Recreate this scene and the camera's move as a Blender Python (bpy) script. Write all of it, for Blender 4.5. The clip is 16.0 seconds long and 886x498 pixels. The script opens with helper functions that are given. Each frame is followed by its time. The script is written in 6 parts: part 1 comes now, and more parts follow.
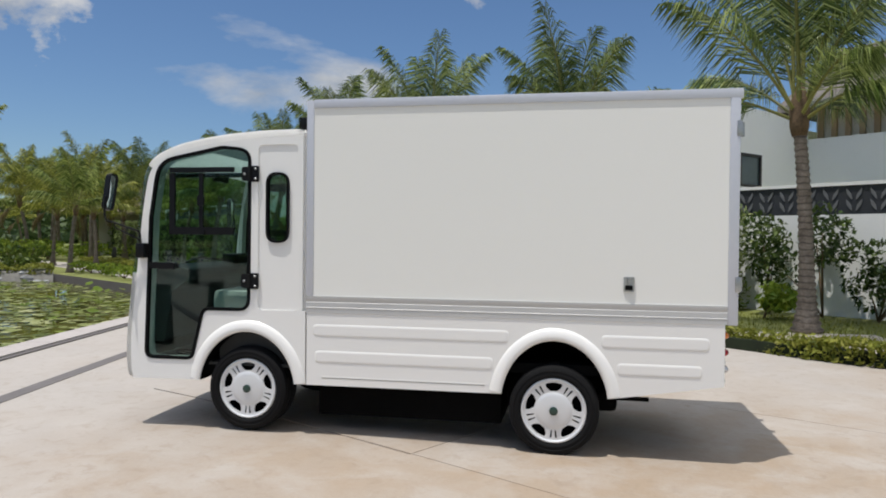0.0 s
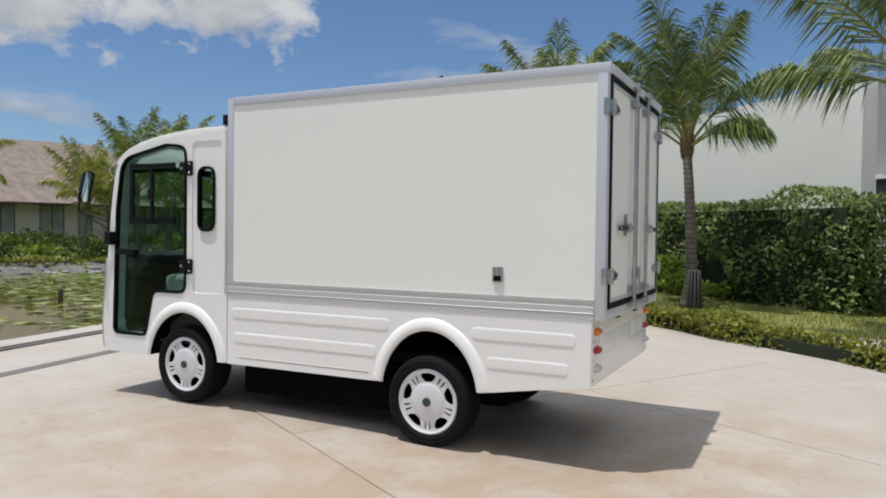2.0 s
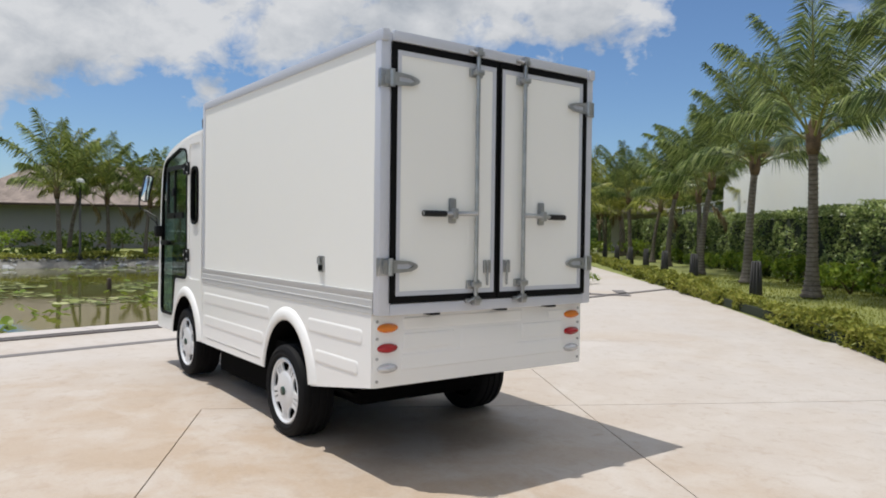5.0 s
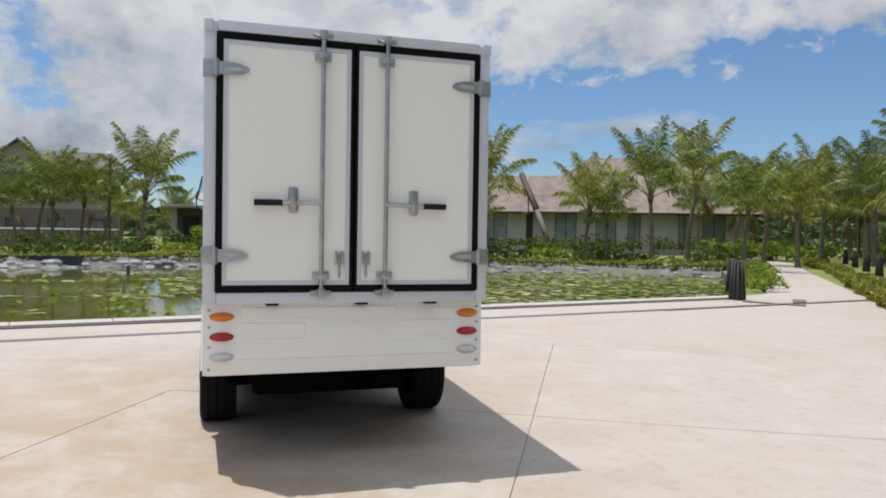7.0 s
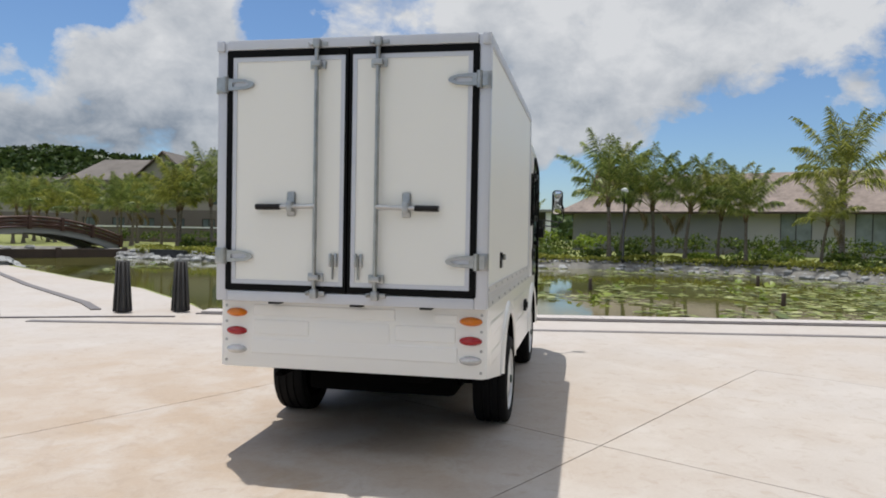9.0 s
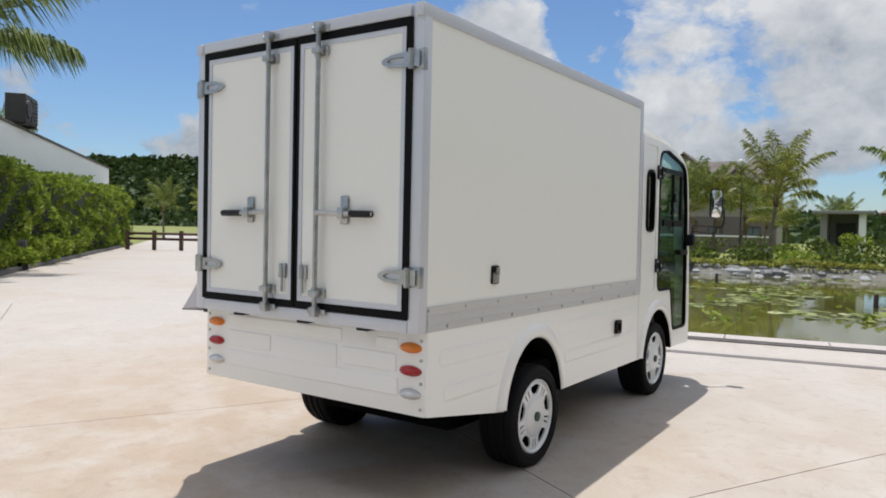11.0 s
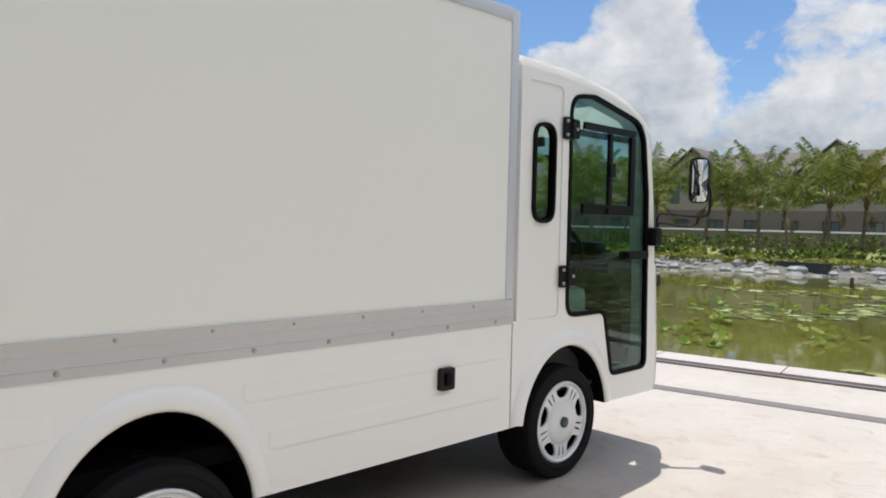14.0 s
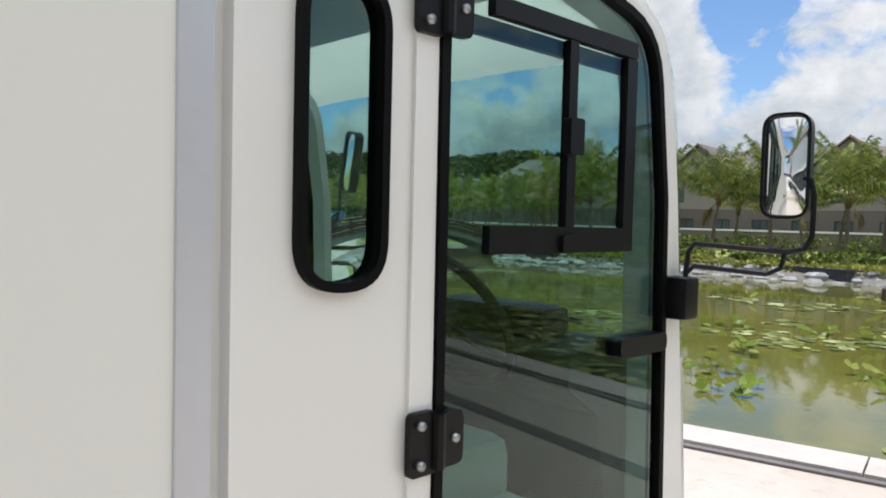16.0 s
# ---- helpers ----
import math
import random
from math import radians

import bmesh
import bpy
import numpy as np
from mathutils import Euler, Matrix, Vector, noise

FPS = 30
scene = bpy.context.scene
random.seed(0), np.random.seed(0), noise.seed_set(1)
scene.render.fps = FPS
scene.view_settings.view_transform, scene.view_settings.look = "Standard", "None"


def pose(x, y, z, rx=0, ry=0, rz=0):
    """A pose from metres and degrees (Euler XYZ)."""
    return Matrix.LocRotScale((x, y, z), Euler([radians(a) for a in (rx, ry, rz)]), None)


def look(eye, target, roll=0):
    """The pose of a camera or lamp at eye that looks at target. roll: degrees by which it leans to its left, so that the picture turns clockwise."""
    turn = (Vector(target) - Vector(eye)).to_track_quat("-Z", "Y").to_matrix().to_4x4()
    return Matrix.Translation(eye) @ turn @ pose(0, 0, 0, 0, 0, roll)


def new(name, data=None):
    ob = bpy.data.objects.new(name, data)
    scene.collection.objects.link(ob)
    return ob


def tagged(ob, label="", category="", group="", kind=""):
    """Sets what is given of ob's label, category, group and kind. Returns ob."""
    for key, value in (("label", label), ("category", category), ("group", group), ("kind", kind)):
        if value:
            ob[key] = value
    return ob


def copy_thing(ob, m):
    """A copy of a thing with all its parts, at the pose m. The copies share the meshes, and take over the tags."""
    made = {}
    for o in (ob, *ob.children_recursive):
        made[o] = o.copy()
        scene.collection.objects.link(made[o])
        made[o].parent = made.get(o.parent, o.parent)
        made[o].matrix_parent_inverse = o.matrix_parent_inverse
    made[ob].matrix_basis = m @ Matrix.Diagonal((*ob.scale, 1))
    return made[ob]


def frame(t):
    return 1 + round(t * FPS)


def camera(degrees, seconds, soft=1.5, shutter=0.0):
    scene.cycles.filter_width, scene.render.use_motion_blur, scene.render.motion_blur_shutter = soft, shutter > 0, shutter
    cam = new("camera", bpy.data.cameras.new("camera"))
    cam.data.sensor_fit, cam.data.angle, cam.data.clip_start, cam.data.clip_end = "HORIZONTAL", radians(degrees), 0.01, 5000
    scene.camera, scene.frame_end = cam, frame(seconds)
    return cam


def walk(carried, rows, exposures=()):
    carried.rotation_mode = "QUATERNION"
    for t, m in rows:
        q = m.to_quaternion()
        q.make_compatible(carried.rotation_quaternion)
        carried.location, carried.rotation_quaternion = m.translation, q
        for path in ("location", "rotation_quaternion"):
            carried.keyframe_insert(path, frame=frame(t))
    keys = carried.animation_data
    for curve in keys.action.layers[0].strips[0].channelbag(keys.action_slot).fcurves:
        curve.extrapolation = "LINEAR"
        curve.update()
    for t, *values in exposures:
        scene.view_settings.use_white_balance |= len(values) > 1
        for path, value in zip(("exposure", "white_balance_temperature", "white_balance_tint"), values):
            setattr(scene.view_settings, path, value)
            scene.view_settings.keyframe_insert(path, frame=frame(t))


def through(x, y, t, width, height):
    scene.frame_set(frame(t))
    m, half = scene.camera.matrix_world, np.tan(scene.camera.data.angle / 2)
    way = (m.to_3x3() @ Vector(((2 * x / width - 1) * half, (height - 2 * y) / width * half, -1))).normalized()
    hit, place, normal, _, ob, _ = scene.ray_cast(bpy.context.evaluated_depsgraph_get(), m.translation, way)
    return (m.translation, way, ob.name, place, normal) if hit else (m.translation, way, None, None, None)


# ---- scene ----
cam = camera(62.7, 16.0, soft=1.85)
PATH = [
    (0, (0.000, 0.000, 1.320), (-0.372, 1.965, 1.293), 0.55),
    (0.5, (0.552, 0.056, 1.298), (0.069, 1.997, 1.268), 0.58),
    (1, (1.031, 0.190, 1.303), (0.416, 2.093, 1.267), 0.66),
    (1.5, (1.405, 0.369, 1.314), (0.672, 2.230, 1.272), 0.69),
    (2, (1.868, 0.621, 1.295), (0.967, 2.406, 1.251), 0.68),
    (2.5, (2.278, 0.966, 1.296), (1.157, 2.621, 1.250), 0.70),
    (3, (2.727, 1.293, 1.282), (1.474, 2.851, 1.240), 0.55),
    (5.5, (4.096, 3.105, 1.226), (2.386, 4.141, 1.183), 0.84),
    (6, (4.303, 3.606, 1.210), (2.506, 4.483, 1.169), 0.90),
    (6.5, (4.468, 4.046, 1.191), (2.615, 4.797, 1.152), 0.86),
    (7, (4.592, 4.518, 1.193), (2.682, 5.110, 1.152), 0.87),
    (7.5, (4.677, 5.015, 1.190), (2.711, 5.375, 1.146), 0.89),
    (8, (4.647, 5.538, 1.194), (2.654, 5.698, 1.150), 0.90),
    (8.5, (4.597, 5.990, 1.213), (2.599, 5.922, 1.169), 0.88),
    (9, (4.484, 6.396, 1.224), (2.522, 6.007, 1.175), 1.04),
    (9.5, (4.287, 6.836, 1.231), (2.409, 6.149, 1.185), 1.09),
    (12, (2.528, 8.006, 1.315), (0.969, 6.754, 1.255), 1.1),
    (12.5, (2.122, 8.150, 1.326), (0.605, 6.847, 1.269), 1.0),
    (13, (1.687, 8.252, 1.335), (0.215, 6.902, 1.268), 1.1),
    (13.5, (1.235, 8.215, 1.317), (-0.185, 6.808, 1.249), 1.1),
    (14, (0.721, 7.980, 1.281), (-0.676, 6.550, 1.206), 1.3),
    (14.5, (0.283, 7.717, 1.290), (-1.108, 6.282, 1.214), 1.3),
    (15, (-0.266, 7.391, 1.329), (-1.646, 5.945, 1.246), 1.2),
    (15.5, (-0.802, 7.052, 1.365), (-2.181, 5.607, 1.280), 1.3),
    (16, (-1.315, 6.762, 1.394), (-2.707, 5.328, 1.313), 1.4),
]
walk(cam, [(t, look(eye, target, roll)) for t, eye, target, roll in PATH],
     exposures=[(0.0, -0.18), (3.0, -0.13), (5.5, 0.0), (9.7, 0.0), (12.0, 0.15), (14.0, 0.25), (16.0, 0.40)])

# ---- light ----
from mathutils.geometry import tessellate_polygon

SUN_EL, SUN_AZ = radians(76.0), math.atan2(-0.69, -0.72)   # the way to the sun
sun = new("sun", bpy.data.lights.new("sun", "SUN"))
sun.data.energy, sun.data.angle, sun.data.color = 4.2, radians(0.5), (1.0, 0.962, 0.91)
to_sun = Vector((math.cos(SUN_EL) * math.cos(SUN_AZ), math.cos(SUN_EL) * math.sin(SUN_AZ), math.sin(SUN_EL)))
sun.matrix_world = Matrix.Translation((0, 0, 30)) @ to_sun.to_track_quat("Z", "Y").to_matrix().to_4x4()


class Nodes:
    """Short names for wiring shader nodes."""

    def __init__(self, tree):
        self.tree = tree
        tree.nodes.clear()

    def add(self, kind, **sockets):
        node = self.tree.nodes.new(kind)
        for key, value in sockets.items():
            self.put(node, key, value)
        return node

    def put(self, node, key, value):
        socket = node.inputs[int(key[1:]) if key[0] == "i" and key[1:].isdigit() else key.replace("_", " ")]
        if isinstance(value, bpy.types.NodeSocket):
            self.tree.links.new(value, socket)
        elif isinstance(value, bpy.types.Node):
            self.tree.links.new(value.outputs[0], socket)
        else:
            socket.default_value = value

    def math(self, op, a, b=0.0, clamp=False):
        node = self.add("ShaderNodeMath")
        node.operation, node.use_clamp = op, clamp
        self.put(node, "i0", a)
        self.put(node, "i1", b)
        return node.outputs[0]

    def ramp(self, fac, *stops):
        node = self.add("ShaderNodeValToRGB", Fac=fac)
        e = node.color_ramp.elements
        while len(e) < len(stops):
            e.new(0.5)
        for el, (p, c) in zip(e, stops):
            el.position, el.color = p, (*c, 1) if len(c) == 3 else c
        return node.outputs[0]

    def mix(self, fac, a, b, blend="MIX"):
        node = self.add("ShaderNodeMix")
        node.data_type, node.blend_type = "RGBA", blend
        self.put(node, "i0", fac)
        self.put(node, "i6", a if not isinstance(a, tuple) else (*a, 1))
        self.put(node, "i7", b if not isinstance(b, tuple) else (*b, 1))
        return node.outputs[2]

    def noise(self, vec, scale, detail=4.0, rough=0.55, distort=0.0):
        node = self.add("ShaderNodeTexNoise", Scale=scale, Detail=detail, Roughness=rough, Distortion=distort)
        self.put(node, "Vector", vec)
        return node.outputs[0]


def build_world():
    world = bpy.data.worlds.new("sky")
    scene.world = world
    world.use_nodes = True
    n = Nodes(world.node_tree)
    way = n.add("ShaderNodeTexCoord").outputs["Generated"]
    sky = n.add("ShaderNodeTexSky")
    sky.sky_type, sky.sun_disc, sky.sun_elevation, sky.sun_rotation = "NISHITA", False, SUN_EL, math.pi / 2 - SUN_AZ
    sky.air_density, sky.dust_density, sky.ozone_density = 1.0, 0.4, 2.5
    sep = n.add("ShaderNodeSeparateXYZ", Vector=way)
    x, y, z = sep.outputs
    # high thin cloud on a flat layer, and heaped cloud low over the water
    up = n.math("MAXIMUM", z, 0.0)
    lift = n.math("ADD", up, 0.22)
    flat = n.add("ShaderNodeCombineXYZ", X=n.math("DIVIDE", x, lift), Y=n.math("DIVIDE", y, lift), Z=0.35)
    sheet = n.noise(flat.outputs[0], 1.15, 7.0, 0.56, 0.25)
    tall = n.add("ShaderNodeCombineXYZ", X=n.math("MULTIPLY", x, 3.2), Y=n.math("MULTIPLY", y, 3.2), Z=n.math("MULTIPLY", z, 4.6))
    heap = n.noise(tall.outputs[0], 1.7, 10.0, 0.54, 0.12)
    curl = n.noise(tall.outputs[0], 5.5, 8.0, 0.62, 0.3)
    # a bank of heaped cloud in the south-west that thins into a high deck in the north-west: its lower and upper rim by bearing, in degrees
    bearing = n.math("ADD", n.math("DIVIDE", n.math("ARCTAN2", y, x), 2 * math.pi), 0.5)
    height = n.math("MULTIPLY", n.math("ARCSINE", z), 180 / math.pi)
    grade = lambda v: (v / 60, v / 60, v / 60)
    rims = ((-180, 6, 45), (-172, 4, 30), (-166, 1, 21), (-161.5, 0, 15.5), (-158.5, 0, 12.5), (-154.5, 0, 12.5), (-152, 0, 18), (-146.5, 0, 18), (-143, 0, 12.5), (-139, 0, 11.5), (-135, 0, 14), (-130, 0, 9),
            (-120, 0, 6), (-100, 2, 5), (-60, 14, 26), (40, 14, 26), (85, 19, 45), (100, 20, 45), (112, 19, 45), (122, 16, 45), (130, 14.5, 45), (136, 17, 45), (141, 16, 45), (146, 12, 45), (158, 11, 45), (167, 10, 45), (173, 8.5, 45), (180, 6, 45))
    low_rim = n.math("MULTIPLY", n.ramp(bearing, *(((b + 180) / 360, grade(lo)) for b, lo, hi in rims)), 60.0)
    high_rim = n.math("MULTIPLY", n.ramp(bearing, *(((b + 180) / 360, grade(hi)) for b, lo, hi in rims)), 60.0)
    within = n.math("MINIMUM", n.math("MULTIPLY", n.math("SUBTRACT", height, low_rim), 0.20), n.math("MULTIPLY", n.math("SUBTRACT", high_rim, height), 0.16))
    ragged = n.math("ADD", n.math("MULTIPLY", n.math("SUBTRACT", heap, 0.5), 5.0), n.math("MULTIPLY", n.math("SUBTRACT", curl, 0.5), 1.5))
    bank = n.math("ADD", n.math("MINIMUM", within, 0.75), ragged)
    d2 = n.ramp(bank, (0.0, (0, 0, 0)), (0.16, (0.5, 0.5, 0.5)), (0.50, (1, 1, 1)))
    bare = n.ramp(z, (0.10, (1, 1, 1)), (0.27, (0, 0, 0)))       # clear strip over the horizon
    a = n.math("ADD", n.math("SUBTRACT", sheet, n.math("MULTIPLY", bare, 0.05)), n.math("MULTIPLY", n.ramp(z, (0.42, (0, 0, 0)), (0.75, (1, 1, 1))), 0.14))      # extra broken cloud overhead, out of view, added for fill light
    d1 = n.ramp(a, (0.55, (0, 0, 0)), (0.68, (1, 1, 1)))
    cover = n.math("MAXIMUM", n.math("MULTIPLY", d1, 0.9), n.math("MULTIPLY", d2, 0.97))
    shade = n.math("ADD", n.math("MULTIPLY", n.noise(tall.outputs[0], 2.2, 6.0, 0.55), 0.65), n.math("MULTIPLY", curl, 0.35))
    tone = n.ramp(n.math("ADD", n.math("MULTIPLY", shade, 0.95), n.math("MULTIPLY", n.math("MINIMUM", height, 16.0), 0.017)), (0.47, (0.36, 0.43, 0.53)), (0.60, (0.74, 0.79, 0.86)), (0.78, (1.14, 1.16, 1.19)))
    dim = n.add("ShaderNodeVectorMath")
    dim.operation = "SCALE"
    n.put(dim, "i0", sky)
    n.put(dim, "Scale", SKY)
    blue = n.mix(1.0, dim.outputs[0], (0.80, 0.95, 1.12), "MULTIPLY")
    lit = n.add("ShaderNodeVectorMath")       # high cloud by the sun, out of view, boosted to lift the fill light
    lit.operation = "SCALE"
    n.put(lit, "i0", tone)
    n.put(lit, "Scale", n.math("ADD", 0.60, n.math("MULTIPLY", n.ramp(z, (0.38, (0, 0, 0)), (0.85, (1, 1, 1))), 0.76)))
    cloud = lit.outputs[0]
    out = n.mix(cover, blue, cloud)
    bg = n.add("ShaderNodeBackground", Color=out, Strength=1.0)
    n.add("ShaderNodeOutputWorld", Surface=bg)


SKY = 0.096
build_world()

# ---- materials ----
def surface(name, colour, rough=0.5, metal=0.0, vary=0.12, coarse=0.8, fine=18.0, bump=0.15, depth=0.004, coat=0.0, tint=None, island=0.0, gloss_vary=0.12, spec=0.5):
    """A painted, cast or grown surface: its colour drifts at two scales, and fine relief breaks its gloss."""
    m = bpy.data.materials.new(name)
    m.use_nodes = True
    n = Nodes(m.node_tree)
    at = n.add("ShaderNodeTexCoord").outputs["Object"]
    big, small = n.noise(at, coarse, 4.0), n.noise(at, fine, 5.0)
    f = n.math("ADD", n.math("MULTIPLY", big, 0.65), n.math("MULTIPLY", small, 0.35))
    if island:
        f = n.math("ADD", f, n.math("MULTIPLY", n.math("SUBTRACT", n.add("ShaderNodeNewGeometry").outputs["Random Per Island"], 0.5), island))
    lo = tuple(max(0.0, c * (1 - vary)) for c in colour)
    hi = tint or tuple(min(1.0, c * (1 + vary)) for c in colour)
    col = n.ramp(f, (0.3, lo), (0.5, colour), (0.72, hi))
    bs = n.add("ShaderNodeBsdfPrincipled", Base_Color=col, Metallic=metal, Coat_Weight=coat, Coat_Roughness=0.08)
    bs.inputs["Specular IOR Level"].default_value = spec
    n.put(bs, "Roughness", n.math("ADD", rough - gloss_vary / 2, n.math("MULTIPLY", small, gloss_vary), True))
    if bump:
        n.put(bs, "Normal", n.add("ShaderNodeBump", Strength=bump, Distance=depth, Height=small).outputs[0])
    n.add("ShaderNodeOutputMaterial", Surface=bs)
    return m


def foliage(name, dark, mid, light, through=0.3, rough=0.45, spec=0.16):
    m = bpy.data.materials.new(name)
    m.use_nodes = True
    n = Nodes(m.node_tree)
    at = n.add("ShaderNodeTexCoord").outputs["Object"]
    f = n.math("ADD", n.math("MULTIPLY", n.add("ShaderNodeNewGeometry").outputs["Random Per Island"], 0.7),
               n.math("ADD", n.math("MULTIPLY", n.noise(at, 1.7, 3.0), 0.5), n.math("MULTIPLY", n.add("ShaderNodeObjectInfo").outputs["Random"], 0.1)))
    col = n.ramp(f, (0.36, dark), (0.70, mid), (1.0, light))
    bs = n.add("ShaderNodeBsdfPrincipled", Base_Color=col, Roughness=rough)
    bs.inputs["Specular IOR Level"].default_value = spec
    tr = n.add("ShaderNodeBsdfTranslucent", Color=n.mix(0.5, col, light))
    n.add("ShaderNodeOutputMaterial", Surface=n.add("ShaderNodeMixShader", i0=through, i1=bs, i2=tr))
    return m


def glass(name, tint, gloss=0.02):
    m = bpy.data.materials.new(name)
    m.use_nodes = True
    n = Nodes(m.node_tree)
    clear = n.add("ShaderNodeBsdfTransparent", Color=(*tint, 1))
    shine = n.add("ShaderNodeBsdfGlossy", Color=(0.95, 1, 0.98, 1), Roughness=gloss)
    n.add("ShaderNodeOutputMaterial", Surface=n.add("ShaderNodeMixShader", i0=n.math("ADD", 0.035, n.math("MULTIPLY", 0.6, n.math("POWER", n.add("ShaderNodeLayerWeight").outputs["Facing"], 4.0))), i1=clear, i2=shine))
    return m


def water_material():
    m = bpy.data.materials.new("pond_water")
    m.use_nodes = True
    n = Nodes(m.node_tree)
    at = n.add("ShaderNodeTexCoord").outputs["Object"]
    silt = n.noise(at, 0.16, 5.0, 0.6)
    scum = n.noise(at, 1.6, 4.0, 0.6)
    col = n.ramp(n.math("ADD", n.math("MULTIPLY", silt, 0.7), n.math("MULTIPLY", scum, 0.3)), (0.34, (0.048, 0.054, 0.012)), (0.56, (0.102, 0.100, 0.024)), (0.72, (0.16, 0.15, 0.045)))
    wave = n.noise(at, 5.0, 3.0, 0.5, 0.3)
    bs = n.add("ShaderNodeBsdfPrincipled", Base_Color=col, Roughness=0.04, IOR=1.33)
    n.put(bs, "Normal", n.add("ShaderNodeBump", Strength=0.06, Distance=0.02, Height=wave).outputs[0])
    n.add("ShaderNodeOutputMaterial", Surface=bs)
    return m


def concrete_material(name, base, stain, worn):
    """Trowelled pale concrete with broad tan stains, cloudy wear and fine grit."""
    m = bpy.data.materials.new(name)
    m.use_nodes = True
    n = Nodes(m.node_tree)
    at = n.add("ShaderNodeNewGeometry").outputs["Position"]
    broad = n.noise(at, 0.42, 5.0, 0.6, 0.6)
    cloudy = n.noise(at, 2.3, 6.0, 0.62, 0.4)
    grit = n.noise(at, 60.0, 3.0)
    col = n.mix(n.ramp(broad, (0.46, (0, 0, 0)), (0.74, (0.6, 0.6, 0.6))), base, stain)
    # rust-coloured wash spread about where the truck stands
    off = n.add("ShaderNodeVectorMath")
    off.operation = "DISTANCE"
    n.put(off, "i0", at)
    n.put(off, "i1", (0.2, 4.0, 0.0))
    wash = n.ramp(n.math("ADD", n.math("MULTIPLY", off.outputs["Value"], 0.16), n.math("MULTIPLY", n.math("SUBTRACT", broad, 0.5), 1.6)), (0.05, (0.95, 0.95, 0.95)), (0.60, (0, 0, 0)))
    col = n.mix(wash, col, stain)
    col = n.mix(n.ramp(cloudy, (0.42, (0, 0, 0)), (0.78, (0.9, 0.9, 0.9))), col, worn)
    patchy = n.noise(at, 8.0, 7.0, 0.66, 0.8)
    col = n.mix(n.ramp(patchy, (0.52, (0, 0, 0)), (0.72, (0.5, 0.5, 0.5))), col, tuple(c * 0.72 for c in stain))
    col = n.mix(0.25, col, n.ramp(grit, (0.3, tuple(c * 0.75 for c in base)), (0.7, base)))
    col = n.mix(n.math("MULTIPLY", n.add("ShaderNodeObjectInfo").outputs["Random"], 0.16), col, stain)
    bs = n.add("ShaderNodeBsdfPrincipled", Base_Color=col, Roughness=0.62)
    n.put(bs, "Roughness", n.math("ADD", 0.5, n.math("MULTIPLY", cloudy, 0.3)))
    n.put(bs, "Normal", n.add("ShaderNodeBump", Strength=0.25, Distance=0.003, Height=n.math("ADD", n.math("MULTIPLY", cloudy, 0.6), n.math("MULTIPLY", grit, 0.4))).outputs[0])
    n.add("ShaderNodeOutputMaterial", Surface=bs)
    return m


def bark_material():
    """Grey-brown palm trunk with dark uneven leaf-scar rings."""
    m = bpy.data.materials.new("palm_bark")
    m.use_nodes = True
    n = Nodes(m.node_tree)
    at = n.add("ShaderNodeTexCoord").outputs["Object"]
    z = n.add("ShaderNodeSeparateXYZ", Vector=at).outputs[2]
    rough = n.noise(at, 7.0, 5.0)
    fine = n.noise(at, 30.0, 4.0)
    ring = n.math("FRACT", n.math("ADD", n.math("MULTIPLY", z, 12.0), n.math("MULTIPLY", rough, 0.9)))
    base = n.ramp(n.math("ADD", n.math("MULTIPLY", rough, 0.6), n.math("MULTIPLY", fine, 0.4)), (0.32, (0.10, 0.08, 0.06)), (0.52, (0.21, 0.175, 0.14)), (0.72, (0.31, 0.275, 0.23)))
    col = n.mix(n.ramp(ring, (0.0, (0.85, 0.85, 0.85)), (0.22, (0.1, 0.1, 0.1)), (0.8, (0, 0, 0)), (1.0, (0.75, 0.75, 0.75))), base, (0.055, 0.043, 0.034))
    bs = n.add("ShaderNodeBsdfPrincipled", Base_Color=col, Roughness=0.85)
    n.put(bs, "Normal", n.add("ShaderNodeBump", Strength=0.7, Distance=0.02, Height=n.math("ADD", n.math("MULTIPLY", ring, 0.5), fine)).outputs[0])
    n.add("ShaderNodeOutputMaterial", Surface=bs)
    return m


PAINT = surface("white_gelcoat", (0.86, 0.85, 0.82), 0.28, vary=0.003, fine=3, bump=0.0, coat=0.3, gloss_vary=0.01)
PANEL = surface("ivory_sheet", (0.84, 0.834, 0.785), 0.42, vary=0.006, coarse=0.5, fine=3, bump=0.0, gloss_vary=0.02)
ALU = surface("anodised_aluminium", (0.60, 0.615, 0.66), 0.45, 0.3, vary=0.04, fine=40, bump=0.0)
RAIL = surface("dull_aluminium", (0.57, 0.57, 0.56), 0.5, 0.25, vary=0.06, fine=40, bump=0.0)
STEEL = surface("galvanised_steel", (0.42, 0.425, 0.425), 0.34, 0.85, vary=0.25, coarse=12, fine=60, bump=0.1)
RUBBER = surface("black_rubber", (0.0035, 0.0035, 0.004), 0.6, vary=0.3, bump=0.0, spec=0.12)
TYRE = surface("tyre_rubber", (0.006, 0.006, 0.0065), 0.75, vary=0.4, fine=50, bump=0.3, spec=0.18)
PLASTIC = surface("black_plastic", (0.005, 0.005, 0.0058), 0.42, vary=0.3, bump=0.05, spec=0.25)
CHASSIS = surface("underseal", (0.004, 0.004, 0.004), 0.9, vary=0.5, bump=0.3, spec=0.05)
CAPWHITE = surface("silver_white_plastic", (0.70, 0.71, 0.72), 0.32, 0.15, vary=0.03, bump=0.02, coat=0.3)
AMBER = surface("amber_lens", (0.70, 0.19, 0.006), 0.2, vary=0.2, fine=90, bump=0.1, coat=0.25)
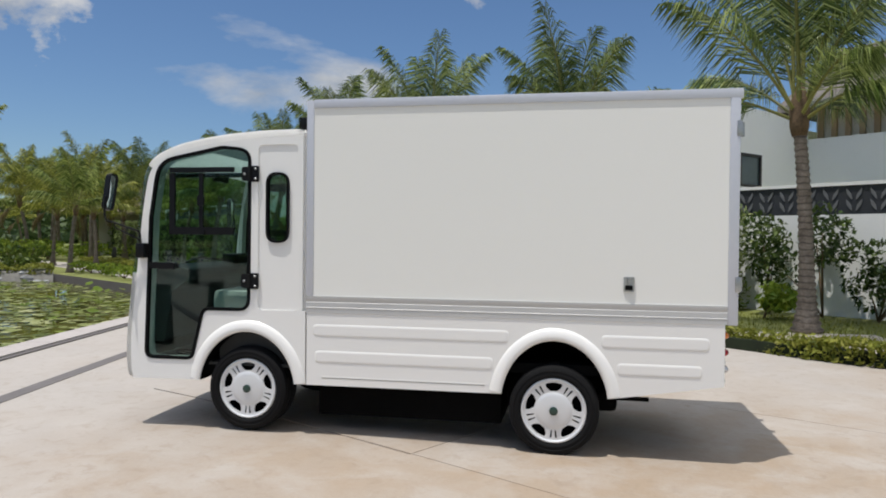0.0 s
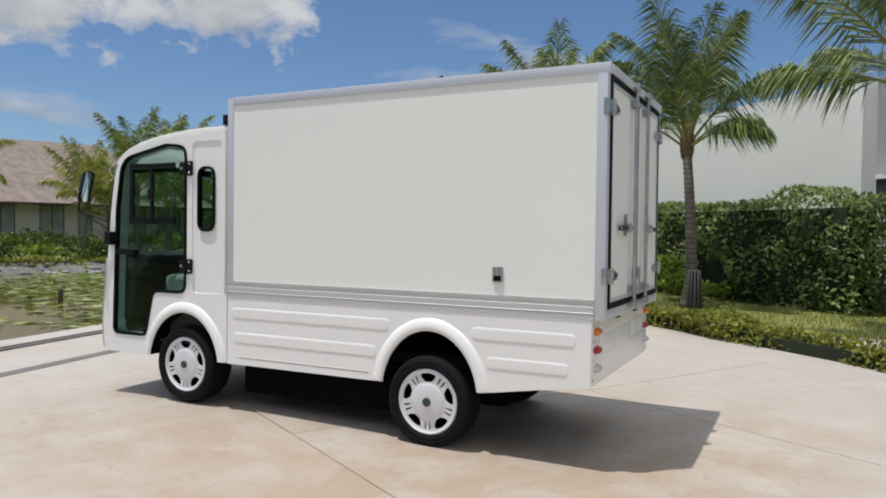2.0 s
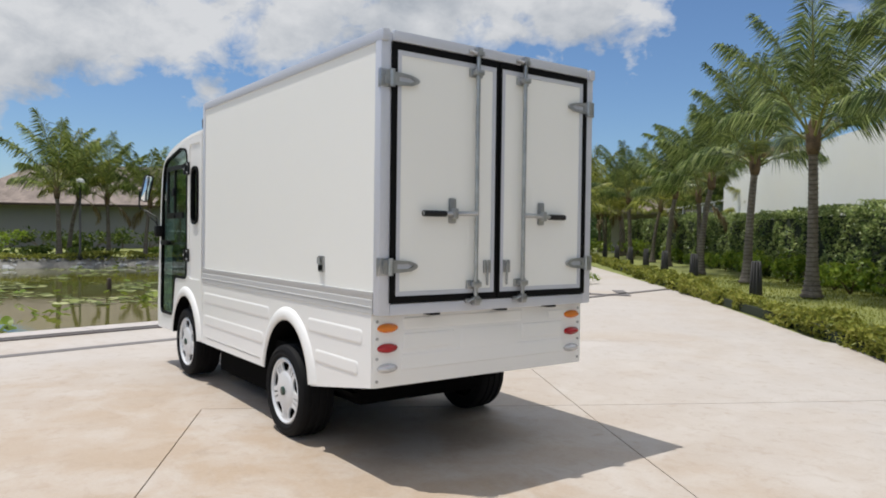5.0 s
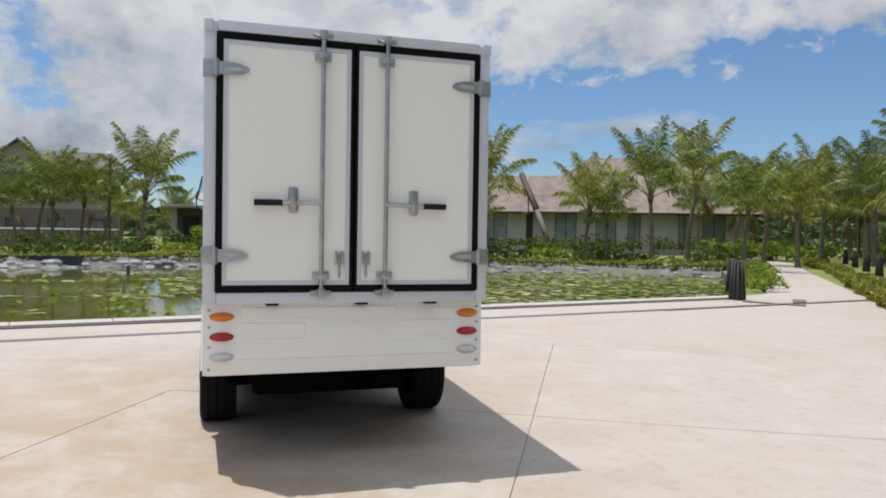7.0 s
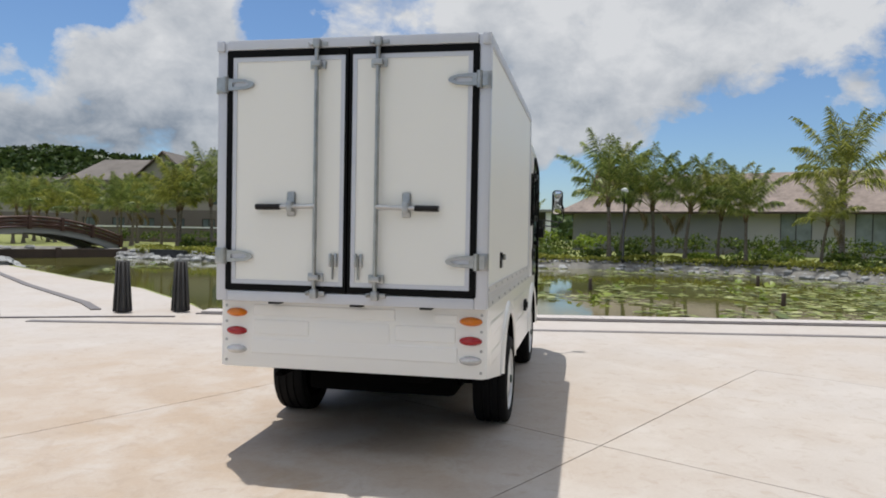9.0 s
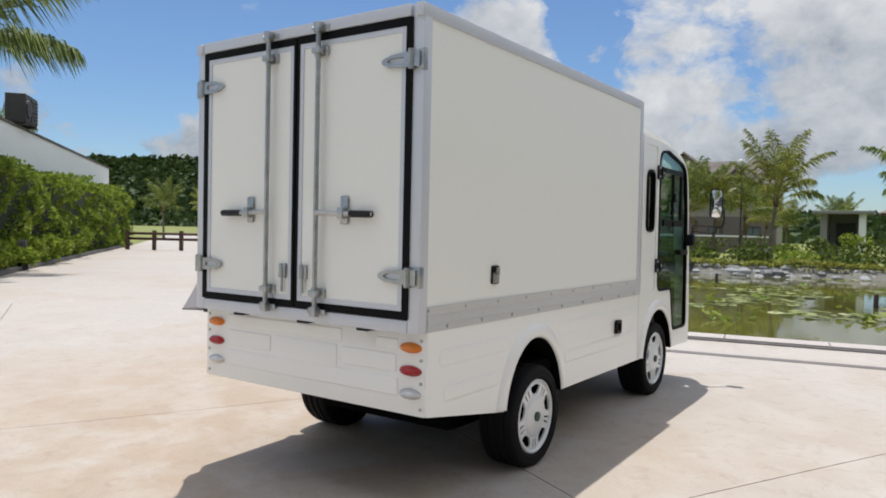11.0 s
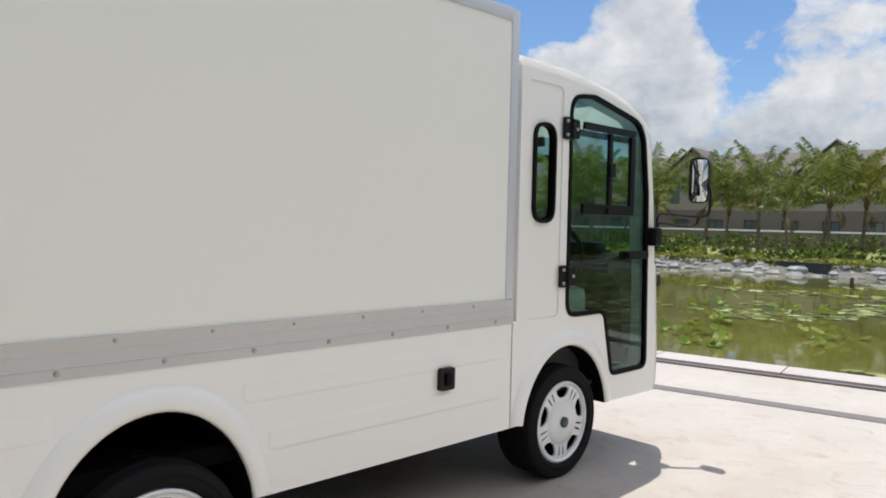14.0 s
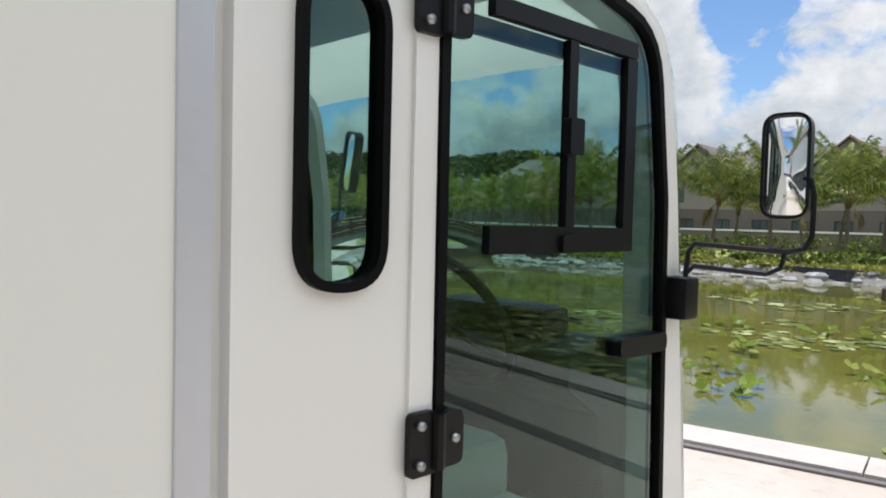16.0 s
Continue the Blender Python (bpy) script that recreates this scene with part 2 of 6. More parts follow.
RED = surface("red_lens", (0.36, 0.003, 0.008), 0.2, vary=0.2, fine=90, bump=0.1, coat=0.25)
CLEAR = surface("clear_lens", (0.55, 0.55, 0.55), 0.12, 0.3, vary=0.25, fine=60, bump=0.1, coat=0.6)
TINT = glass("green_tinted_glass", (0.67, 0.80, 0.765))
PANE = surface("dark_window_glass", (0.10, 0.13, 0.135), 0.06, vary=0.3, coarse=0.6, fine=2.0, bump=0.0, spec=0.8)
CURTAIN = surface("curtained_window_glass", (0.24, 0.28, 0.275), 0.08, vary=0.25, coarse=1.5, fine=4.0, bump=0.0, spec=0.8)
MIRROR = surface("mirror_silver", (0.9, 0.91, 0.92), 0.02, 1.0, vary=0.0, bump=0.0)
MIRROR.node_tree.nodes["Principled BSDF"].inputs["Roughness"].default_value = 0.02
TRIMGREY = surface("interior_grey", (0.032, 0.034, 0.034), 0.6, vary=0.1)
LINER = surface("interior_pale_lining", (0.30, 0.315, 0.305), 0.6, vary=0.05)
JAMB = surface("pale_door_jamb", (0.55, 0.57, 0.55), 0.5, vary=0.04)
SEAT = surface("cream_vinyl", (0.38, 0.375, 0.35), 0.5, vary=0.06, fine=60)
GREEN = surface("green_emblem", (0.025, 0.055, 0.042), 0.3, vary=0.1)
CONCRETE = concrete_material("pale_concrete", (0.405, 0.375, 0.348), (0.35, 0.25, 0.155), (0.475, 0.448, 0.418))
COPING = concrete_material("pinkish_coping", (0.43, 0.39, 0.37), (0.37, 0.33, 0.305), (0.48, 0.45, 0.43))
DARKBAND = concrete_material("grey_stone_band", (0.135, 0.122, 0.12), (0.11, 0.098, 0.094), (0.17, 0.158, 0.155))
LAWN = surface("lawn", (0.18, 0.20, 0.05), 0.9, vary=0.45, coarse=0.7, fine=26, bump=0.8, depth=0.03, tint=(0.23, 0.23, 0.075))
EARTH = surface("earth", (0.16, 0.12, 0.08), 0.9, vary=0.4, coarse=1.5, fine=20, bump=0.6, depth=0.02)
WATER = water_material()
PAD = foliage("lily_pad", (0.095, 0.125, 0.028), (0.22, 0.25, 0.065), (0.42, 0.43, 0.21), 0.15, 0.35)
LOTUS = foliage("lotus_leaf", (0.08, 0.125, 0.014), (0.14, 0.205, 0.022), (0.25, 0.29, 0.06), 0.3, 0.4)
FROND = foliage("palm_frond", (0.020, 0.042, 0.007), (0.105, 0.165, 0.026), (0.50, 0.55, 0.17), 0.20, 0.34, 0.28)
FROND_N = foliage("dark_palm_frond", (0.012, 0.030, 0.006), (0.062, 0.116, 0.019), (0.48, 0.54, 0.19), 0.24, 0.32, 0.35)
FROND_B = foliage("yellowish_palm_frond", (0.030, 0.050, 0.007), (0.175, 0.215, 0.030), (0.66, 0.64, 0.17), 0.22, 0.34, 0.28)
DRY = foliage("dry_frond", (0.10, 0.07, 0.03), (0.20, 0.15, 0.07), (0.30, 0.24, 0.12), 0.15)
STALK = surface("frond_stalk", (0.20, 0.20, 0.05), 0.5, vary=0.3, fine=12)
BARK = bark_material()
FIBRE = surface("palm_fibre", (0.13, 0.085, 0.045), 0.9, vary=0.7, coarse=6, fine=30, bump=0.6, depth=0.02)
HEDGE = foliage("hedge_leaf", (0.032, 0.068, 0.014), (0.125, 0.195, 0.045), (0.46, 0.52, 0.21), 0.42, 0.4, 0.35)
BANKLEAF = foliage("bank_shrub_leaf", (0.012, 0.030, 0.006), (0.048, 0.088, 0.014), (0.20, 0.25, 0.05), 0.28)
SHRUB = foliage("shrub_leaf", (0.055, 0.105, 0.012), (0.15, 0.24, 0.026), (0.32, 0.38, 0.06), 0.45)
BORDER = foliage("border_leaf", (0.09, 0.115, 0.016), (0.215, 0.24, 0.036), (0.38, 0.37, 0.085), 0.35)
CLIMBER = foliage("climber_leaf", (0.014, 0.032, 0.009), (0.050, 0.088, 0.020), (0.17, 0.22, 0.07), 0.25)
FOREST = foliage("far_wood", (0.020, 0.040, 0.012), (0.045, 0.078, 0.020), (0.085, 0.12, 0.035), 0.2)
# near-black colour that stands for the shade deep inside a hedge
SHADOWMASS = surface("hedge_inner_shade", (0.012, 0.02, 0.006), 0.95, vary=0.5, coarse=3, fine=12)
STUCCO = surface("white_render", (0.88, 0.88, 0.87), 0.75, vary=0.04, coarse=0.4, fine=25, bump=0.2)
BEIGE = surface("beige_render", (0.72, 0.69, 0.62), 0.8, vary=0.07, coarse=0.4, fine=25, bump=0.2)
BUFF = surface("buff_render", (0.50, 0.48, 0.435), 0.8, vary=0.08, coarse=0.4, fine=25, bump=0.2)
TAUPE = surface("taupe_render", (0.17, 0.145, 0.125), 0.8, vary=0.08, coarse=0.4, fine=25, bump=0.2)
TERRACE = surface("sand_render", (0.32, 0.29, 0.245), 0.8, vary=0.07, coarse=0.4, fine=25, bump=0.2)
GREYWALL = surface("grey_render", (0.27, 0.27, 0.26), 0.8, vary=0.08, coarse=0.4, fine=25, bump=0.2)
ROOF = surface("brown_shingle", (0.215, 0.176, 0.152), 0.9, vary=0.38, coarse=1.6, fine=5, bump=0.12, depth=0.02, spec=0.2)
ROOFTAN = surface("tan_shingle", (0.14, 0.126, 0.114), 0.9, vary=0.3, coarse=0.9, fine=7, bump=0.12, depth=0.02, spec=0.2)
BRICKRED = surface("red_brown_shingle", (0.19, 0.115, 0.09), 0.9, vary=0.3, coarse=1.2, fine=8, bump=0.12, depth=0.02, spec=0.2)
TIMBER = surface("ochre_timber", (0.42, 0.30, 0.17), 0.6, vary=0.2, coarse=2, fine=14)
DARKWOOD = surface("dark_timber", (0.055, 0.035, 0.025), 0.7, vary=0.3, coarse=2, fine=16, bump=0.3)
BRIDGEWOOD = surface("red_brown_timber", (0.075, 0.036, 0.024), 0.65, vary=0.25, coarse=2, fine=16, bump=0.3)
LATTICE = surface("dark_lattice", (0.035, 0.038, 0.045), 0.5, vary=0.2)
LATTICE_LIGHT = surface("grey_lattice_motif", (0.16, 0.165, 0.175), 0.5, vary=0.15)
BOLLARD = surface("charcoal_bollard", (0.045, 0.043, 0.042), 0.65, vary=0.35, coarse=4, fine=20, bump=0.3)
FRAMEDARK = surface("dark_window_frame", (0.03, 0.028, 0.026), 0.5, vary=0.2)
GRAVEL = surface("bank_gravel", (0.15, 0.145, 0.13), 0.9, vary=0.4, coarse=2.5, fine=14, bump=0.6, depth=0.03)
STONE = surface("pale_revetment_stone", (0.265, 0.27, 0.27), 0.9, vary=0.3, coarse=3, fine=15, bump=0.6, depth=0.03, island=0.5)
TARP = surface("pond_liner", (0.03, 0.034, 0.045), 0.35, vary=0.4, coarse=1.5, fine=6, bump=0.8, depth=0.05)
BLUESIGN = surface("blue_sign_board", (0.04, 0.17, 0.33), 0.5, vary=0.1)
LAMPWHITE = surface("opal_lamp_glass", (0.75, 0.74, 0.70), 0.3, vary=0.03)


# ---- shape helpers ----
def box(bm, x0, x1, y0, y1, z0, z1, bevel=0.0):
    made = bmesh.ops.create_cube(bm, size=1.0, matrix=Matrix.LocRotScale(((x0 + x1) / 2, (y0 + y1) / 2, (z0 + z1) / 2), None, (abs(x1 - x0), abs(y1 - y0), abs(z1 - z0))))
    if bevel:
        edges = list({e for v in made["verts"] for e in v.link_edges})
        bmesh.ops.bevel(bm, geom=edges, offset=bevel, segments=2, affect="EDGES", profile=0.6)
    return bm


def cuboid(*a, bevel=0.0):
    return box(bmesh.new(), *a, bevel=bevel)


def plate(bm, outer, holes, place, a, b):
    """A flat plate of an outline with holes; place(u, v, w) lays it out, from w = a to w = b."""
    loops = [list(outer)] + [list(h) for h in holes]
    tris = tessellate_polygon([[Vector((u, v, 0)) for u, v in lp] for lp in loops])
    flat = [p for lp in loops for p in lp]
    va, vb = [bm.verts.new(place(u, v, a)) for u, v in flat], [bm.verts.new(place(u, v, b)) for u, v in flat]
    for t in tris:
        for ring in (va, vb[:]):
            try:
                bm.faces.new([ring[i] for i in (t if ring is va else t[::-1])])
            except ValueError:
                pass
    start = 0
    for lp in loops:
        k = len(lp)
        for i in range(k):
            j = (i + 1) % k
            bm.faces.new((va[start + i], va[start + j], vb[start + j], vb[start + i]))
        start += k
    bmesh.ops.recalc_face_normals(bm, faces=bm.faces)
    return bm


def rounded(corners, radius, steps=5):
    """An outline with its corners rounded; radius is one number or one for each corner."""
    out, k = [], len(corners)
    for i, c in enumerate(corners):
        r = radius[i] if isinstance(radius, (list, tuple)) else radius
        p, q, c = Vector(corners[i - 1]), Vector(corners[(i + 1) % k]), Vector(c)
        u, v = (p - c), (q - c)
        if r <= 0 or u.length < 1e-6 or v.length < 1e-6:
            out.append((c.x, c.y))
            continue
        ang = u.angle(v)
        cut = min(r / math.tan(ang / 2), 0.48 * u.length, 0.48 * v.length)
        a, b = c + u.normalized() * cut, c + v.normalized() * cut
        for s in range(steps + 1):
            t = s / steps
            m = a * (1 - t) ** 2 + c * 2 * t * (1 - t) + b * t * t
            out.append((m.x, m.y))
    return out


def inset(outline, d):
    """An outline moved inwards by d (anticlockwise outlines)."""
    area = sum(outline[i - 1][0] * outline[i][1] - outline[i][0] * outline[i - 1][1] for i in range(len(outline)))
    sgn, out, k = (1 if area > 0 else -1), [], len(outline)
    for i in range(k):
        p, c, q = Vector(outline[i - 1]), Vector(outline[i]), Vector(outline[(i + 1) % k])
        u, v = (c - p).normalized(), (q - c).normalized()
        n1, n2 = Vector((-u.y, u.x)) * sgn, Vector((-v.y, v.x)) * sgn
        n = n1 + n2
        n = n / max(n.length_squared / 2, 0.35)
        out.append(tuple(c + n * d))
    return out


def rect(u0, u1, v0, v1, r=0.0, steps=5):
    return rounded([(u0, v0), (u1, v0), (u1, v1), (u0, v1)], r, steps) if r else [(u0, v0), (u1, v0), (u1, v1), (u0, v1)]


def tube(bm, points, radius, seg=8, cap=True):
    """A round bar through points; radius is one number or one for each point."""
    pts = [Vector(p) for p in points]
    rings = []
    side = None
    for i, p in enumerate(pts):
        way = (pts[min(i + 1, len(pts) - 1)] - pts[max(i - 1, 0)]).normalized()
        if side is None:
            side = way.orthogonal().normalized()
        side = (side - way * side.dot(way)).normalized()
        up = way.cross(side)
        r = radius[i] if isinstance(radius, (list, tuple)) else radius
        rings.append([bm.verts.new(p + (side * math.cos(a) + up * math.sin(a)) * r) for a in (2 * math.pi * s / seg for s in range(seg))])
    for a, b in zip(rings, rings[1:]):
        for s in range(seg):
            bm.faces.new((a[s], a[(s + 1) % seg], b[(s + 1) % seg], b[s]))
    if cap:
        bm.faces.new(rings[0][::-1])
        bm.faces.new(rings[-1])
    return bm


def lathe(bm, profile, place, seg=40, closed=False):
    """Turns a profile of (radius, height) about an axis; place(x, y, h) lays it out."""
    rings = [[bm.verts.new(place(r * math.cos(2 * math.pi * s / seg), r * math.sin(2 * math.pi * s / seg), h)) for s in range(seg)] for r, h in profile]
    pairs = list(zip(rings, rings[1:])) + ([(rings[-1], rings[0])] if closed else [])
    for a, b in pairs:
        for s in range(seg):
            bm.faces.new((a[s], a[(s + 1) % seg], b[(s + 1) % seg], b[s]))
    if not closed:
        for ring in (rings[0], rings[-1]):
            bm.faces.new(ring)
    bmesh.ops.recalc_face_normals(bm, faces=bm.faces)
    return bm


def upright(x, y, h):
    return (x, y, h)


def smoothed(bm, angle=35):
    for f in bm.faces:
        f.smooth = True
    for e in bm.edges:
        if len(e.link_faces) != 2 or e.calc_face_angle(0) > radians(angle):
            e.smooth = False
    return bm


def mesh_of(name, bm, material, angle=35):
    smoothed(bm, angle)
    me = bpy.data.meshes.new(name)
    bm.to_mesh(me)
    bm.free()
    me.materials.append(material)
    return me


def part(name, bm, material, parent, label="", angle=35):
    """Links a bmesh as one mesh object under a thing or a part."""
    ob = new(name, mesh_of(name, bm, material, angle))
    ob.parent = parent
    return tagged(ob, label)


def piece(name, me, parent, m=None):
    ob = new(name, me)
    ob.parent = parent
    if m is not None:
        ob.matrix_basis = m
    return ob


def thing(name, at, label, category, group="", turn=0.0, kind=""):
    ob = new(name)
    ob.empty_display_size = 0.2
    ob.matrix_basis = pose(*at, 0, 0, turn)
    return tagged(ob, label, category, group, kind)


def structure(name, bm, material, label, category="", angle=35):
    return tagged(new(name, mesh_of(name, bm, material, angle)), label, category, "", "structure")


def raw_mesh(name, verts, faces, material, smooth=False):
    me = bpy.data.meshes.new(name)
    me.from_pydata([tuple(v) for v in verts], [], faces)
    me.materials.append(material)
    if smooth:
        me.polygons.foreach_set("use_smooth", [True] * len(me.polygons))
    me.update()
    return me


def leaf_mesh(name, centres, size, material, rng, flat=0.0, slim=0.5, normals=None):
    """Small pointed leaves, each folded along its rib, at the centres."""
    c = np.asarray(centres, float)
    k = len(c)
    way = rng.normal(size=(k, 3))
    if normals is not None:
        way += np.asarray(normals) * 0.8
    way[:, 2] *= (1 - flat)
    way /= np.linalg.norm(way, axis=1, keepdims=True) + 1e-9
    ref = rng.normal(size=(k, 3)) * 0.75 + np.array((0.0, 0.0, 0.9))
    side = np.cross(way, ref)
    side /= np.linalg.norm(side, axis=1, keepdims=True) + 1e-9
    up = np.cross(side, way)
    s = size * rng.uniform(0.6, 1.3, (k, 1))
    verts = np.stack([c - way * s * 0.5, c + side * s * slim * 0.5 + up * s * 0.1, c + way * s * 0.5, c - side * s * slim * 0.5 + up * s * 0.1], 1).reshape(-1, 3)
    faces = [f for i in range(0, 4 * k, 4) for f in ((i, i + 1, i + 2), (i, i + 2, i + 3))]
    return raw_mesh(name, verts, faces, material)


# ---- the truck ----
TRUCK_X, TRUCK_Y, HALF = 1.05, 5.18, 0.73
HUBS = (-2.147, -0.150)
HUB_Z, HUB_OUT = (0.325, 0.288), (0.0, 0.024)      # front, rear


def ellipse_arc(cx, cz, rx, rz, a0, a1, k=20):
    return [(cx + rx * math.cos(radians(a0 + (a1 - a0) * i / k)), cz + rz * math.sin(radians(a0 + (a1 - a0) * i / k))) for i in range(k + 1)]


def spline(points, per=5):
    out, p = [], [Vector(q) for q in points]
    for i in range(len(p) - 1):
        a, b, c, d = p[max(i - 1, 0)], p[i], p[i + 1], p[min(i + 2, len(p) - 1)]
        for s in range(per):
            t = s / per
            out.append(0.5 * (2 * b + (c - a) * t + (2 * a - 5 * b + 4 * c - d) * t * t + (3 * b - a - 3 * c + d) * t ** 3))
    return out + [p[-1]]


CAB_LINE = spline([(-2.99, 0.352), (-3.038, 0.40), (-3.047, 0.62), (-3.02, 0.93), (-2.985, 1.28), (-2.965, 1.47), (-2.935, 1.66), (-2.905, 1.772), (-2.845, 1.856),
                   (-2.72, 1.922), (-2.55, 1.968), (-2.30, 2.006), (-2.02, 2.026), (-1.766, 2.03)])
DOOR = rounded([(-2.89, 0.50), (-2.535, 0.50), (-2.455, 0.835), (-2.13, 0.835), (-2.125, 1.90), (-2.33, 1.922), (-2.80, 1.832), (-2.858, 1.45)],
               [0.06, 0.06, 0.05, 0.08, 0.10, 0.16, 0.17, 0.2])
SLIT = rect(-2.02, -1.86, 1.285, 1.745, 0.079, 8)


def truck():
    root = thing("cargo_truck", (-TRUCK_X, TRUCK_Y, 0), "small white electric cargo truck with closed box body on concrete", "truck")

    def tp(name, bm, material, parent=None, label="", angle=35):
        bmesh.ops.translate(bm, verts=bm.verts, vec=(TRUCK_X, 0, 0))
        return part(name, bm, material, parent or root, label, angle)

    def sideways(sgn):
        return lambda u, v, w: (u, sgn * w, v)

    # cab: one strip for nose and roof, rounded into flat sides
    def normal(i):
        t = (CAB_LINE[min(i + 1, len(CAB_LINE) - 1)] - CAB_LINE[max(i - 1, 0)]).normalized()
        return Vector((t.y, -t.x))

    EDGE = 0.055
    steps = [-1.0, -0.985, -0.955, -0.90, -0.6, -0.2, 0.2, 0.6, 0.90, 0.955, 0.985, 1.0]

    def strip(i0, i1, out=0.0):
        bm = bmesh.new()
        rows = []
        for i in range(i0, i1 + 1):
            p, n = CAB_LINE[i], normal(i)
            row = []
            for s in steps:
                y = s * HALF
                over = max(0.0, abs(y) - (HALF - EDGE))
                drop = EDGE - math.sqrt(max(EDGE ** 2 - over ** 2, 0))
                bow = 0.022 * (1 - s * s)
                q = p + n * (drop - bow - out)
                row.append(bm.verts.new((q.x, y, q.y)))
            rows.append(row)
        for a, b in zip(rows, rows[1:]):
            for j in range(len(steps) - 1):
                bm.faces.new((a[j], a[j + 1], b[j + 1], b[j]))
        return bm

    lo = next(i for i, p in enumerate(CAB_LINE) if p.y > 1.02)
    hi = next(i for i, p in enumerate(CAB_LINE) if p.y > 1.80)
    for name, i0, i1 in (("nose_panel", 0, lo), ("cab_roof", hi, len(CAB_LINE) - 1)):
        bm = strip(i0, i1)
        bmesh.ops.solidify(bm, geom=bm.faces[:], thickness=0.02)
        tp(name, bm, PAINT, angle=50)
    screen = tp("windscreen", strip(lo, hi, -0.004), TINT)
    screen.visible_shadow = False
    inner = [Vector((-2.975, 0.362))] + [CAB_LINE[i] + normal(i) * EDGE for i in range(2, len(CAB_LINE))]
    arch = ellipse_arc(-2.147, 0.31, 0.335, 0.39, 8.85, 171.15, 24)       # wheel opening, seen from outside
    outline = [(p.x, p.y) for p in inner] + [(-1.766, 0.846), (-1.745, 0.846), (-1.745, 0.37)] + [(u, max(v, 0.37)) for u, v in arch]
    for sgn in (-1, 1):
        tp("cab_side", plate(bmesh.new(), outline, [DOOR, SLIT], sideways(sgn), HALF - 0.035, HALF - 0.008), PAINT)
        tp("gap_filler", cuboid(-1.79, -1.742, sgn * (HALF - 0.05), sgn * (HALF - 0.028), 0.84, 2.0), PAINT)
        tp("door_jamb", plate(bmesh.new(), inset(DOOR, -0.02), [inset(DOOR, 0.010)], sideways(sgn), HALF - 0.105, HALF - 0.036), JAMB)
        skin = tp("outer_skin", plate(bmesh.new(), outline, [inset(DOOR, -0.003), rect(-2.075, -1.80, 0.845, 1.925, 0.04)], sideways(sgn), HALF - 0.0078, HALF), PAINT)
        door = tp("cab_door", plate(bmesh.new(), DOOR, [inset(DOOR, 0.019)], sideways(sgn), HALF - 0.02, HALF + 0.006), RUBBER, label="glazed door in a black rubber frame")
        pane = tp("door_glass", plate(bmesh.new(), inset(DOOR, 0.014), [], sideways(sgn), HALF - 0.012, HALF - 0.006), TINT, door)
        pane.visible_shadow = False
        tp("slider_frame", plate(bmesh.new(), rect(-2.71, -2.25, 1.748, 1.782), [], sideways(sgn), HALF - 0.014, HALF + 0.004), PLASTIC, door)
        bm = plate(bmesh.new(), rect(-2.71, -2.25, 1.335, 1.385), [], sideways(sgn), HALF - 0.014, HALF + 0.004)
        plate(bm, rect(-2.71, -2.672, 1.385, 1.745), [], sideways(sgn), HALF - 0.014, HALF + 0.004)
        plate(bm, rect(-2.495, -2.468, 1.385, 1.745), [], sideways(sgn), HALF - 0.014, HALF + 0.004)
        plate(bm, rect(-2.71, -2.10, 1.715, 1.745), [], sideways(sgn), HALF - 0.03, HALF - 0.015)
        tp("slider_frame", bm, PLASTIC, door)
        tp("slider_catch", plate(bmesh.new(), rect(-2.50, -2.455, 1.525, 1.595, 0.008), [], sideways(sgn), HALF, HALF + 0.02), PLASTIC, door)
        tp("slider_catch", plate(bmesh.new(), rect(-2.50, -2.45, 1.335, 1.37, 0.008), [], sideways(sgn), HALF, HALF + 0.014), PLASTIC, door)
        tp("door_handle", plate(bmesh.new(), rect(-2.86, -2.665, 1.104, 1.147, 0.018), [], sideways(sgn), HALF - 0.05, HALF + 0.014), PLASTIC, door)
        for z in (1.735, 1.034):
            bm = plate(bmesh.new(), rect(-2.127, -2.068, z - 0.052, z + 0.052, 0.012), [], sideways(sgn), HALF, HALF + 0.012)
            plate(bm, rect(-2.185, -2.132, z - 0.046, z + 0.046, 0.018), [], sideways(sgn), HALF + 0.002, HALF + 0.016)
            tube(bm, [(-2.129, sgn * (HALF + 0.014), z - 0.045), (-2.129, sgn * (HALF + 0.014), z + 0.045)], 0.012)
            hinge = tp("door_hinge", bm, PLASTIC, door)
            for u, v in ((-2.088, z - 0.032), (-2.088, z + 0.032), (-2.164, z)):
                bm = bmesh.new()
                tube(bm, [(u + TRUCK_X, sgn * (HALF + 0.010), v), (u + TRUCK_X, sgn * (HALF + 0.021), v)], 0.008, 8)
                part("hinge_screw", bm, STEEL, door)
        tp("window_seal", plate(bmesh.new(), SLIT, [inset(SLIT, 0.0145)], sideways(sgn), HALF - 0.03, HALF + 0.008), RUBBER)
        slit = tp("side_window", plate(bmesh.new(), inset(SLIT, 0.009), [], sideways(sgn), HALF - 0.016, HALF - 0.010), TINT)
        slit.visible_shadow = False

    # wheel arches
    def flare(sgn, cx, rx, rz, wide, a0, a1):
        bm = bmesh.new()
        rows = []
        for i in range(29):
            a = radians(a0 + (a1 - a0) * i / 28)
            row = []
            for t, d in ((0.0, -0.012), (0.0, 0.012), (0.10, 0.020), (0.4, 0.022), (0.75, 0.012), (0.95, 0.003), (1.0, -0.004)):
                w = wide * t
                row.append(bm.verts.new((cx + (rx + w) * math.cos(a), sgn * (HALF + d), 0.31 + (rz + w) * math.sin(a))))
            rows.append(row)
        for a, b in zip(rows, rows[1:]):
            for j in range(6):
                bm.faces.new((a[j], a[j + 1], b[j + 1], b[j]))
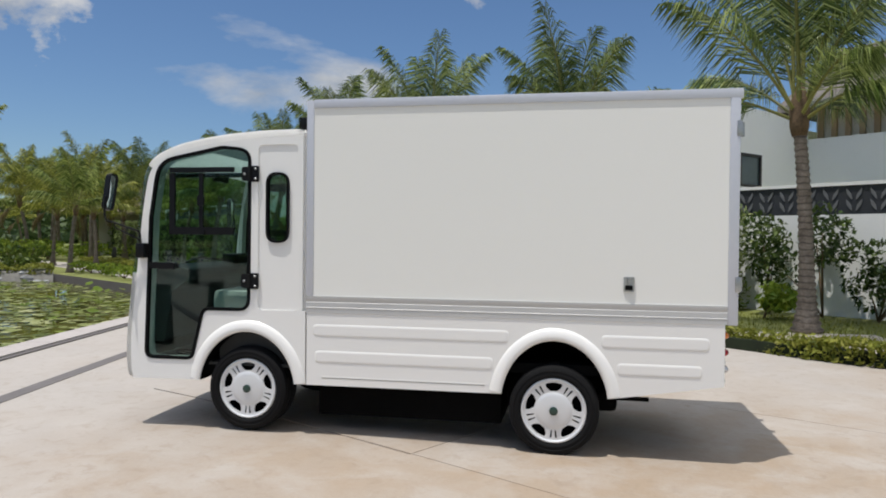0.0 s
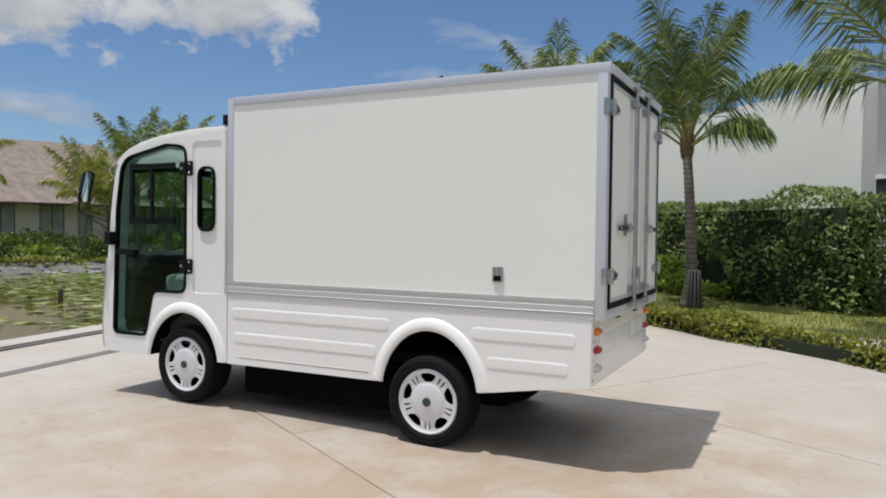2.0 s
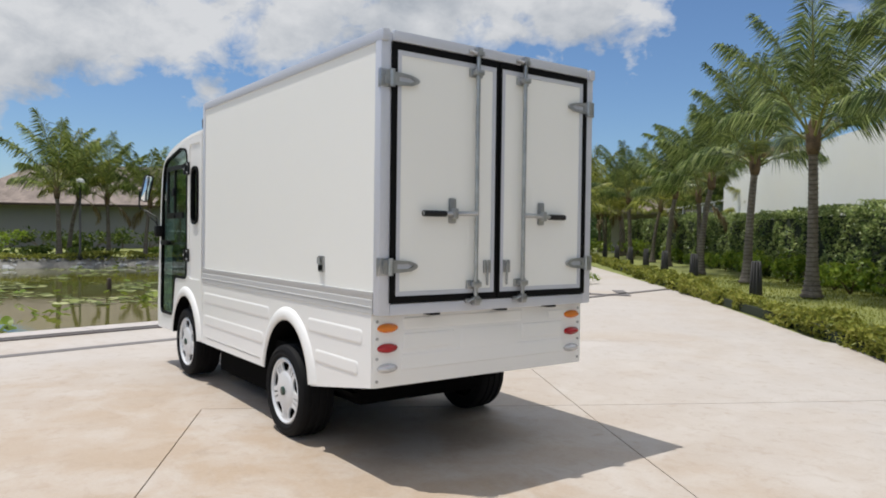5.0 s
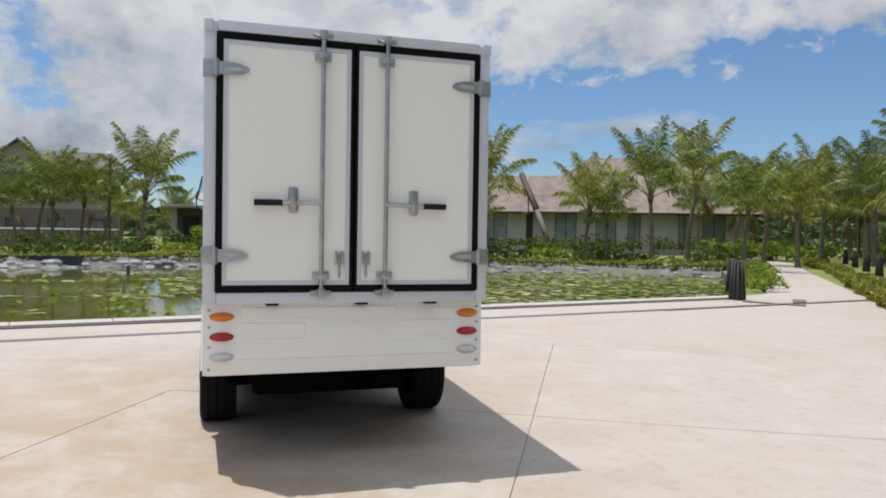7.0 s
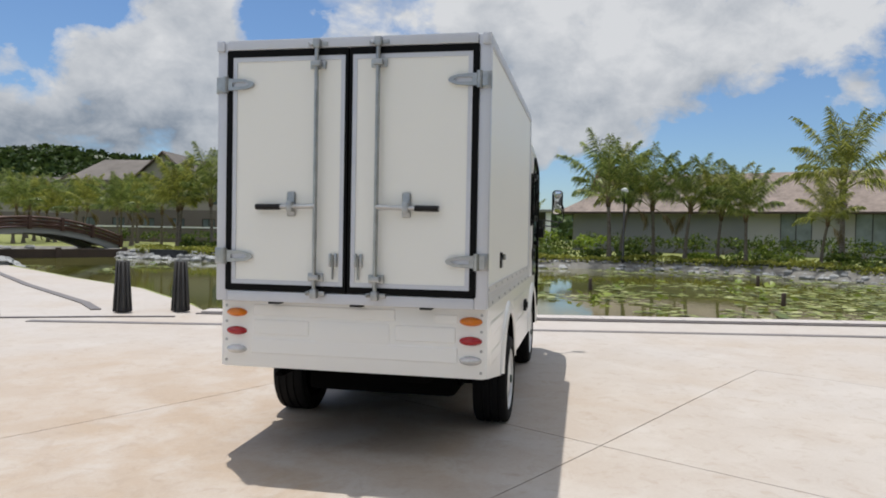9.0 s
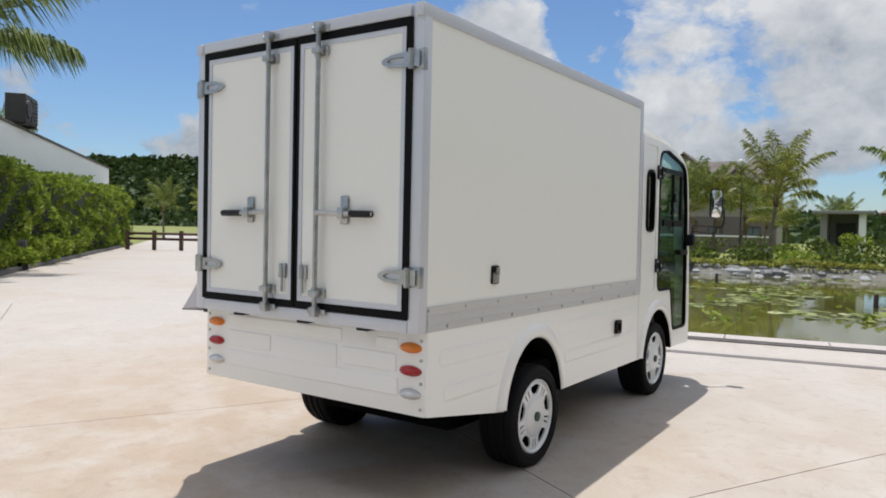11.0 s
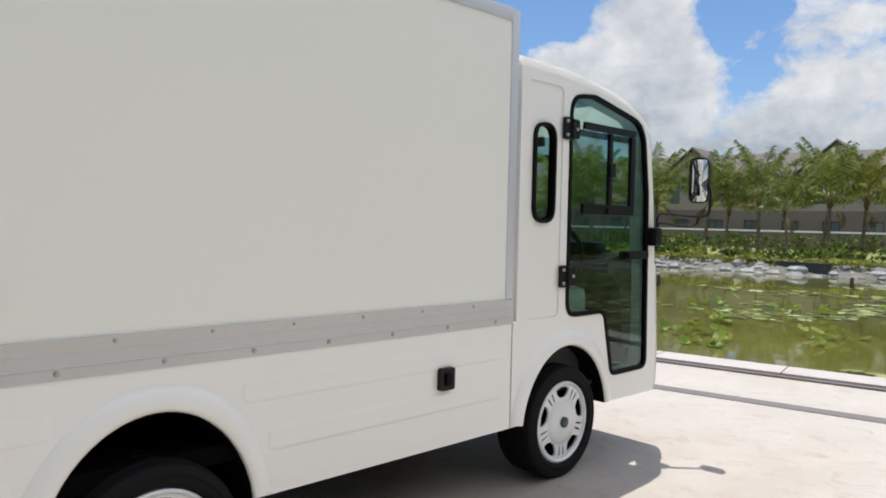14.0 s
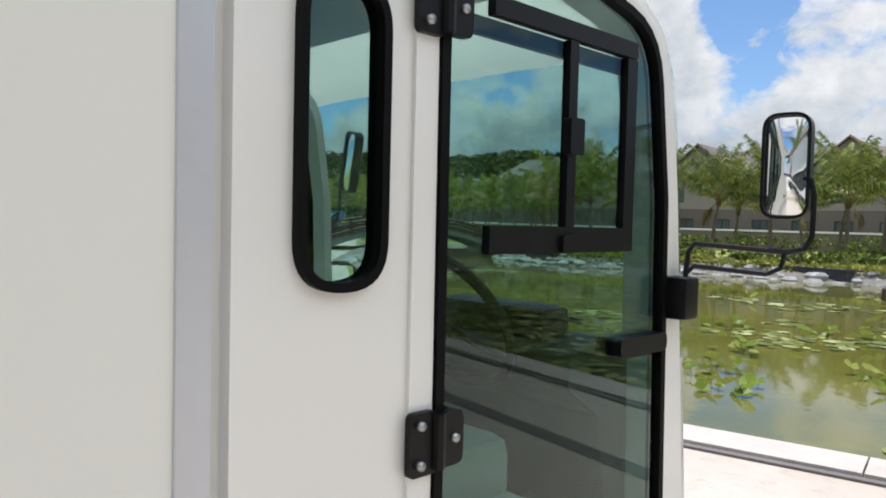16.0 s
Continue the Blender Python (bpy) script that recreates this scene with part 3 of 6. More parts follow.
        bmesh.ops.recalc_face_normals(bm, faces=bm.faces)
        bmesh.ops.solidify(bm, geom=bm.faces[:], thickness=0.006)
        tp("wheel_arch", bm, PAINT, angle=60)

    for sgn in (-1, 1):
        flare(sgn, HUBS[0], 0.335, 0.39, 0.078, 9, 171)
        flare(sgn, HUBS[1], 0.322, 0.40, 0.080, 10, 170)
        for x, rx, rz in ((HUBS[0], 0.331, 0.386), (HUBS[1], 0.318, 0.396)):
            bm = bmesh.new()
            arcs = [[bm.verts.new((x + rx * math.cos(radians(a)), sgn * w, 0.31 + rz * math.sin(radians(a)))) for a in range(9, 172, 9)] for w in (0.30, HALF + 0.012)]
            for i in range(len(arcs[0]) - 1):
                bm.faces.new((arcs[0][i], arcs[0][i + 1], arcs[1][i + 1], arcs[1][i]))
            bm.faces.new(arcs[0])
            tp("wheel_liner", bm, CHASSIS)

    # lower body
    low = [(-1.735, 0.37)] + [(u, v) for u, v in ellipse_arc(HUBS[1], 0.31, 0.322, 0.40, 171, 9, 24)] + [(0.20, 0.375), (0.83, 0.475), (0.83, 0.838), (-1.735, 0.838)]

    def pad(bm, shape, sgn, base=HALF, proud=0.0038, axis="y"):
        lay = sideways(sgn) if axis == "y" else (lambda u, v, w: (w, u, v))
        wide = 0.020 if axis == "y" else 0.008
        rows = [[bm.verts.new(lay(u, v, base - 0.001 + (proud + 0.001) * h)) for u, v in inset(shape, wide * q + 1e-4)] for q, h in ((0.0, 0.0), (0.22, 0.12), (0.45, 0.5), (0.7, 0.88), (1.0, 1.0), (1.15, 1.0))]
        for a, b in zip(rows, rows[1:]):
            for i in range(len(a)):
                j = (i + 1) % len(a)
                bm.faces.new((a[i], a[j], b[j], b[i]))
        bm.faces.new(rows[-1])
        bmesh.ops.recalc_face_normals(bm, faces=bm.faces)
        return bm

    for sgn in (-1, 1):
        tp("body_side", plate(bmesh.new(), low, [], sideways(sgn), HALF - 0.03, HALF), PAINT)
        for u0, u1, v0, v1 in ((-1.70, -0.42, 0.685, 0.765), (-1.685, -0.515, 0.515, 0.595), *(((-1.64, -0.56, 0.405, 0.435),) if sgn < 0 else ()), (0.12, 0.755, 0.675, 0.755), (0.215, 0.715, 0.515, 0.59)):
            tp("body_rib", pad(bmesh.new(), rect(u0, u1, v0 - 0.006, v1 + 0.006, (v1 - v0) * 0.5, 8), sgn, HALF, 0.0038 if v0 > 0.45 else 0.0010), PAINT, angle=60)
    tp("charging_flap", plate(bmesh.new(), rect(-1.365, -1.285, 0.605, 0.695, 0.012), [], sideways(1), HALF, HALF + 0.022), PLASTIC, label="black charging socket flap")
    tp("flap_latch", plate(bmesh.new(), rect(-1.34, -1.31, 0.625, 0.675, 0.006), [], sideways(1), HALF + 0.022, HALF + 0.032), RUBBER)

    # tail panel and lamps
    tp("tail_panel", cuboid(0.80, 0.835, -HALF + 0.012, HALF - 0.012, 0.47, 0.832, bevel=0.012), PAINT)
    for u0, u1, v0, v1 in ((-0.55, -0.225, 0.648, 0.735), (0.245, 0.57, 0.648, 0.735), (-0.56, 0.58, 0.545, 0.632), (-0.55, 0.25, 0.75, 0.815), (0.45, 0.58, 0.75, 0.80)):
        tp("tail_rib", pad(bmesh.new(), rect(u0, u1, v0, v1, 0.012, 4), 1, 0.835, 0.005, "x"), PAINT, angle=60)
    tp("tail_plate", cuboid(0.835, 0.839, -0.19, 0.215, 0.60, 0.735, bevel=0.002), PAINT)
    for y in (-0.64, 0.645):
        for z, m, label in ((0.766, AMBER, "oval amber turn lamp"), (0.666, RED, "oval red tail lamp"), (0.566, CLEAR, "oval clear reversing lamp")):
            bm = bmesh.new()
            lathe(bm, [(1.12, 0.0), (1.10, 0.10), (1.0, 0.12)], lambda a, b, h, y=y, z=z: (0.834 + h * 0.06, y + a * 0.053, z + b * 0.021), 28)
            lamp = tp("tail_lamp", bm, m, label=label)
            bm = bmesh.new()
            lathe(bm, [(1.0, 0.12), (0.9, 0.32), (0.65, 0.46), (0.3, 0.54), (0.05, 0.56)], lambda a, b, h, y=y, z=z: (0.834 + h * 0.06, y + a * 0.053, z + b * 0.021), 28)
            tp("lens", bm, m, lamp, angle=60)
        for z in (0.80, 0.715, 0.616, 0.505):
            bm = bmesh.new()
            s = -1 if y < 0 else 1
            tube(bm, [(0.83, s * (HALF - 0.03), z), (0.839, s * (HALF - 0.03), z)], 0.008, 8)
            tp("screw", bm, STEEL)

    # box body
    X0, X1, Z0, Z1 = -1.742, 0.895, 0.838, 2.205
    for sgn in (-1, 1):
        tp("side_panel", cuboid(X0 + 0.03, X1 - 0.03, sgn * (HALF - 0.03), sgn * (HALF - 0.006), Z0 + 0.02, Z1 - 0.02), PANEL, label="smooth ivory composite side panel")
        tp("corner_post", cuboid(X0, X0 + 0.048, sgn * (HALF - 0.035), sgn * HALF, Z0 + 0.109, Z1, bevel=0.004), ALU)
        tp("corner_post", cuboid(X1 - 0.052, X1 + 0.006, sgn * (HALF - 0.062), sgn * (HALF + 0.002), Z0 - 0.004, Z1, bevel=0.008), ALU)
        tp("roof_rail", cuboid(X0 + 0.048, X1 + 0.02, sgn * (HALF - 0.04), sgn * (HALF + 0.003), Z1 - 0.052, Z1 + 0.004, bevel=0.006), ALU)
        rail = bmesh.new()
        steps_ = [(0.0, -0.03), (0.0, 0.004), (0.034, 0.004), (0.036, 0.0062), (0.040, 0.0062), (0.042, 0.004), (0.078, 0.004), (0.080, 0.0015), (0.086, 0.0015), (0.088, 0.0025), (0.123, 0.0025), (0.123, -0.03)]
        plate(rail, [(HALF + d, Z0 + v * 0.88) for v, d in steps_], [], lambda u, v, w, s=sgn: (w, s * u, v), X0 + 0.003, X1 - 0.053)
        bottom = tp("bottom_rail", rail, RAIL, label="extruded aluminium bottom rail with rivets")
        for k in range(9 if sgn > 0 else 0):
            bm = bmesh.new()
            u = X1 - 0.20 - k * 0.29
            lathe(bm, [(0.009, 0.0), (0.008, 0.004), (0.004, 0.006)], lambda a, b, h, u=u, s=sgn: (u + a, s * (HALF + 0.004 + h), Z0 + 0.018 + b), 8)
            tp("rivet", bm, STEEL, bottom)
            bm = bmesh.new()
            lathe(bm, [(0.007, 0.0), (0.006, 0.003), (0.003, 0.005)], lambda a, b, h, u=u, s=sgn: (u + 0.14 + a, s * (HALF + 0.0025 + h), Z0 + 0.093 + b), 8)
            tp("rivet", bm, STEEL, bottom)
        latch = tp("box_latch", plate(bmesh.new(), rect(0.254, 0.316, 1.018, 1.106, 0.008), [], sideways(sgn), HALF - 0.006, HALF + 0.004), PLASTIC if sgn > 0 else STEEL, label="small black and steel latch")
        tp("latch_plate", plate(bmesh.new(), rect(0.264, 0.312, 1.022, 1.074, 0.006) if sgn > 0 else rect(0.262, 0.306, 1.026, 1.056, 0.006), [], sideways(sgn), HALF + 0.004, HALF + 0.007), STEEL if sgn > 0 else RUBBER, latch)
        bm = bmesh.new()
        tube(bm, [(0.284, sgn * (HALF + 0.014), 1.064), (0.284, sgn * (HALF + 0.014), 1.098)], 0.011, 8)
        tp("latch_tongue", bm, STEEL, latch)
    tp("roof_panel", cuboid(X0, X1, -HALF + 0.04, HALF - 0.04, Z1 - 0.03, Z1 + 0.001, bevel=0.006), PANEL)
    tp("front_panel", cuboid(X0, X0 + 0.03, -HALF + 0.03, HALF - 0.03, Z0, Z1 - 0.03), PANEL)
    tp("box_floor", cuboid(X0 + 0.03, X1 - 0.05, -HALF + 0.03, HALF - 0.03, Z0, Z0 + 0.05), PANEL)
    tp("header_rail", cuboid(X1 - 0.05, X1 + 0.02, -HALF + 0.062, HALF - 0.062, Z1 - 0.048, Z1 + 0.004, bevel=0.006), ALU)
    tp("sill_rail", cuboid(X1 - 0.06, X1 + 0.006, -HALF + 0.062, HALF - 0.062, Z0 - 0.004, Z0 + 0.052, bevel=0.005), ALU)
    tp("roof_bracket", cuboid(-1.80, -1.735, -0.72, -0.60, 2.03, 2.10, bevel=0.006), PLASTIC)
    for y in (-0.40, 0.05, 0.42):
        tp("sill_catch", cuboid(0.84, X1 + 0.008, y - 0.03, y + 0.03, Z0 - 0.014, Z0 - 0.004), PLASTIC)
    # rear doors
    G0, G1 = Z0 + 0.056, Z1 - 0.05
    for sgn in (-1, 1):
        a, b = (-0.675, -0.004) if sgn < 0 else (0.004, 0.675)
        tp_x = X1 - 0.02
        door = tp("rear_door", plate(bmesh.new(), rect(a + 0.032, b - 0.015, G0 + 0.032, G1 - 0.034) if sgn < 0 else rect(a + 0.015, b - 0.032, G0 + 0.032, G1 - 0.034), [], lambda u, v, w: (w, u, v), X1 - 0.04, X1 + 0.006), PANEL, label="flat ivory rear door")
        edge = rect(a + 0.032, b - 0.015, G0 + 0.032, G1 - 0.034) if sgn < 0 else rect(a + 0.015, b - 0.032, G0 + 0.032, G1 - 0.034)
        tp("edge_trim", plate(bmesh.new(), edge, [inset(edge, 0.024)], lambda u, v, w: (w, u, v), X1 + 0.006, X1 + 0.0105), ALU, door)
        tp("door_seal", plate(bmesh.new(), rect(a, b, G0, G1, 0.006), [inset(edge, 0.001)], lambda u, v, w: (w, u, v), X1 - 0.03, X1 + 0.013), RUBBER, door, "black rubber door seal")
        y = -0.165 if sgn < 0 else 0.162
        bm = bmesh.new()
        tube(bm, [(X1 + 0.038, y, Z0 + 0.03), (X1 + 0.038, y, Z1 - 0.02)], 0.0115, 12)
        tp("lock_rod", bm, STEEL, door, "galvanised lock rod")
        for z in (Z0 + 0.135, Z1 - 0.135):
            bm = cuboid(X1 + 0.01, X1 + 0.022, y - 0.042, y + 0.042, z - 0.022, z + 0.022, bevel=0.004)
            box(bm, X1 + 0.022, X1 + 0.058, y - 0.026, y + 0.026, z - 0.014, z + 0.014, 0.005)
            tp("rod_guide", bm, STEEL, door)
        for z, s in ((Z0 + 0.05, -1), (Z1 - 0.03, 1)):
            bm = cuboid(X1 + 0.012, X1 + 0.026, y - 0.052, y + 0.052, z - 0.012, z + 0.012, bevel=0.004)
            box(bm, X1 + 0.02, X1 + 0.056, y - 0.018, y + 0.018, z - 0.024, z + 0.024, 0.006)
            tube(bm, [(X1 + 0.03, y - 0.045, z + s * 0.004), (X1 + 0.05, y - 0.02, z - s * 0.012)], 0.008, 6)
            tp("rod_cam", bm, STEEL, door)
        h0, h1, hp = (-0.495, -0.165, -0.305) if sgn < 0 else (0.162, 0.485, 0.315)
        z = 1.337
        out, mid = (h0, h1) if sgn < 0 else (h1, h0)
        bm = bmesh.new()
        tube(bm, [(X1 + 0.038, mid, z + 0.004), (X1 + 0.045, mid + (out - mid) * 0.2, z + 0.002), (X1 + 0.034, mid + (out - mid) * 0.4, z), (X1 + 0.03, out, z - 0.002)], [0.014, 0.012, 0.012, 0.012], 8)
        handle = tp("lock_handle", bm, STEEL, door, "steel lock handle")
        bm = bmesh.new()
        tube(bm, [(X1 + 0.031, out, z - 0.002), (X1 + 0.031, out + (hp - out) * 0.72, z - 0.001)], 0.0155, 8)
        tp("grip", bm, PLASTIC, handle)
        bm = cuboid(X1 + 0.008, X1 + 0.02, hp - 0.022, hp + 0.022, z - 0.048, z + 0.078, bevel=0.009)
        box(bm, X1 + 0.02, X1 + 0.05, hp - 0.016, hp + 0.016, z - 0.026, z + 0.028, 0.008)
        tp("handle_keeper", bm, STEEL, door)
        y = -0.072 if sgn < 0 else 0.064
        bm = cuboid(X1 + 0.008, X1 + 0.022, y - 0.022, y - 0.008, 1.03, 1.098, bevel=0.003)
        box(bm, X1 + 0.008, X1 + 0.022, y + 0.008, y + 0.022, 1.03, 1.098, 0.003)
        box(bm, X1 + 0.008, X1 + 0.018, y - 0.02, y + 0.02, 1.054, 1.074, 0.002)
        tp("door_bolt", bm, STEEL, door)
        bm = bmesh.new()
        tube(bm, [(X1 + 0.02, y, 0.965), (X1 + 0.02, y, 1.09)], 0.006, 8)
        tp("bolt_pin", bm, STEEL, door)
        for z in (1.977, 1.072):
            s = sgn
            strap = [(s * (HALF - 0.01), z - 0.032), (s * 0.63, z - 0.030), (s * 0.56, z - 0.024), (s * 0.525, z - 0.010), (s * 0.518, z + 0.002), (s * 0.53, z + 0.014), (s * 0.57, z + 0.026), (s * 0.63, z + 0.031), (s * (HALF - 0.01), z + 0.032)]
            slot = [(s * 0.640, z - 0.011), (s * 0.57, z - 0.011), (s * 0.546, z + 0.001), (s * 0.57, z + 0.013), (s * 0.640, z + 0.012)]
            bm = plate(bmesh.new(), strap, [slot], lambda u, v, w: (w, u, v), X1 + 0.011, X1 + 0.024)
            tube(bm, [(X1 + 0.022, s * (HALF - 0.052), z - 0.042), (X1 + 0.022, s * (HALF - 0.052), z + 0.042)], 0.015, 10)
            box(bm, X1 - 0.014, X1 + 0.012, s * (HALF + 0.002), s * (HALF + 0.007), z - 0.045, z + 0.045, 0.003)
            box(bm, X1 + 0.006, X1 + 0.014, s * (HALF - 0.04), s * (HALF + 0.006), z - 0.042, z + 0.042, 0.003)
            tp("door_hinge", bm, STEEL, door, "pressed steel strap hinge")
            tp("hinge_slot", plate(bmesh.new(), slot, [], lambda u, v, w: (w, u, v), X1 + 0.0115, X1 + 0.014), ALU, door)

    # wheels
    for hub, hub_z, wide in zip(HUBS, HUB_Z, HUB_OUT):
        for sgn in (-1, 1):
            lay = lambda a, b, h, s=sgn, d=wide: (a, s * (h + d), b)
            wheel = part("wheel", lathe(bmesh.new(), [(0.195, 0.56), (0.195, 0.70), (0.18, 0.69), (0.17, 0.66), (0.06, 0.65), (0.05, 0.56)], lay, 32), CHASSIS, root)
            wheel.matrix_basis = pose(hub + TRUCK_X, 0, hub_z)
            tyre = [(0.19, 0.535), (0.22, 0.525), (0.262, 0.522), (0.281, 0.532), (0.288, 0.548), (0.29, 0.575), (0.281, 0.578), (0.281, 0.588), (0.29, 0.591), (0.29, 0.618), (0.281, 0.621), (0.281, 0.637), (0.29, 0.640), (0.29, 0.672),
                    (0.281, 0.675), (0.281, 0.685), (0.289, 0.688), (0.287, 0.708), (0.280, 0.722), (0.262, 0.731), (0.248, 0.733), (0.245, 0.730), (0.222, 0.733), (0.207, 0.728), (0.197, 0.715), (0.192, 0.70)]
            tyre = [(q - 0.016 * max(0.0, (q - 0.2) / 0.09), h) for q, h in tyre]
            part("tyre", lathe(bmesh.new(), tyre, lay, 56, True), TYRE, wheel, "black tyre", 28)
            holes = []
            for k in range(5):
                a = radians(72 * k + 18)
                def at(r, d, a=a):
                    return (r * math.cos(a + d / r), r * math.sin(a + d / r))
                holes.append(rounded([at(0.120, -0.022), at(0.120, 0.022), at(0.148, 0.047), at(0.169, 0.053), at(0.174, 0.0), at(0.169, -0.053), at(0.148, -0.047)], [0.02, 0.02, 0.012, 0.008, 0.1, 0.008, 0.012], 4))
                b = radians(72 * k + 54)
                for side in (-1, 1):
                    def of(r, d, b=b, side=side):
                        return (r * math.cos(b) - side * d * math.sin(b), r * math.sin(b) + side * d * math.cos(b))
                    quad = [of(0.118, 0.008), of(0.166, 0.010), of(0.166, 0.023), of(0.118, 0.015)]
                    holes.append(rounded(quad if side > 0 else quad[::-1], 0.005, 3))
            rim = [(0.180 * math.cos(2 * math.pi * i / 48), 0.180 * math.sin(2 * math.pi * i / 48)) for i in range(48)]
            bm = plate(bmesh.new(), rim, holes, lambda u, v, w, s=sgn, d=wide: (u, s * (w + d), v), 0.706, 0.716)
            lathe(bm, [(0.112, 0.7155), (0.106, 0.7195), (0.085, 0.7235), (0.05, 0.7265), (0.02, 0.728)], lay, 40)
            lathe(bm, [(0.178, 0.708), (0.180, 0.720), (0.188, 0.726), (0.196, 0.722), (0.199, 0.710), (0.178, 0.700)], lay, 48, True)
            part("hub_cap", bm, CAPWHITE, wheel, "white slotted hub cap", 30)
            part("hub_badge", lathe(bmesh.new(), [(0.026, 0.728), (0.026, 0.737), (0.020, 0.740)], lay, 20), GREEN, wheel, "dark green centre badge")

    # underbody
    for y in (-0.36, 0.36):
        tp("chassis_rail", cuboid(-2.85, 0.40, y - 0.035, y + 0.035, 0.40, 0.50), CHASSIS)
    # battery box, its size made up: wide and low to darken the ground beneath
    tp("battery_box", cuboid(-1.70, -0.48, -0.60, 0.22, 0.15, 0.50, bevel=0.02), CHASSIS)
    # dark block added between the rear wheels to shut out light underneath
    tp("drive_unit", cuboid(-0.46, 0.24, -0.46, 0.46, 0.23, 0.48, bevel=0.04), CHASSIS)
    tp("under_floor", cuboid(-1.72, 0.79, -HALF + 0.04, HALF - 0.04, 0.50, 0.56), CHASSIS)
    tp("under_floor", cuboid(-2.95, -1.76, -HALF + 0.05, HALF - 0.05, 0.40, 0.46), CHASSIS)
    for hub, hub_z in zip(HUBS, HUB_Z):
        bm = bmesh.new()
        tube(bm, [(hub, -0.56, hub_z), (hub, 0.56, hub_z)], 0.045, 12)
        tp("axle", bm, CHASSIS)
    bm = bmesh.new()
    lathe(bm, [(0.05, -0.12), (0.12, -0.10), (0.13, 0.05), (0.09, 0.10), (0.05, 0.12)], lambda a, b, h: (HUBS[1] + a, 0.12 + h, HUB_Z[1] + b), 20)
    tp("differential", bm, CHASSIS)
    for sgn in (-1, 1):
        bm = bmesh.new()
        tube(bm, [(-0.60, sgn * 0.42, 0.42), (-0.15, sgn * 0.42, 0.345), (0.34, sgn * 0.42, 0.42)], 0.025, 8)
        tp("leaf_spring", bm, CHASSIS)
        bm = bmesh.new()
        tube(bm, [(0.10, sgn * 0.46, 0.30), (0.22, sgn * 0.46, 0.46)], 0.028, 10)
        tp("damper", bm, CHASSIS)
    tp("tow_bar", cuboid(0.15, 0.42, -0.60, -0.56, 0.34, 0.36), CHASSIS)
    tp("tail_bracket", cuboid(0.30, 0.48, 0.20, 0.36, 0.36, 0.42, bevel=0.02), CHASSIS)

    # cabin
    tp("cabin_floor", cuboid(-2.96, -1.80, -HALF + 0.05, HALF - 0.05, 0.465, 0.485), TRIMGREY)
    tp("cabin_back", cuboid(-1.80, -1.775, -HALF + 0.05, HALF - 0.05, 0.485, 1.96), LINER)
    tp("roof_lining", cuboid(-2.62, -1.80, -HALF + 0.07, HALF - 0.07, 1.925, 1.938), LINER)
    tp("seat_base", cuboid(-2.40, -1.81, -0.64, 0.64, 0.485, 0.80, bevel=0.03), TRIMGREY)
    for y in (-0.35, 0.35):
        tp("seat_cushion", cuboid(-2.45, -1.90, y - 0.29, y + 0.29, 0.80, 0.965, bevel=0.05), SEAT, label="cream vinyl seat cushion")
        back = cuboid(-0.06, 0.06, y - 0.25, y + 0.25, 0.0, 0.42, bevel=0.04)
        bmesh.ops.transform(back, verts=back.verts, matrix=pose(-1.93, 0, 0.90, 0, 8, 0))
        tp("seat_back", back, SEAT)
    dash = bmesh.new()
    plate(dash, rounded([(-2.93, 0.60), (-2.80, 0.60), (-2.74, 0.95), (-2.62, 1.03), (-2.63, 1.10), (-2.78, 1.13), (-2.95, 1.06)], 0.03, 3), [], lambda u, v, w: (u, w, v), -0.64, 0.64)
    tp("dashboard", dash, TRIMGREY)
    tp("instrument_pod", cuboid(-2.80, -2.68, 0.16, 0.52, 1.10, 1.19, bevel=0.03), PLASTIC)
    tp("screen_wiper", tube(bmesh.new(), [(-2.93, -0.30, 1.10), (-2.95, 0.10, 1.16), (-2.94, 0.45, 1.13)], 0.009, 6), PLASTIC)
    # dark panel added to block the brightly lit inside of the nose
    tp("footwell_lining", cuboid(-2.968, -2.956, -0.64, 0.64, 0.487, 1.02), TRIMGREY)
    tp("pedal_box", cuboid(-2.86, -2.72, 0.10, 0.42, 0.485, 0.70, bevel=0.02), PLASTIC)
    tp("console", cuboid(-2.62, -2.48, -0.08, 0.08, 0.485, 0.86, bevel=0.03), PLASTIC)
    wheel_m = pose(-2.55, 0.34, 1.15, 0, -62, 0)
    bm = bmesh.new()
    ring = [wheel_m @ Vector((0.18 * math.cos(2 * math.pi * i / 32), 0.18 * math.sin(2 * math.pi * i / 32), 0)) for i in range(33)]
    tube(bm, ring, 0.014, 8, False)
    for a in (0, 120, 240):
        tube(bm, [wheel_m @ Vector((0, 0, -0.02)), wheel_m @ Vector((0.175 * math.cos(radians(a)), 0.175 * math.sin(radians(a)), 0))], 0.011, 6)
    tube(bm, [wheel_m @ Vector((0, 0, 0)), wheel_m @ Vector((0, 0, -0.30))], 0.03, 10)
    tp("steering_wheel", bm, PLASTIC)
    tp("centre_mirror", cuboid(-2.74, -2.71, -0.11, 0.11, 1.74, 1.80, bevel=0.012), PLASTIC)

    # outside mirrors: the driver's stands out, the other is folded in and leans
    for sgn, out, lift, yaw, lean in ((1, 0.0, 0.0, 9, 0), (-1, -0.10, 0.075, -4, -12)):
        tp("mirror_mount", cuboid(-2.93, -2.865, sgn * (HALF - 0.01), sgn * (HALF + 0.055), 1.175, 1.275, bevel=0.012), PLASTIC)
        at = lambda x, y, z: (x, sgn * (HALF + y + out * min(1.0, max(0.0, (y - 0.04) / 0.12))), z + lift * min(1.0, max(0.0, (y - 0.04) / 0.12)))
        bm = bmesh.new()
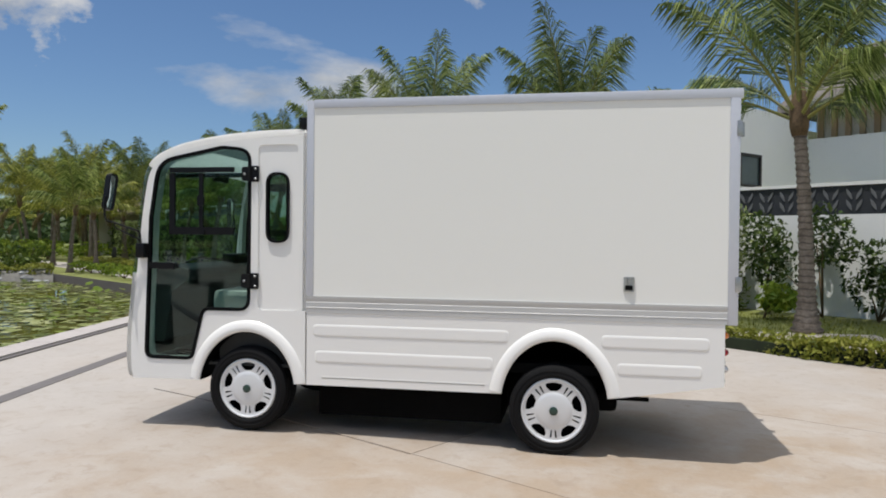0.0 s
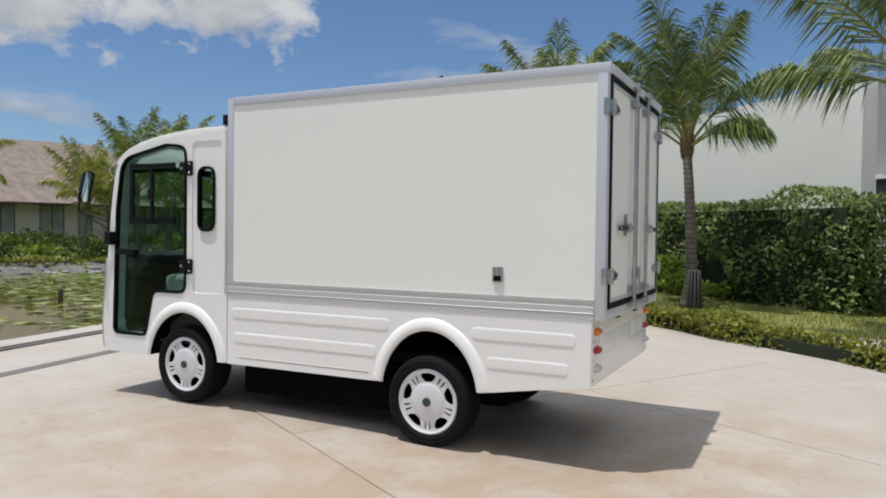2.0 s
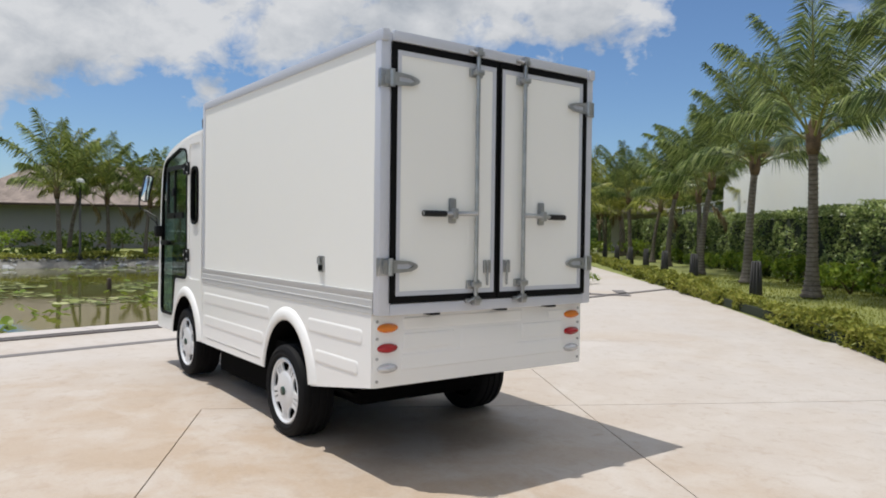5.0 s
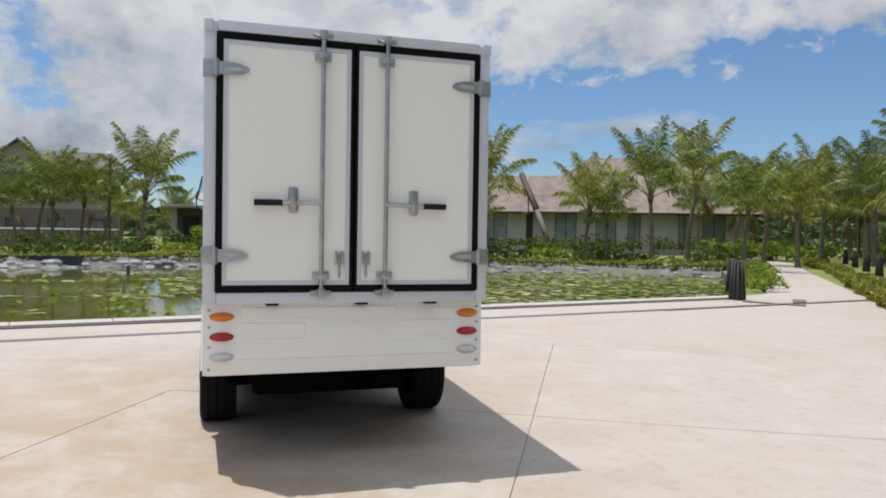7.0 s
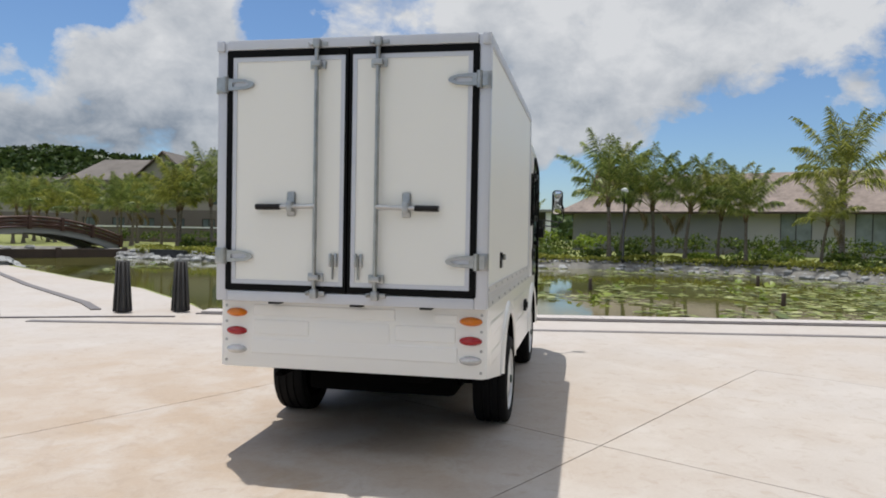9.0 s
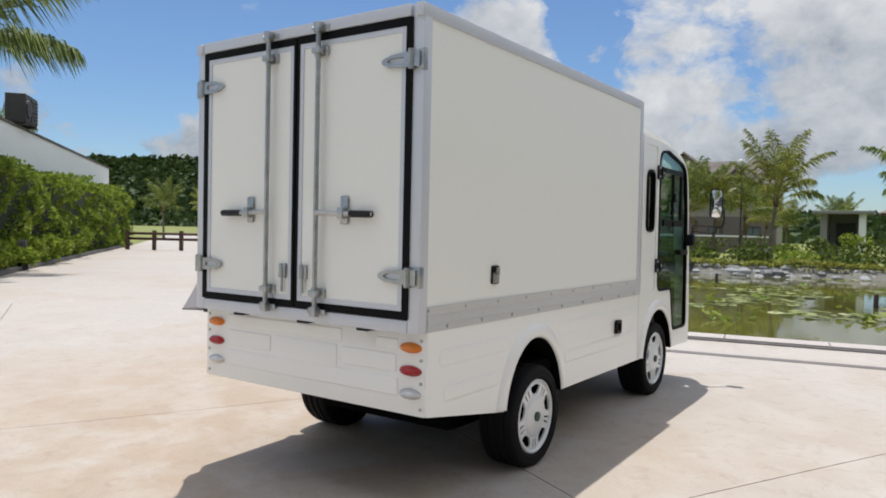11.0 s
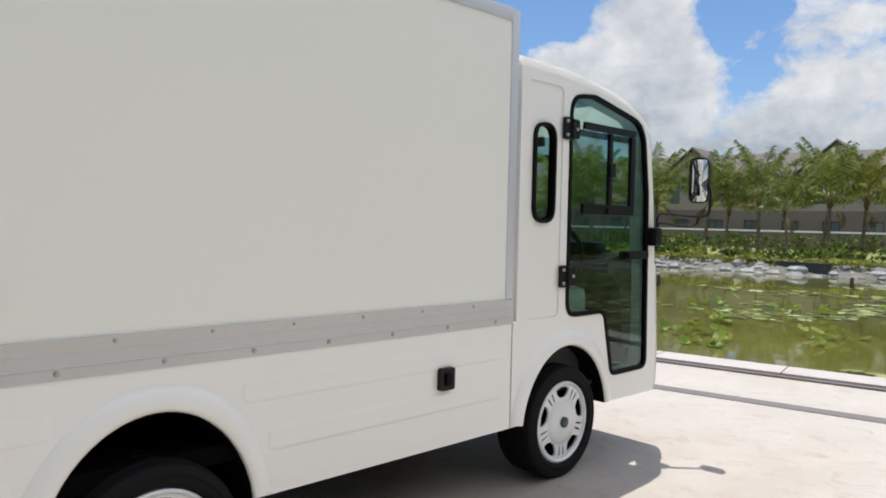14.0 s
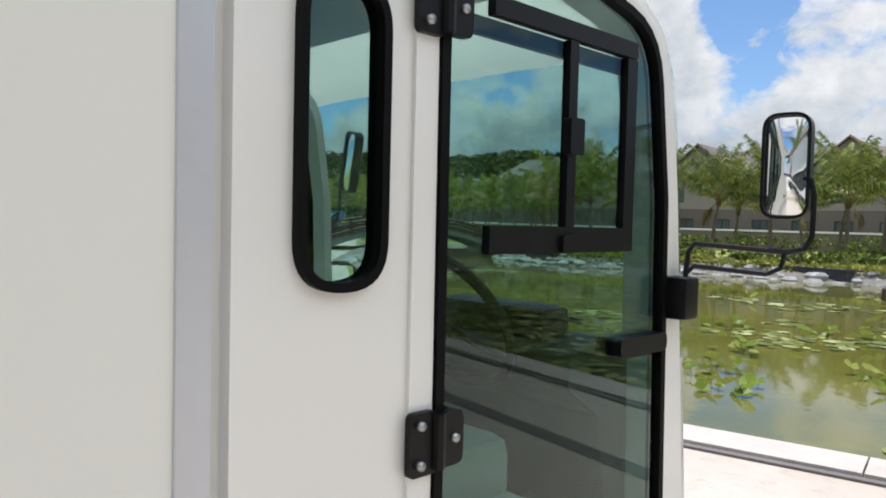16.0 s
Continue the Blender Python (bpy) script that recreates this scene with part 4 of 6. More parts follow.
        tube(bm, [at(*q) for q in ((-2.90, 0.03, 1.25), (-2.905, 0.035, 1.333), (-2.915, 0.045, 1.352), (-3.06, 0.20, 1.337), (-3.085, 0.228, 1.345), (-3.095, 0.24, 1.375), (-3.097, 0.24, 1.47), (-3.10, 0.232, 1.505), (-3.105, 0.20, 1.515))], 0.0065, 8)
        tube(bm, [at(*q) for q in ((-2.905, 0.035, 1.285), (-2.915, 0.045, 1.30), (-3.03, 0.165, 1.285), (-3.05, 0.19, 1.30), (-3.055, 0.195, 1.335))], 0.006, 8)
        tp("mirror_arm", bm, PLASTIC, label="bent black mirror arm")
        turn = pose(-3.097, sgn * (HALF + 0.175 + out), 1.540 + lift, lean, 0, yaw)
        shell = rect(-0.054, 0.054, -0.125, 0.125, 0.040, 6) if sgn > 0 else rect(-0.040, 0.040, -0.125, 0.125, 0.034, 6)
        bm = plate(bmesh.new(), shell, [inset(shell, 0.007)], lambda u, v, w: turn @ Vector((w, u, v)), -0.015, 0.014)
        plate(bm, shell, [], lambda u, v, w: turn @ Vector((w, u, v)), -0.024, -0.0155)
        tp("mirror_housing", bm, PLASTIC)
        rim = inset(shell, 0.006)
        bm = bmesh.new()
        rings = [[bm.verts.new(turn @ Vector((0.003 + 0.008 * (1 - q * q), u * q, v * q))) for u, v in rim] for q in (1.0, 0.8, 0.6, 0.4, 0.2)]
        for a, b in zip(rings, rings[1:]):
            for k in range(len(rim)):
                bm.faces.new((a[k], a[(k + 1) % len(rim)], b[(k + 1) % len(rim)], b[k]))
        bm.faces.new(rings[-1])
        bmesh.ops.recalc_face_normals(bm, faces=bm.faces)
        for f in bm.faces:
            f.smooth = True
        tp("mirror_glass", bm, MIRROR, label="slightly domed mirror glass")
    return root


truck()


# ---- ground, plaza, pond ----
EDGE_O, EDGE_D, EDGE_N = Vector((3.1, 8.3)), Vector((-0.744, 0.668)), Vector((0.668, 0.744))


def along(s, o):
    """A place by its way along the planted bed's edge and behind it."""
    p = EDGE_O + EDGE_D * s + EDGE_N * o
    return p.x, p.y


def shore(y):
    return -5.15 - 0.19 * y


POND = [(shore(0.9), 0.9), (shore(5), 5.0), (shore(10), 10.0), (shore(14.2), 14.2), (-9.6, 16.3), (-13.6, 19.2), (-18.0, 22.3), (-19.6, 21.0), (-22.3, 16.2), (-25.6, 13.5), (-27.4, 9.5), (-27.2, 6.0),
        (-26.4, 2.6), (-25.6, -1.0), (-25.6, -5.0), (-24.4, -9.0), (-25.6, -14.0), (-28.0, -19.5), (-24.9, -23.0), (-20.9, -17.8), (-14.2, -10.3), (-10.6, -5.4), (-8.6, -2.3), (-6.2, 0.2)]
PLAZA = [(shore(0.9), 0.9), (shore(5), 5.0), (shore(10), 10.0), (shore(14.6), 14.6), (-8.6, 16.1), (-12.4, 19.4), (-16.3, 22.7), (-20.0, 25.8), (-25.0, 30.0), (-33.0, 34.0), (-33.5, 36.8), (-24.2, 31.6), (-17.8, 26.0),
         (-5.9, 16.4), along(0, 0), (4.3, 7.75), (6.5, 7.6), (14.0, 9.0), (30.0, 10.0), (30.0, -8.0), (4.0, -8.0), (-2.4, -7.4), (-3.9, -9.1), (-6.4, -12.2), (-20.0, -29.2), (-42.0, -58.0), (-49.0, -53.0),
         (-27.0, -27.0), (-20.6, -18.2), (-14.0, -10.3), (-10.5, -5.4), (-8.5, -2.3), (-6.1, 0.2)]
WATER_Z = -0.26


def smooth(a, b, v):
    t = min(1.0, max(0.0, (v - a) / (b - a)))
    return t * t * (3 - 2 * t)


def swell(x, y):
    """The paving rises a hand's breadth towards the pond and falls again before the stone band."""
    return (0.046 * smooth(1.2, -2.1, x) * smooth(0.0, 1.9, x - shore(y) - 1.66) + 0.006 * smooth(4.0, 0.5, x)) * smooth(-1.5, 3.0, y) * smooth(11.5, 7.5, y)


def flat_sheet(outer, holes, z):
    bm = bmesh.new()
    loops = [outer] + holes
    flat = [p for lp in loops for p in lp]
    vs = [bm.verts.new((x, y, z)) for x, y in flat]
    for t in tessellate_polygon([[Vector((x, y, 0)) for x, y in lp] for lp in loops]):
        f = bm.faces.new([vs[i] for i in t])
        f.normal_update()
        if f.normal.z < 0:
            f.normal_flip()
    return bm


FAR = [(900 * math.cos(2 * math.pi * i / 40), 900 * math.sin(2 * math.pi * i / 40)) for i in range(40)]
structure("ground", flat_sheet(FAR, [POND], -0.02), LAWN, "wide grassy ground round the pond", "ground")
structure("pond_bed", flat_sheet([(x * 1.0, y) for x, y in inset(POND, -0.4)], [], -0.9), EARTH, "muddy bed of the pond", "ground")
structure("pond_water", flat_sheet(inset(POND, -0.15), [], WATER_Z), WATER, "still olive-green pond water with sky reflections", "water")
paving = flat_sheet(PLAZA, [], -0.015)
rows = []
for y in np.linspace(-1.5, 11.5, 53):
    x0 = shore(y) + 1.62
    rows.append([paving.verts.new((x, y, swell(x, y) - 0.009)) for x in np.linspace(x0, 4.2, 36)])
for a, b in zip(rows, rows[1:]):
    for k in range(35):
        paving.faces.new((a[k], a[k + 1], b[k + 1], b[k]))
paving.normal_update()
plaza = structure("plaza_pavement", paving, CONCRETE, "pale sunlit concrete plaza and driveway with tan stains", "pavement")

# pond wall below the coping, and the stone revetment of the far bank
bm = bmesh.new()
near = [(-6.2, 0.2), (shore(0.9), 0.9), (shore(5), 5.0), (shore(10), 10.0), (shore(14.2), 14.2), (-9.6, 16.3), (-13.6, 19.2), (-18.0, 22.3)]
for (x0, y0), (x1, y1) in zip(near, near[1:]):
    bm.faces.new([bm.verts.new(p) for p in ((x0, y0, -0.9), (x1, y1, -0.9), (x1, y1, -0.008), (x0, y0, -0.008))])
structure("pond_wall", bm, DARKBAND, "low concrete retaining wall of the pond", "wall")


def strip_along(points, off0, off1, z0, z1, bm=None):
    """A flat kerb along a line, between two offsets to its left."""
    bm = bm or bmesh.new()
    pts = [Vector(p) for p in points]
    rows = []
    for i, p in enumerate(pts):
        t = (pts[min(i + 1, len(pts) - 1)] - pts[max(i - 1, 0)]).normalized()
        n = Vector((-t.y, t.x))
        a, b = p + n * off0, p + n * off1
        rows.append([bm.verts.new(v) for v in ((a.x, a.y, z0), (a.x, a.y, z1), (b.x, b.y, z1), (b.x, b.y, z0))])
    for a, b in zip(rows, rows[1:]):
        for j in range(4):
            bm.faces.new((a[j], a[(j + 1) % 4], b[(j + 1) % 4], b[j]))
    bm.faces.new(rows[0])
    bm.faces.new(rows[-1])
    bmesh.ops.recalc_face_normals(bm, faces=bm.faces)
    return bm


SHORE = [(shore(y), y) for y in (14.55, 12, 9, 6, 3, 0.9)]
coping = tagged(new("pond_coping"), "pale pinkish stone coping along the pond's edge", "kerb", "", "structure")
for k in range(12):
    y0, y1 = 14.5 - k * 1.13, 14.5 - (k + 1) * 1.13 + 0.012
    part("coping_stone", strip_along([(shore(y0), y0), (shore(y1), y1)], -0.03, 0.34, -0.09, 0.022), COPING, coping)
bands = tagged(new("paving_bands"), "dark grey stone bands let into the pale paving", "paving", "", "structure")
part("band", strip_along(SHORE, 0.345, 0.405, -0.05, 0.002), DARKBAND, bands)
part("band", strip_along([(shore(y), y) for y in (17, 14, 10, 6, 2, -0.8)], 1.45, 1.60, -0.05, 0.002), DARKBAND, bands)
part("band", strip_along([(-18.5, -19.3), (-10.7, -10.6), (-3.45, -1.7)], 0, 0.30, -0.05, 0.002), DARKBAND, bands)
part("band", strip_along([(-12.3, -9.5), (-8.2, -4.7), (-5.6, -1.4), (-4.85, -0.65)], 0, 0.14, -0.05, 0.002), DARKBAND, bands)
part("band", strip_along([(-3.4, -1.65), (-4.2, 0.1), (-4.50, 0.9)], 0, 0.06, -0.05, 0.002), DARKBAND, bands)
part("band", strip_along([(-7.2, 15.5), (-6.2, 14.6), (-7.0, 14.3)], 0, 0.25, -0.05, 0.002), DARKBAND, bands)

rng = np.random.default_rng(7)


def revetment():
    """Rough pale stones and dark liner on the far bank's slope."""
    line = [Vector(p) for p in POND[6:21]]
    verts, faces = [], []
    for a, b in zip(line, line[1:]):
        k = max(2, int((b - a).length / 0.34))
        n = Vector((-(b - a).y, (b - a).x)).normalized()
        for i in range(k):
            for row in range(3):
                c = a.lerp(b, (i + rng.uniform(0, 1)) / k) + n * (0.42 - row * 0.30 + rng.uniform(-0.1, 0.1))
                z = WATER_Z - 0.02 + row * 0.13 + rng.uniform(-0.05, 0.05)
                if noise.noise(Vector((c.x * 0.23, c.y * 0.23, 3.0))) > 0.42:
                    continue
                s = rng.uniform(0.12, 0.34) * (0.68 if c.y > 3 else 1.0)
                base = len(verts)
                for dz, sc in ((-0.5, 0.9), (0.2, 1.0), (0.6, 0.55)):
                    for q in range(5):
                        t = 2 * math.pi * q / 5 + rng.uniform(-0.3, 0.3)
                        verts.append((c.x + s * sc * math.cos(t), c.y + s * sc * math.sin(t), z + s * dz * 0.8))
                for r in range(2):
                    for q in range(5):
                        faces.append((base + r * 5 + q, base + r * 5 + (q + 1) % 5, base + r * 5 + 5 + (q + 1) % 5, base + r * 5 + 5 + q))
                faces.append(tuple(base + 10 + q for q in range(5)))
    tagged(new("revetment_stones", raw_mesh("revetment_stones", verts, faces, STONE)), "rough pale stones lining the far bank of the pond", "stones", "", "stuff")
    bm = bmesh.new()
    rows = []
    for i, p in enumerate(line):
        t = (line[min(i + 1, len(line) - 1)] - line[max(i - 1, 0)]).normalized()
        n = Vector((-t.y, t.x))
        rows.append([bm.verts.new((p.x + n.x * o, p.y + n.y * o, z)) for o, z in ((1.0, -0.8), (0.40, WATER_Z + 0.02), (-0.15, 0.10), (-0.5, 0.11), (-0.9, -0.025))])
    for a, b in zip(rows, rows[1:]):
        for j in range(4):
            bm.faces.new((a[j], a[j + 1], b[j + 1], b[j]))
    structure("pond_bank", bm, GRAVEL, "dull gravelly slope of the far bank", "bank")


revetment()


def inside(p, outline):
    hit, k = False, len(outline)
    for i in range(k):
        (x0, y0), (x1, y1) = outline[i - 1], outline[i]
        if (y0 > p[1]) != (y1 > p[1]) and p[0] < (x1 - x0) * (p[1] - y0) / (y1 - y0) + x0:
            hit = not hit
    return hit


def lily_pads():
    verts, faces = [], []
    up_v, up_f = [], []
    placed = 0
    tries = 0
    while placed < 4300 and tries < 90000:
        tries += 1
        x, y = rng.uniform(-28, -4.6), rng.uniform(-13, 22)
        patch = 0.6 * noise.noise(Vector((x * 0.16, y * 0.16, 1.0))) + 0.8 * noise.noise(Vector((x * 0.6, y * 0.6, 5.0)))
        want = 0.18 + 0.05 * (y - 7) - (0.10 if y < 6 else 0.0) - (0.16 if x > -11.5 and y < 8 else 0.0) + (0.25 if y > 9 and x > -19 else 0.0) + (0.22 if y > 12.5 and x > -16 else 0.0)
        if patch < 0.20 - min(0.66 if y > 12.5 and x > -16 else 0.55 if y > 9 and x > -19 else 0.34, max(-0.24, want * 0.6)) or not inside((x, y), inset(POND, 0.25)):
            continue
        placed += 1
        r = rng.uniform(0.04, 0.13) * (1.3 if rng.random() < 0.12 else 1)
        z, tx, ty, cut = WATER_Z + 0.012 + rng.uniform(0, 0.02), rng.normal(0, 0.05), rng.normal(0, 0.05), rng.uniform(0, 6.28)
        raised = rng.random() < 0.05
        V, F = (up_v, up_f) if raised else (verts, faces)
        if raised:
            z, tx, ty = WATER_Z + rng.uniform(0.05, 0.17), rng.normal(0, 0.25), rng.normal(0, 0.25)
        b = len(V)
        V.append((x, y, z))
        for q in range(9):
            t = cut + 0.25 + (2 * math.pi - 0.5) * q / 8
            V.append((x + r * math.cos(t), y + r * math.sin(t), z + r * (tx * math.cos(t) + ty * math.sin(t)) + (0.25 * r if raised else 0)))
        F.extend((b, b + q, b + q + 1) for q in range(1, 9))
        if raised:
            b = len(V)
            V.extend([(x - 0.006, y, z), (x + 0.006, y, z), (x + 0.006, y, WATER_Z - 0.05), (x - 0.006, y, WATER_Z - 0.05)])
            F.append((b, b + 1, b + 2, b + 3))
    for cx, cy, k, wide in ((-9.3, 2.9, 15, 0.42), (-10.4, 4.4, 16, 0.5), (-8.4, 3.55, 12, 0.35), (-10.75, 2.8, 13, 0.4), (-13.0, 1.3, 16, 0.6), (-13.5, 3.1, 16, 0.6), (-15.2, 10.1, 12, 0.6), (-10.4, 1.2, 10, 0.4), (-12.2, 6.6, 12, 0.5)):
        for _ in range(k * 2 // 3):
            x, y, r, z, a = rng.normal(cx, wide * 0.42), rng.normal(cy, wide * 0.42), rng.uniform(0.05, 0.10), WATER_Z + rng.uniform(0.03, 0.15), rng.uniform(0, 6.28)
            tilt = rng.normal(0, 0.35, 2)
            b = len(up_v)
            up_v.append((x, y, z - 0.03))
            for q in range(9):
                t = a + 2 * math.pi * q / 9
                up_v.append((x + r * math.cos(t), y + r * math.sin(t), z + r * (tilt[0] * math.cos(t) + tilt[1] * math.sin(t)) + rng.normal(0, 0.012)))
            up_f.extend((b, b + 1 + q, b + 1 + (q + 1) % 9) for q in range(9))
            b = len(up_v)
            up_v.extend([(x - 0.006, y, z - 0.03), (x + 0.006, y, z - 0.03), (x + 0.006, y, WATER_Z - 0.05), (x - 0.006, y, WATER_Z - 0.05)])
            up_f.append((b, b + 1, b + 2, b + 3))
    tagged(new("lily_pads", raw_mesh("lily_pads", verts, faces, PAD)), "floating green and greyish lily pads on the pond", "lily pads", "", "stuff")
    tagged(new("lotus_leaves", raw_mesh("lotus_leaves", up_v, up_f, LOTUS)), "bright yellow-green lotus leaves raised above the water", "lotus", "", "stuff")


lily_pads()


# ---- plants ----
CROWN_TOP = {}


def palm(name, seed, trunk_h=2.9, reach=2.5, fronds=22, lean=0.25, leaf=FROND, dry=2, up=0.5, count=40, slim=1.0):
    """A young coconut palm: ringed trunk, fibre sheath, arching fronds with hanging leaflets."""
    r = np.random.default_rng(seed)
    root = thing(name, (0, 0, 0), "coconut palm with a ringed grey trunk and arching green fronds", "palm tree")
    ang = r.uniform(0, 6.28)
    bend = lambda t: Vector((lean * t * t * math.cos(ang), lean * t * t * math.sin(ang), trunk_h * t))
    bm = bmesh.new()
    pts, rad = [], []
    rings = 32
    for i in range(rings * 2 + 1):
        t = i / (rings * 2)
        pts.append(bend(t))
        rad.append((0.105 + 0.11 * math.exp(-t * 10) - 0.025 * t) * (1.0 if i % 2 else 0.84))
    tube(bm, pts, rad, 12)
    part("trunk", bm, BARK, root, "", 14)
    top = bend(1.0)
    bm = bmesh.new()
    tube(bm, [top + Vector((0, 0, z)) for z in (-0.12, 0.0, 0.2, 0.4, 0.55)], [0.09, 0.118, 0.125, 0.09, 0.04], 10)
    part("sheath", bm, FIBRE, root, "", 60)
    V, F, SV, SF, DV, DF = [], [], [], [], [], []
    for k in range(fronds + dry):
        dead = k >= fronds
        az = k * 2.39996 + r.uniform(-0.25, 0.25)
        rank = k / fronds
        el = radians(87 - (66 if slim < 0.33 else 58) * rank ** 1.1) + r.uniform(-0.1, 0.1) if not dead else radians(r.uniform(-50, -25))
        length = reach * (r.uniform(0.85, 1.1) if not dead else 0.75) * (0.72 + 0.38 * math.sin(math.pi * min(1, rank + 0.25)))
        droop = r.uniform(0.9, 1.35) * (0.5 + 0.85 * rank) * (1 - up * 0.25)
        p = top + Vector((0.06 * math.cos(az), 0.06 * math.sin(az), 0.32 - 0.25 * rank))
        twist = r.uniform(-0.5, 0.5)
        seg = 15
        rach, ways = [p.copy()], []
        for i in range(seg):
            t = i / seg
            e = el - droop * t ** 1.8 * 1.15
            w = Vector((math.cos(e) * math.cos(az), math.cos(e) * math.sin(az), math.sin(e)))
            ways.append(w)
            p = p + w * length / seg
            rach.append(p.copy())
        ways.append(ways[-1])
        b = len(SV)
        for i, q in enumerate(rach):
            w = ways[i]
            side = Vector((-math.sin(az), math.cos(az), 0))
            upv = side.cross(w) * -1
            th = 0.028 * (1 - i / seg) + 0.005
            SV.extend([q + side * th, q - side * th, q - upv * th * 1.2])
        for i in range(seg):
            for j in range(3):
                SF.append((b + 3 * i + j, b + 3 * i + (j + 1) % 3, b + 3 * i + 3 + (j + 1) % 3, b + 3 * i + 3 + j))
        LV, LF = (DV, DF) if dead else (V, F)
        for i in range(count):
            t = 0.25 + 0.74 * i / (count - 1)
            f = t * seg
            a = min(int(f), seg - 1)
            q = rach[a].lerp(rach[a + 1], f - a)
            w = ways[a]
            side = Vector((-math.sin(az), math.cos(az), 0))
            nrm = w.cross(side).normalized() * -1
            if nrm.z < 0:
                nrm = -nrm
            ll0 = (1.28 if slim < 0.33 else 1.12) * (0.30 + 0.42 * math.sin(math.pi * min(1.0, t * 1.05) ** 0.8)) * reach / 2.5 * (1.0 if not dead else 0.8)
            for sd in (-1, 1):
                ll = ll0 * r.uniform(0.78, 1.15)
                spread = side * sd * math.cos(0.35 * twist) + nrm * (0.25 + 0.3 * twist * sd)
                way = (spread * (0.78 - 0.40 * t) + w * (0.62 + 0.5 * t) + Vector((0, 0, -0.12 - 0.25 * rank)) + Vector(r.normal(0, 0.15 if slim < 0.5 else 0.12, 3))).normalized()
                tip_way = (way + Vector((0, 0, (-0.95 - 0.75 * rank) if not dead else -1.8))).normalized()
                half = q + way * ll * 0.5
                tip = half + tip_way * ll * 0.5
                wid = (w * 0.026 + nrm * 0.005) * (reach / 2.5) * 1.45 * slim
                b = len(LV)
                LV.extend([q - wid * 0.5, q + wid * 0.5, half + wid, half - wid, tip])
                LF.extend([(b, b + 1, b + 2, b + 3), (b + 3, b + 2, b + 4)])
    crown = tagged(new("crown", raw_mesh("crown", V, F, leaf)), kind="stuff")
    crown.parent = root
    st = tagged(new("stalk", raw_mesh("stalk", SV, SF, STALK, True)), kind="stuff")
    st.parent = root
    CROWN_TOP[root.name] = max(v.z for v in V)
    if dry:
        dd = tagged(new("dry_frond", raw_mesh("dry_frond", DV, DF, DRY)), kind="stuff")
        dd.parent = root
    return root


PALMS = []
for k, (h, reach, n_f, lean, leaf, dry, up) in enumerate(((2.6, 2.25, 16, 0.12, FROND_N, 0, 1.5), (2.6, 2.15, 15, 0.28, FROND_N, 0, 1.4), (2.5, 2.75, 15, 0.2, FROND_B, 0, 0.9), (2.6, 2.7, 13, 0.25, FROND, 1, 1.0),
                                                     (2.7, 2.6, 14, 0.4, FROND_B, 1, 0.6), (2.5, 2.8, 13, 0.1, FROND, 0, 1.2))):
    PALMS.append(palm("coconut_palm", 20 + k, h, reach, n_f, lean, leaf, dry, up, *((116, 0.31) if k < 2 else (66, 0.46))))
palm_used = set()


def plant_palm(x, y, height, kind, turn, z=-0.03, group="palms", label=""):
    """height: to the tips of the upper fronds."""
    s = height / (5.15 if kind < 2 else CROWN_TOP[PALMS[kind].name])
    m = pose(x, y, z, 0, 0, turn) @ Matrix.Diagonal((s, s, s, 1))
    if kind in palm_used:
        ob = copy_thing(PALMS[kind], m)
    else:
        ob = PALMS[kind]
        ob.matrix_basis = m
        palm_used.add(kind)
    return tagged(ob, label, "", group)


# the row beside the driveway
for k, (s, o, h, kind, turn) in enumerate(((2.0, 2.5, 6.0, 0, 60), (6.6, 2.6, 5.7, 1, 200), (11.4, 2.4, 5.5, 1, 10), (16.0, 2.5, 5.2, 0, 310), (20.3, 2.3, 5.2, 1, 100), (22.9, 2.9, 5.6, 3, 40), (26.5, 2.5, 5.2, 1, 80), (31, 2.7, 5.2, 4, 250), (36, 2.4, 5.2, 0, 150),
                                           (41, 2.6, 5.2, 2, 30), (46, 2.2, 5.6, 3, 300), (52, 2.5, 5.3, 5, 200), (58, 2.0, 5.5, 1, 20), (65, 0.5, 5.4, 4, 130), (-4.5, 2.6, 6.0, 3, 222))):
    x, y = along(s, o)
    plant_palm(x, y, h, kind, turn, 0.0, "palms beside the driveway", "coconut palm with a ringed trunk standing in the planted bed")
# a second row standing behind
for k in range(17):
    x, y = along(27.5 + k * 1.9, 6.4 + (k * 7 % 5) * 0.9)
    plant_palm(x, y, 4.9 + (k * 5 % 4) * 0.3, 2 + k % 4, k * 101 % 360, 0.0, "palms beside the driveway", "coconut palm in the dense row behind the hedge")
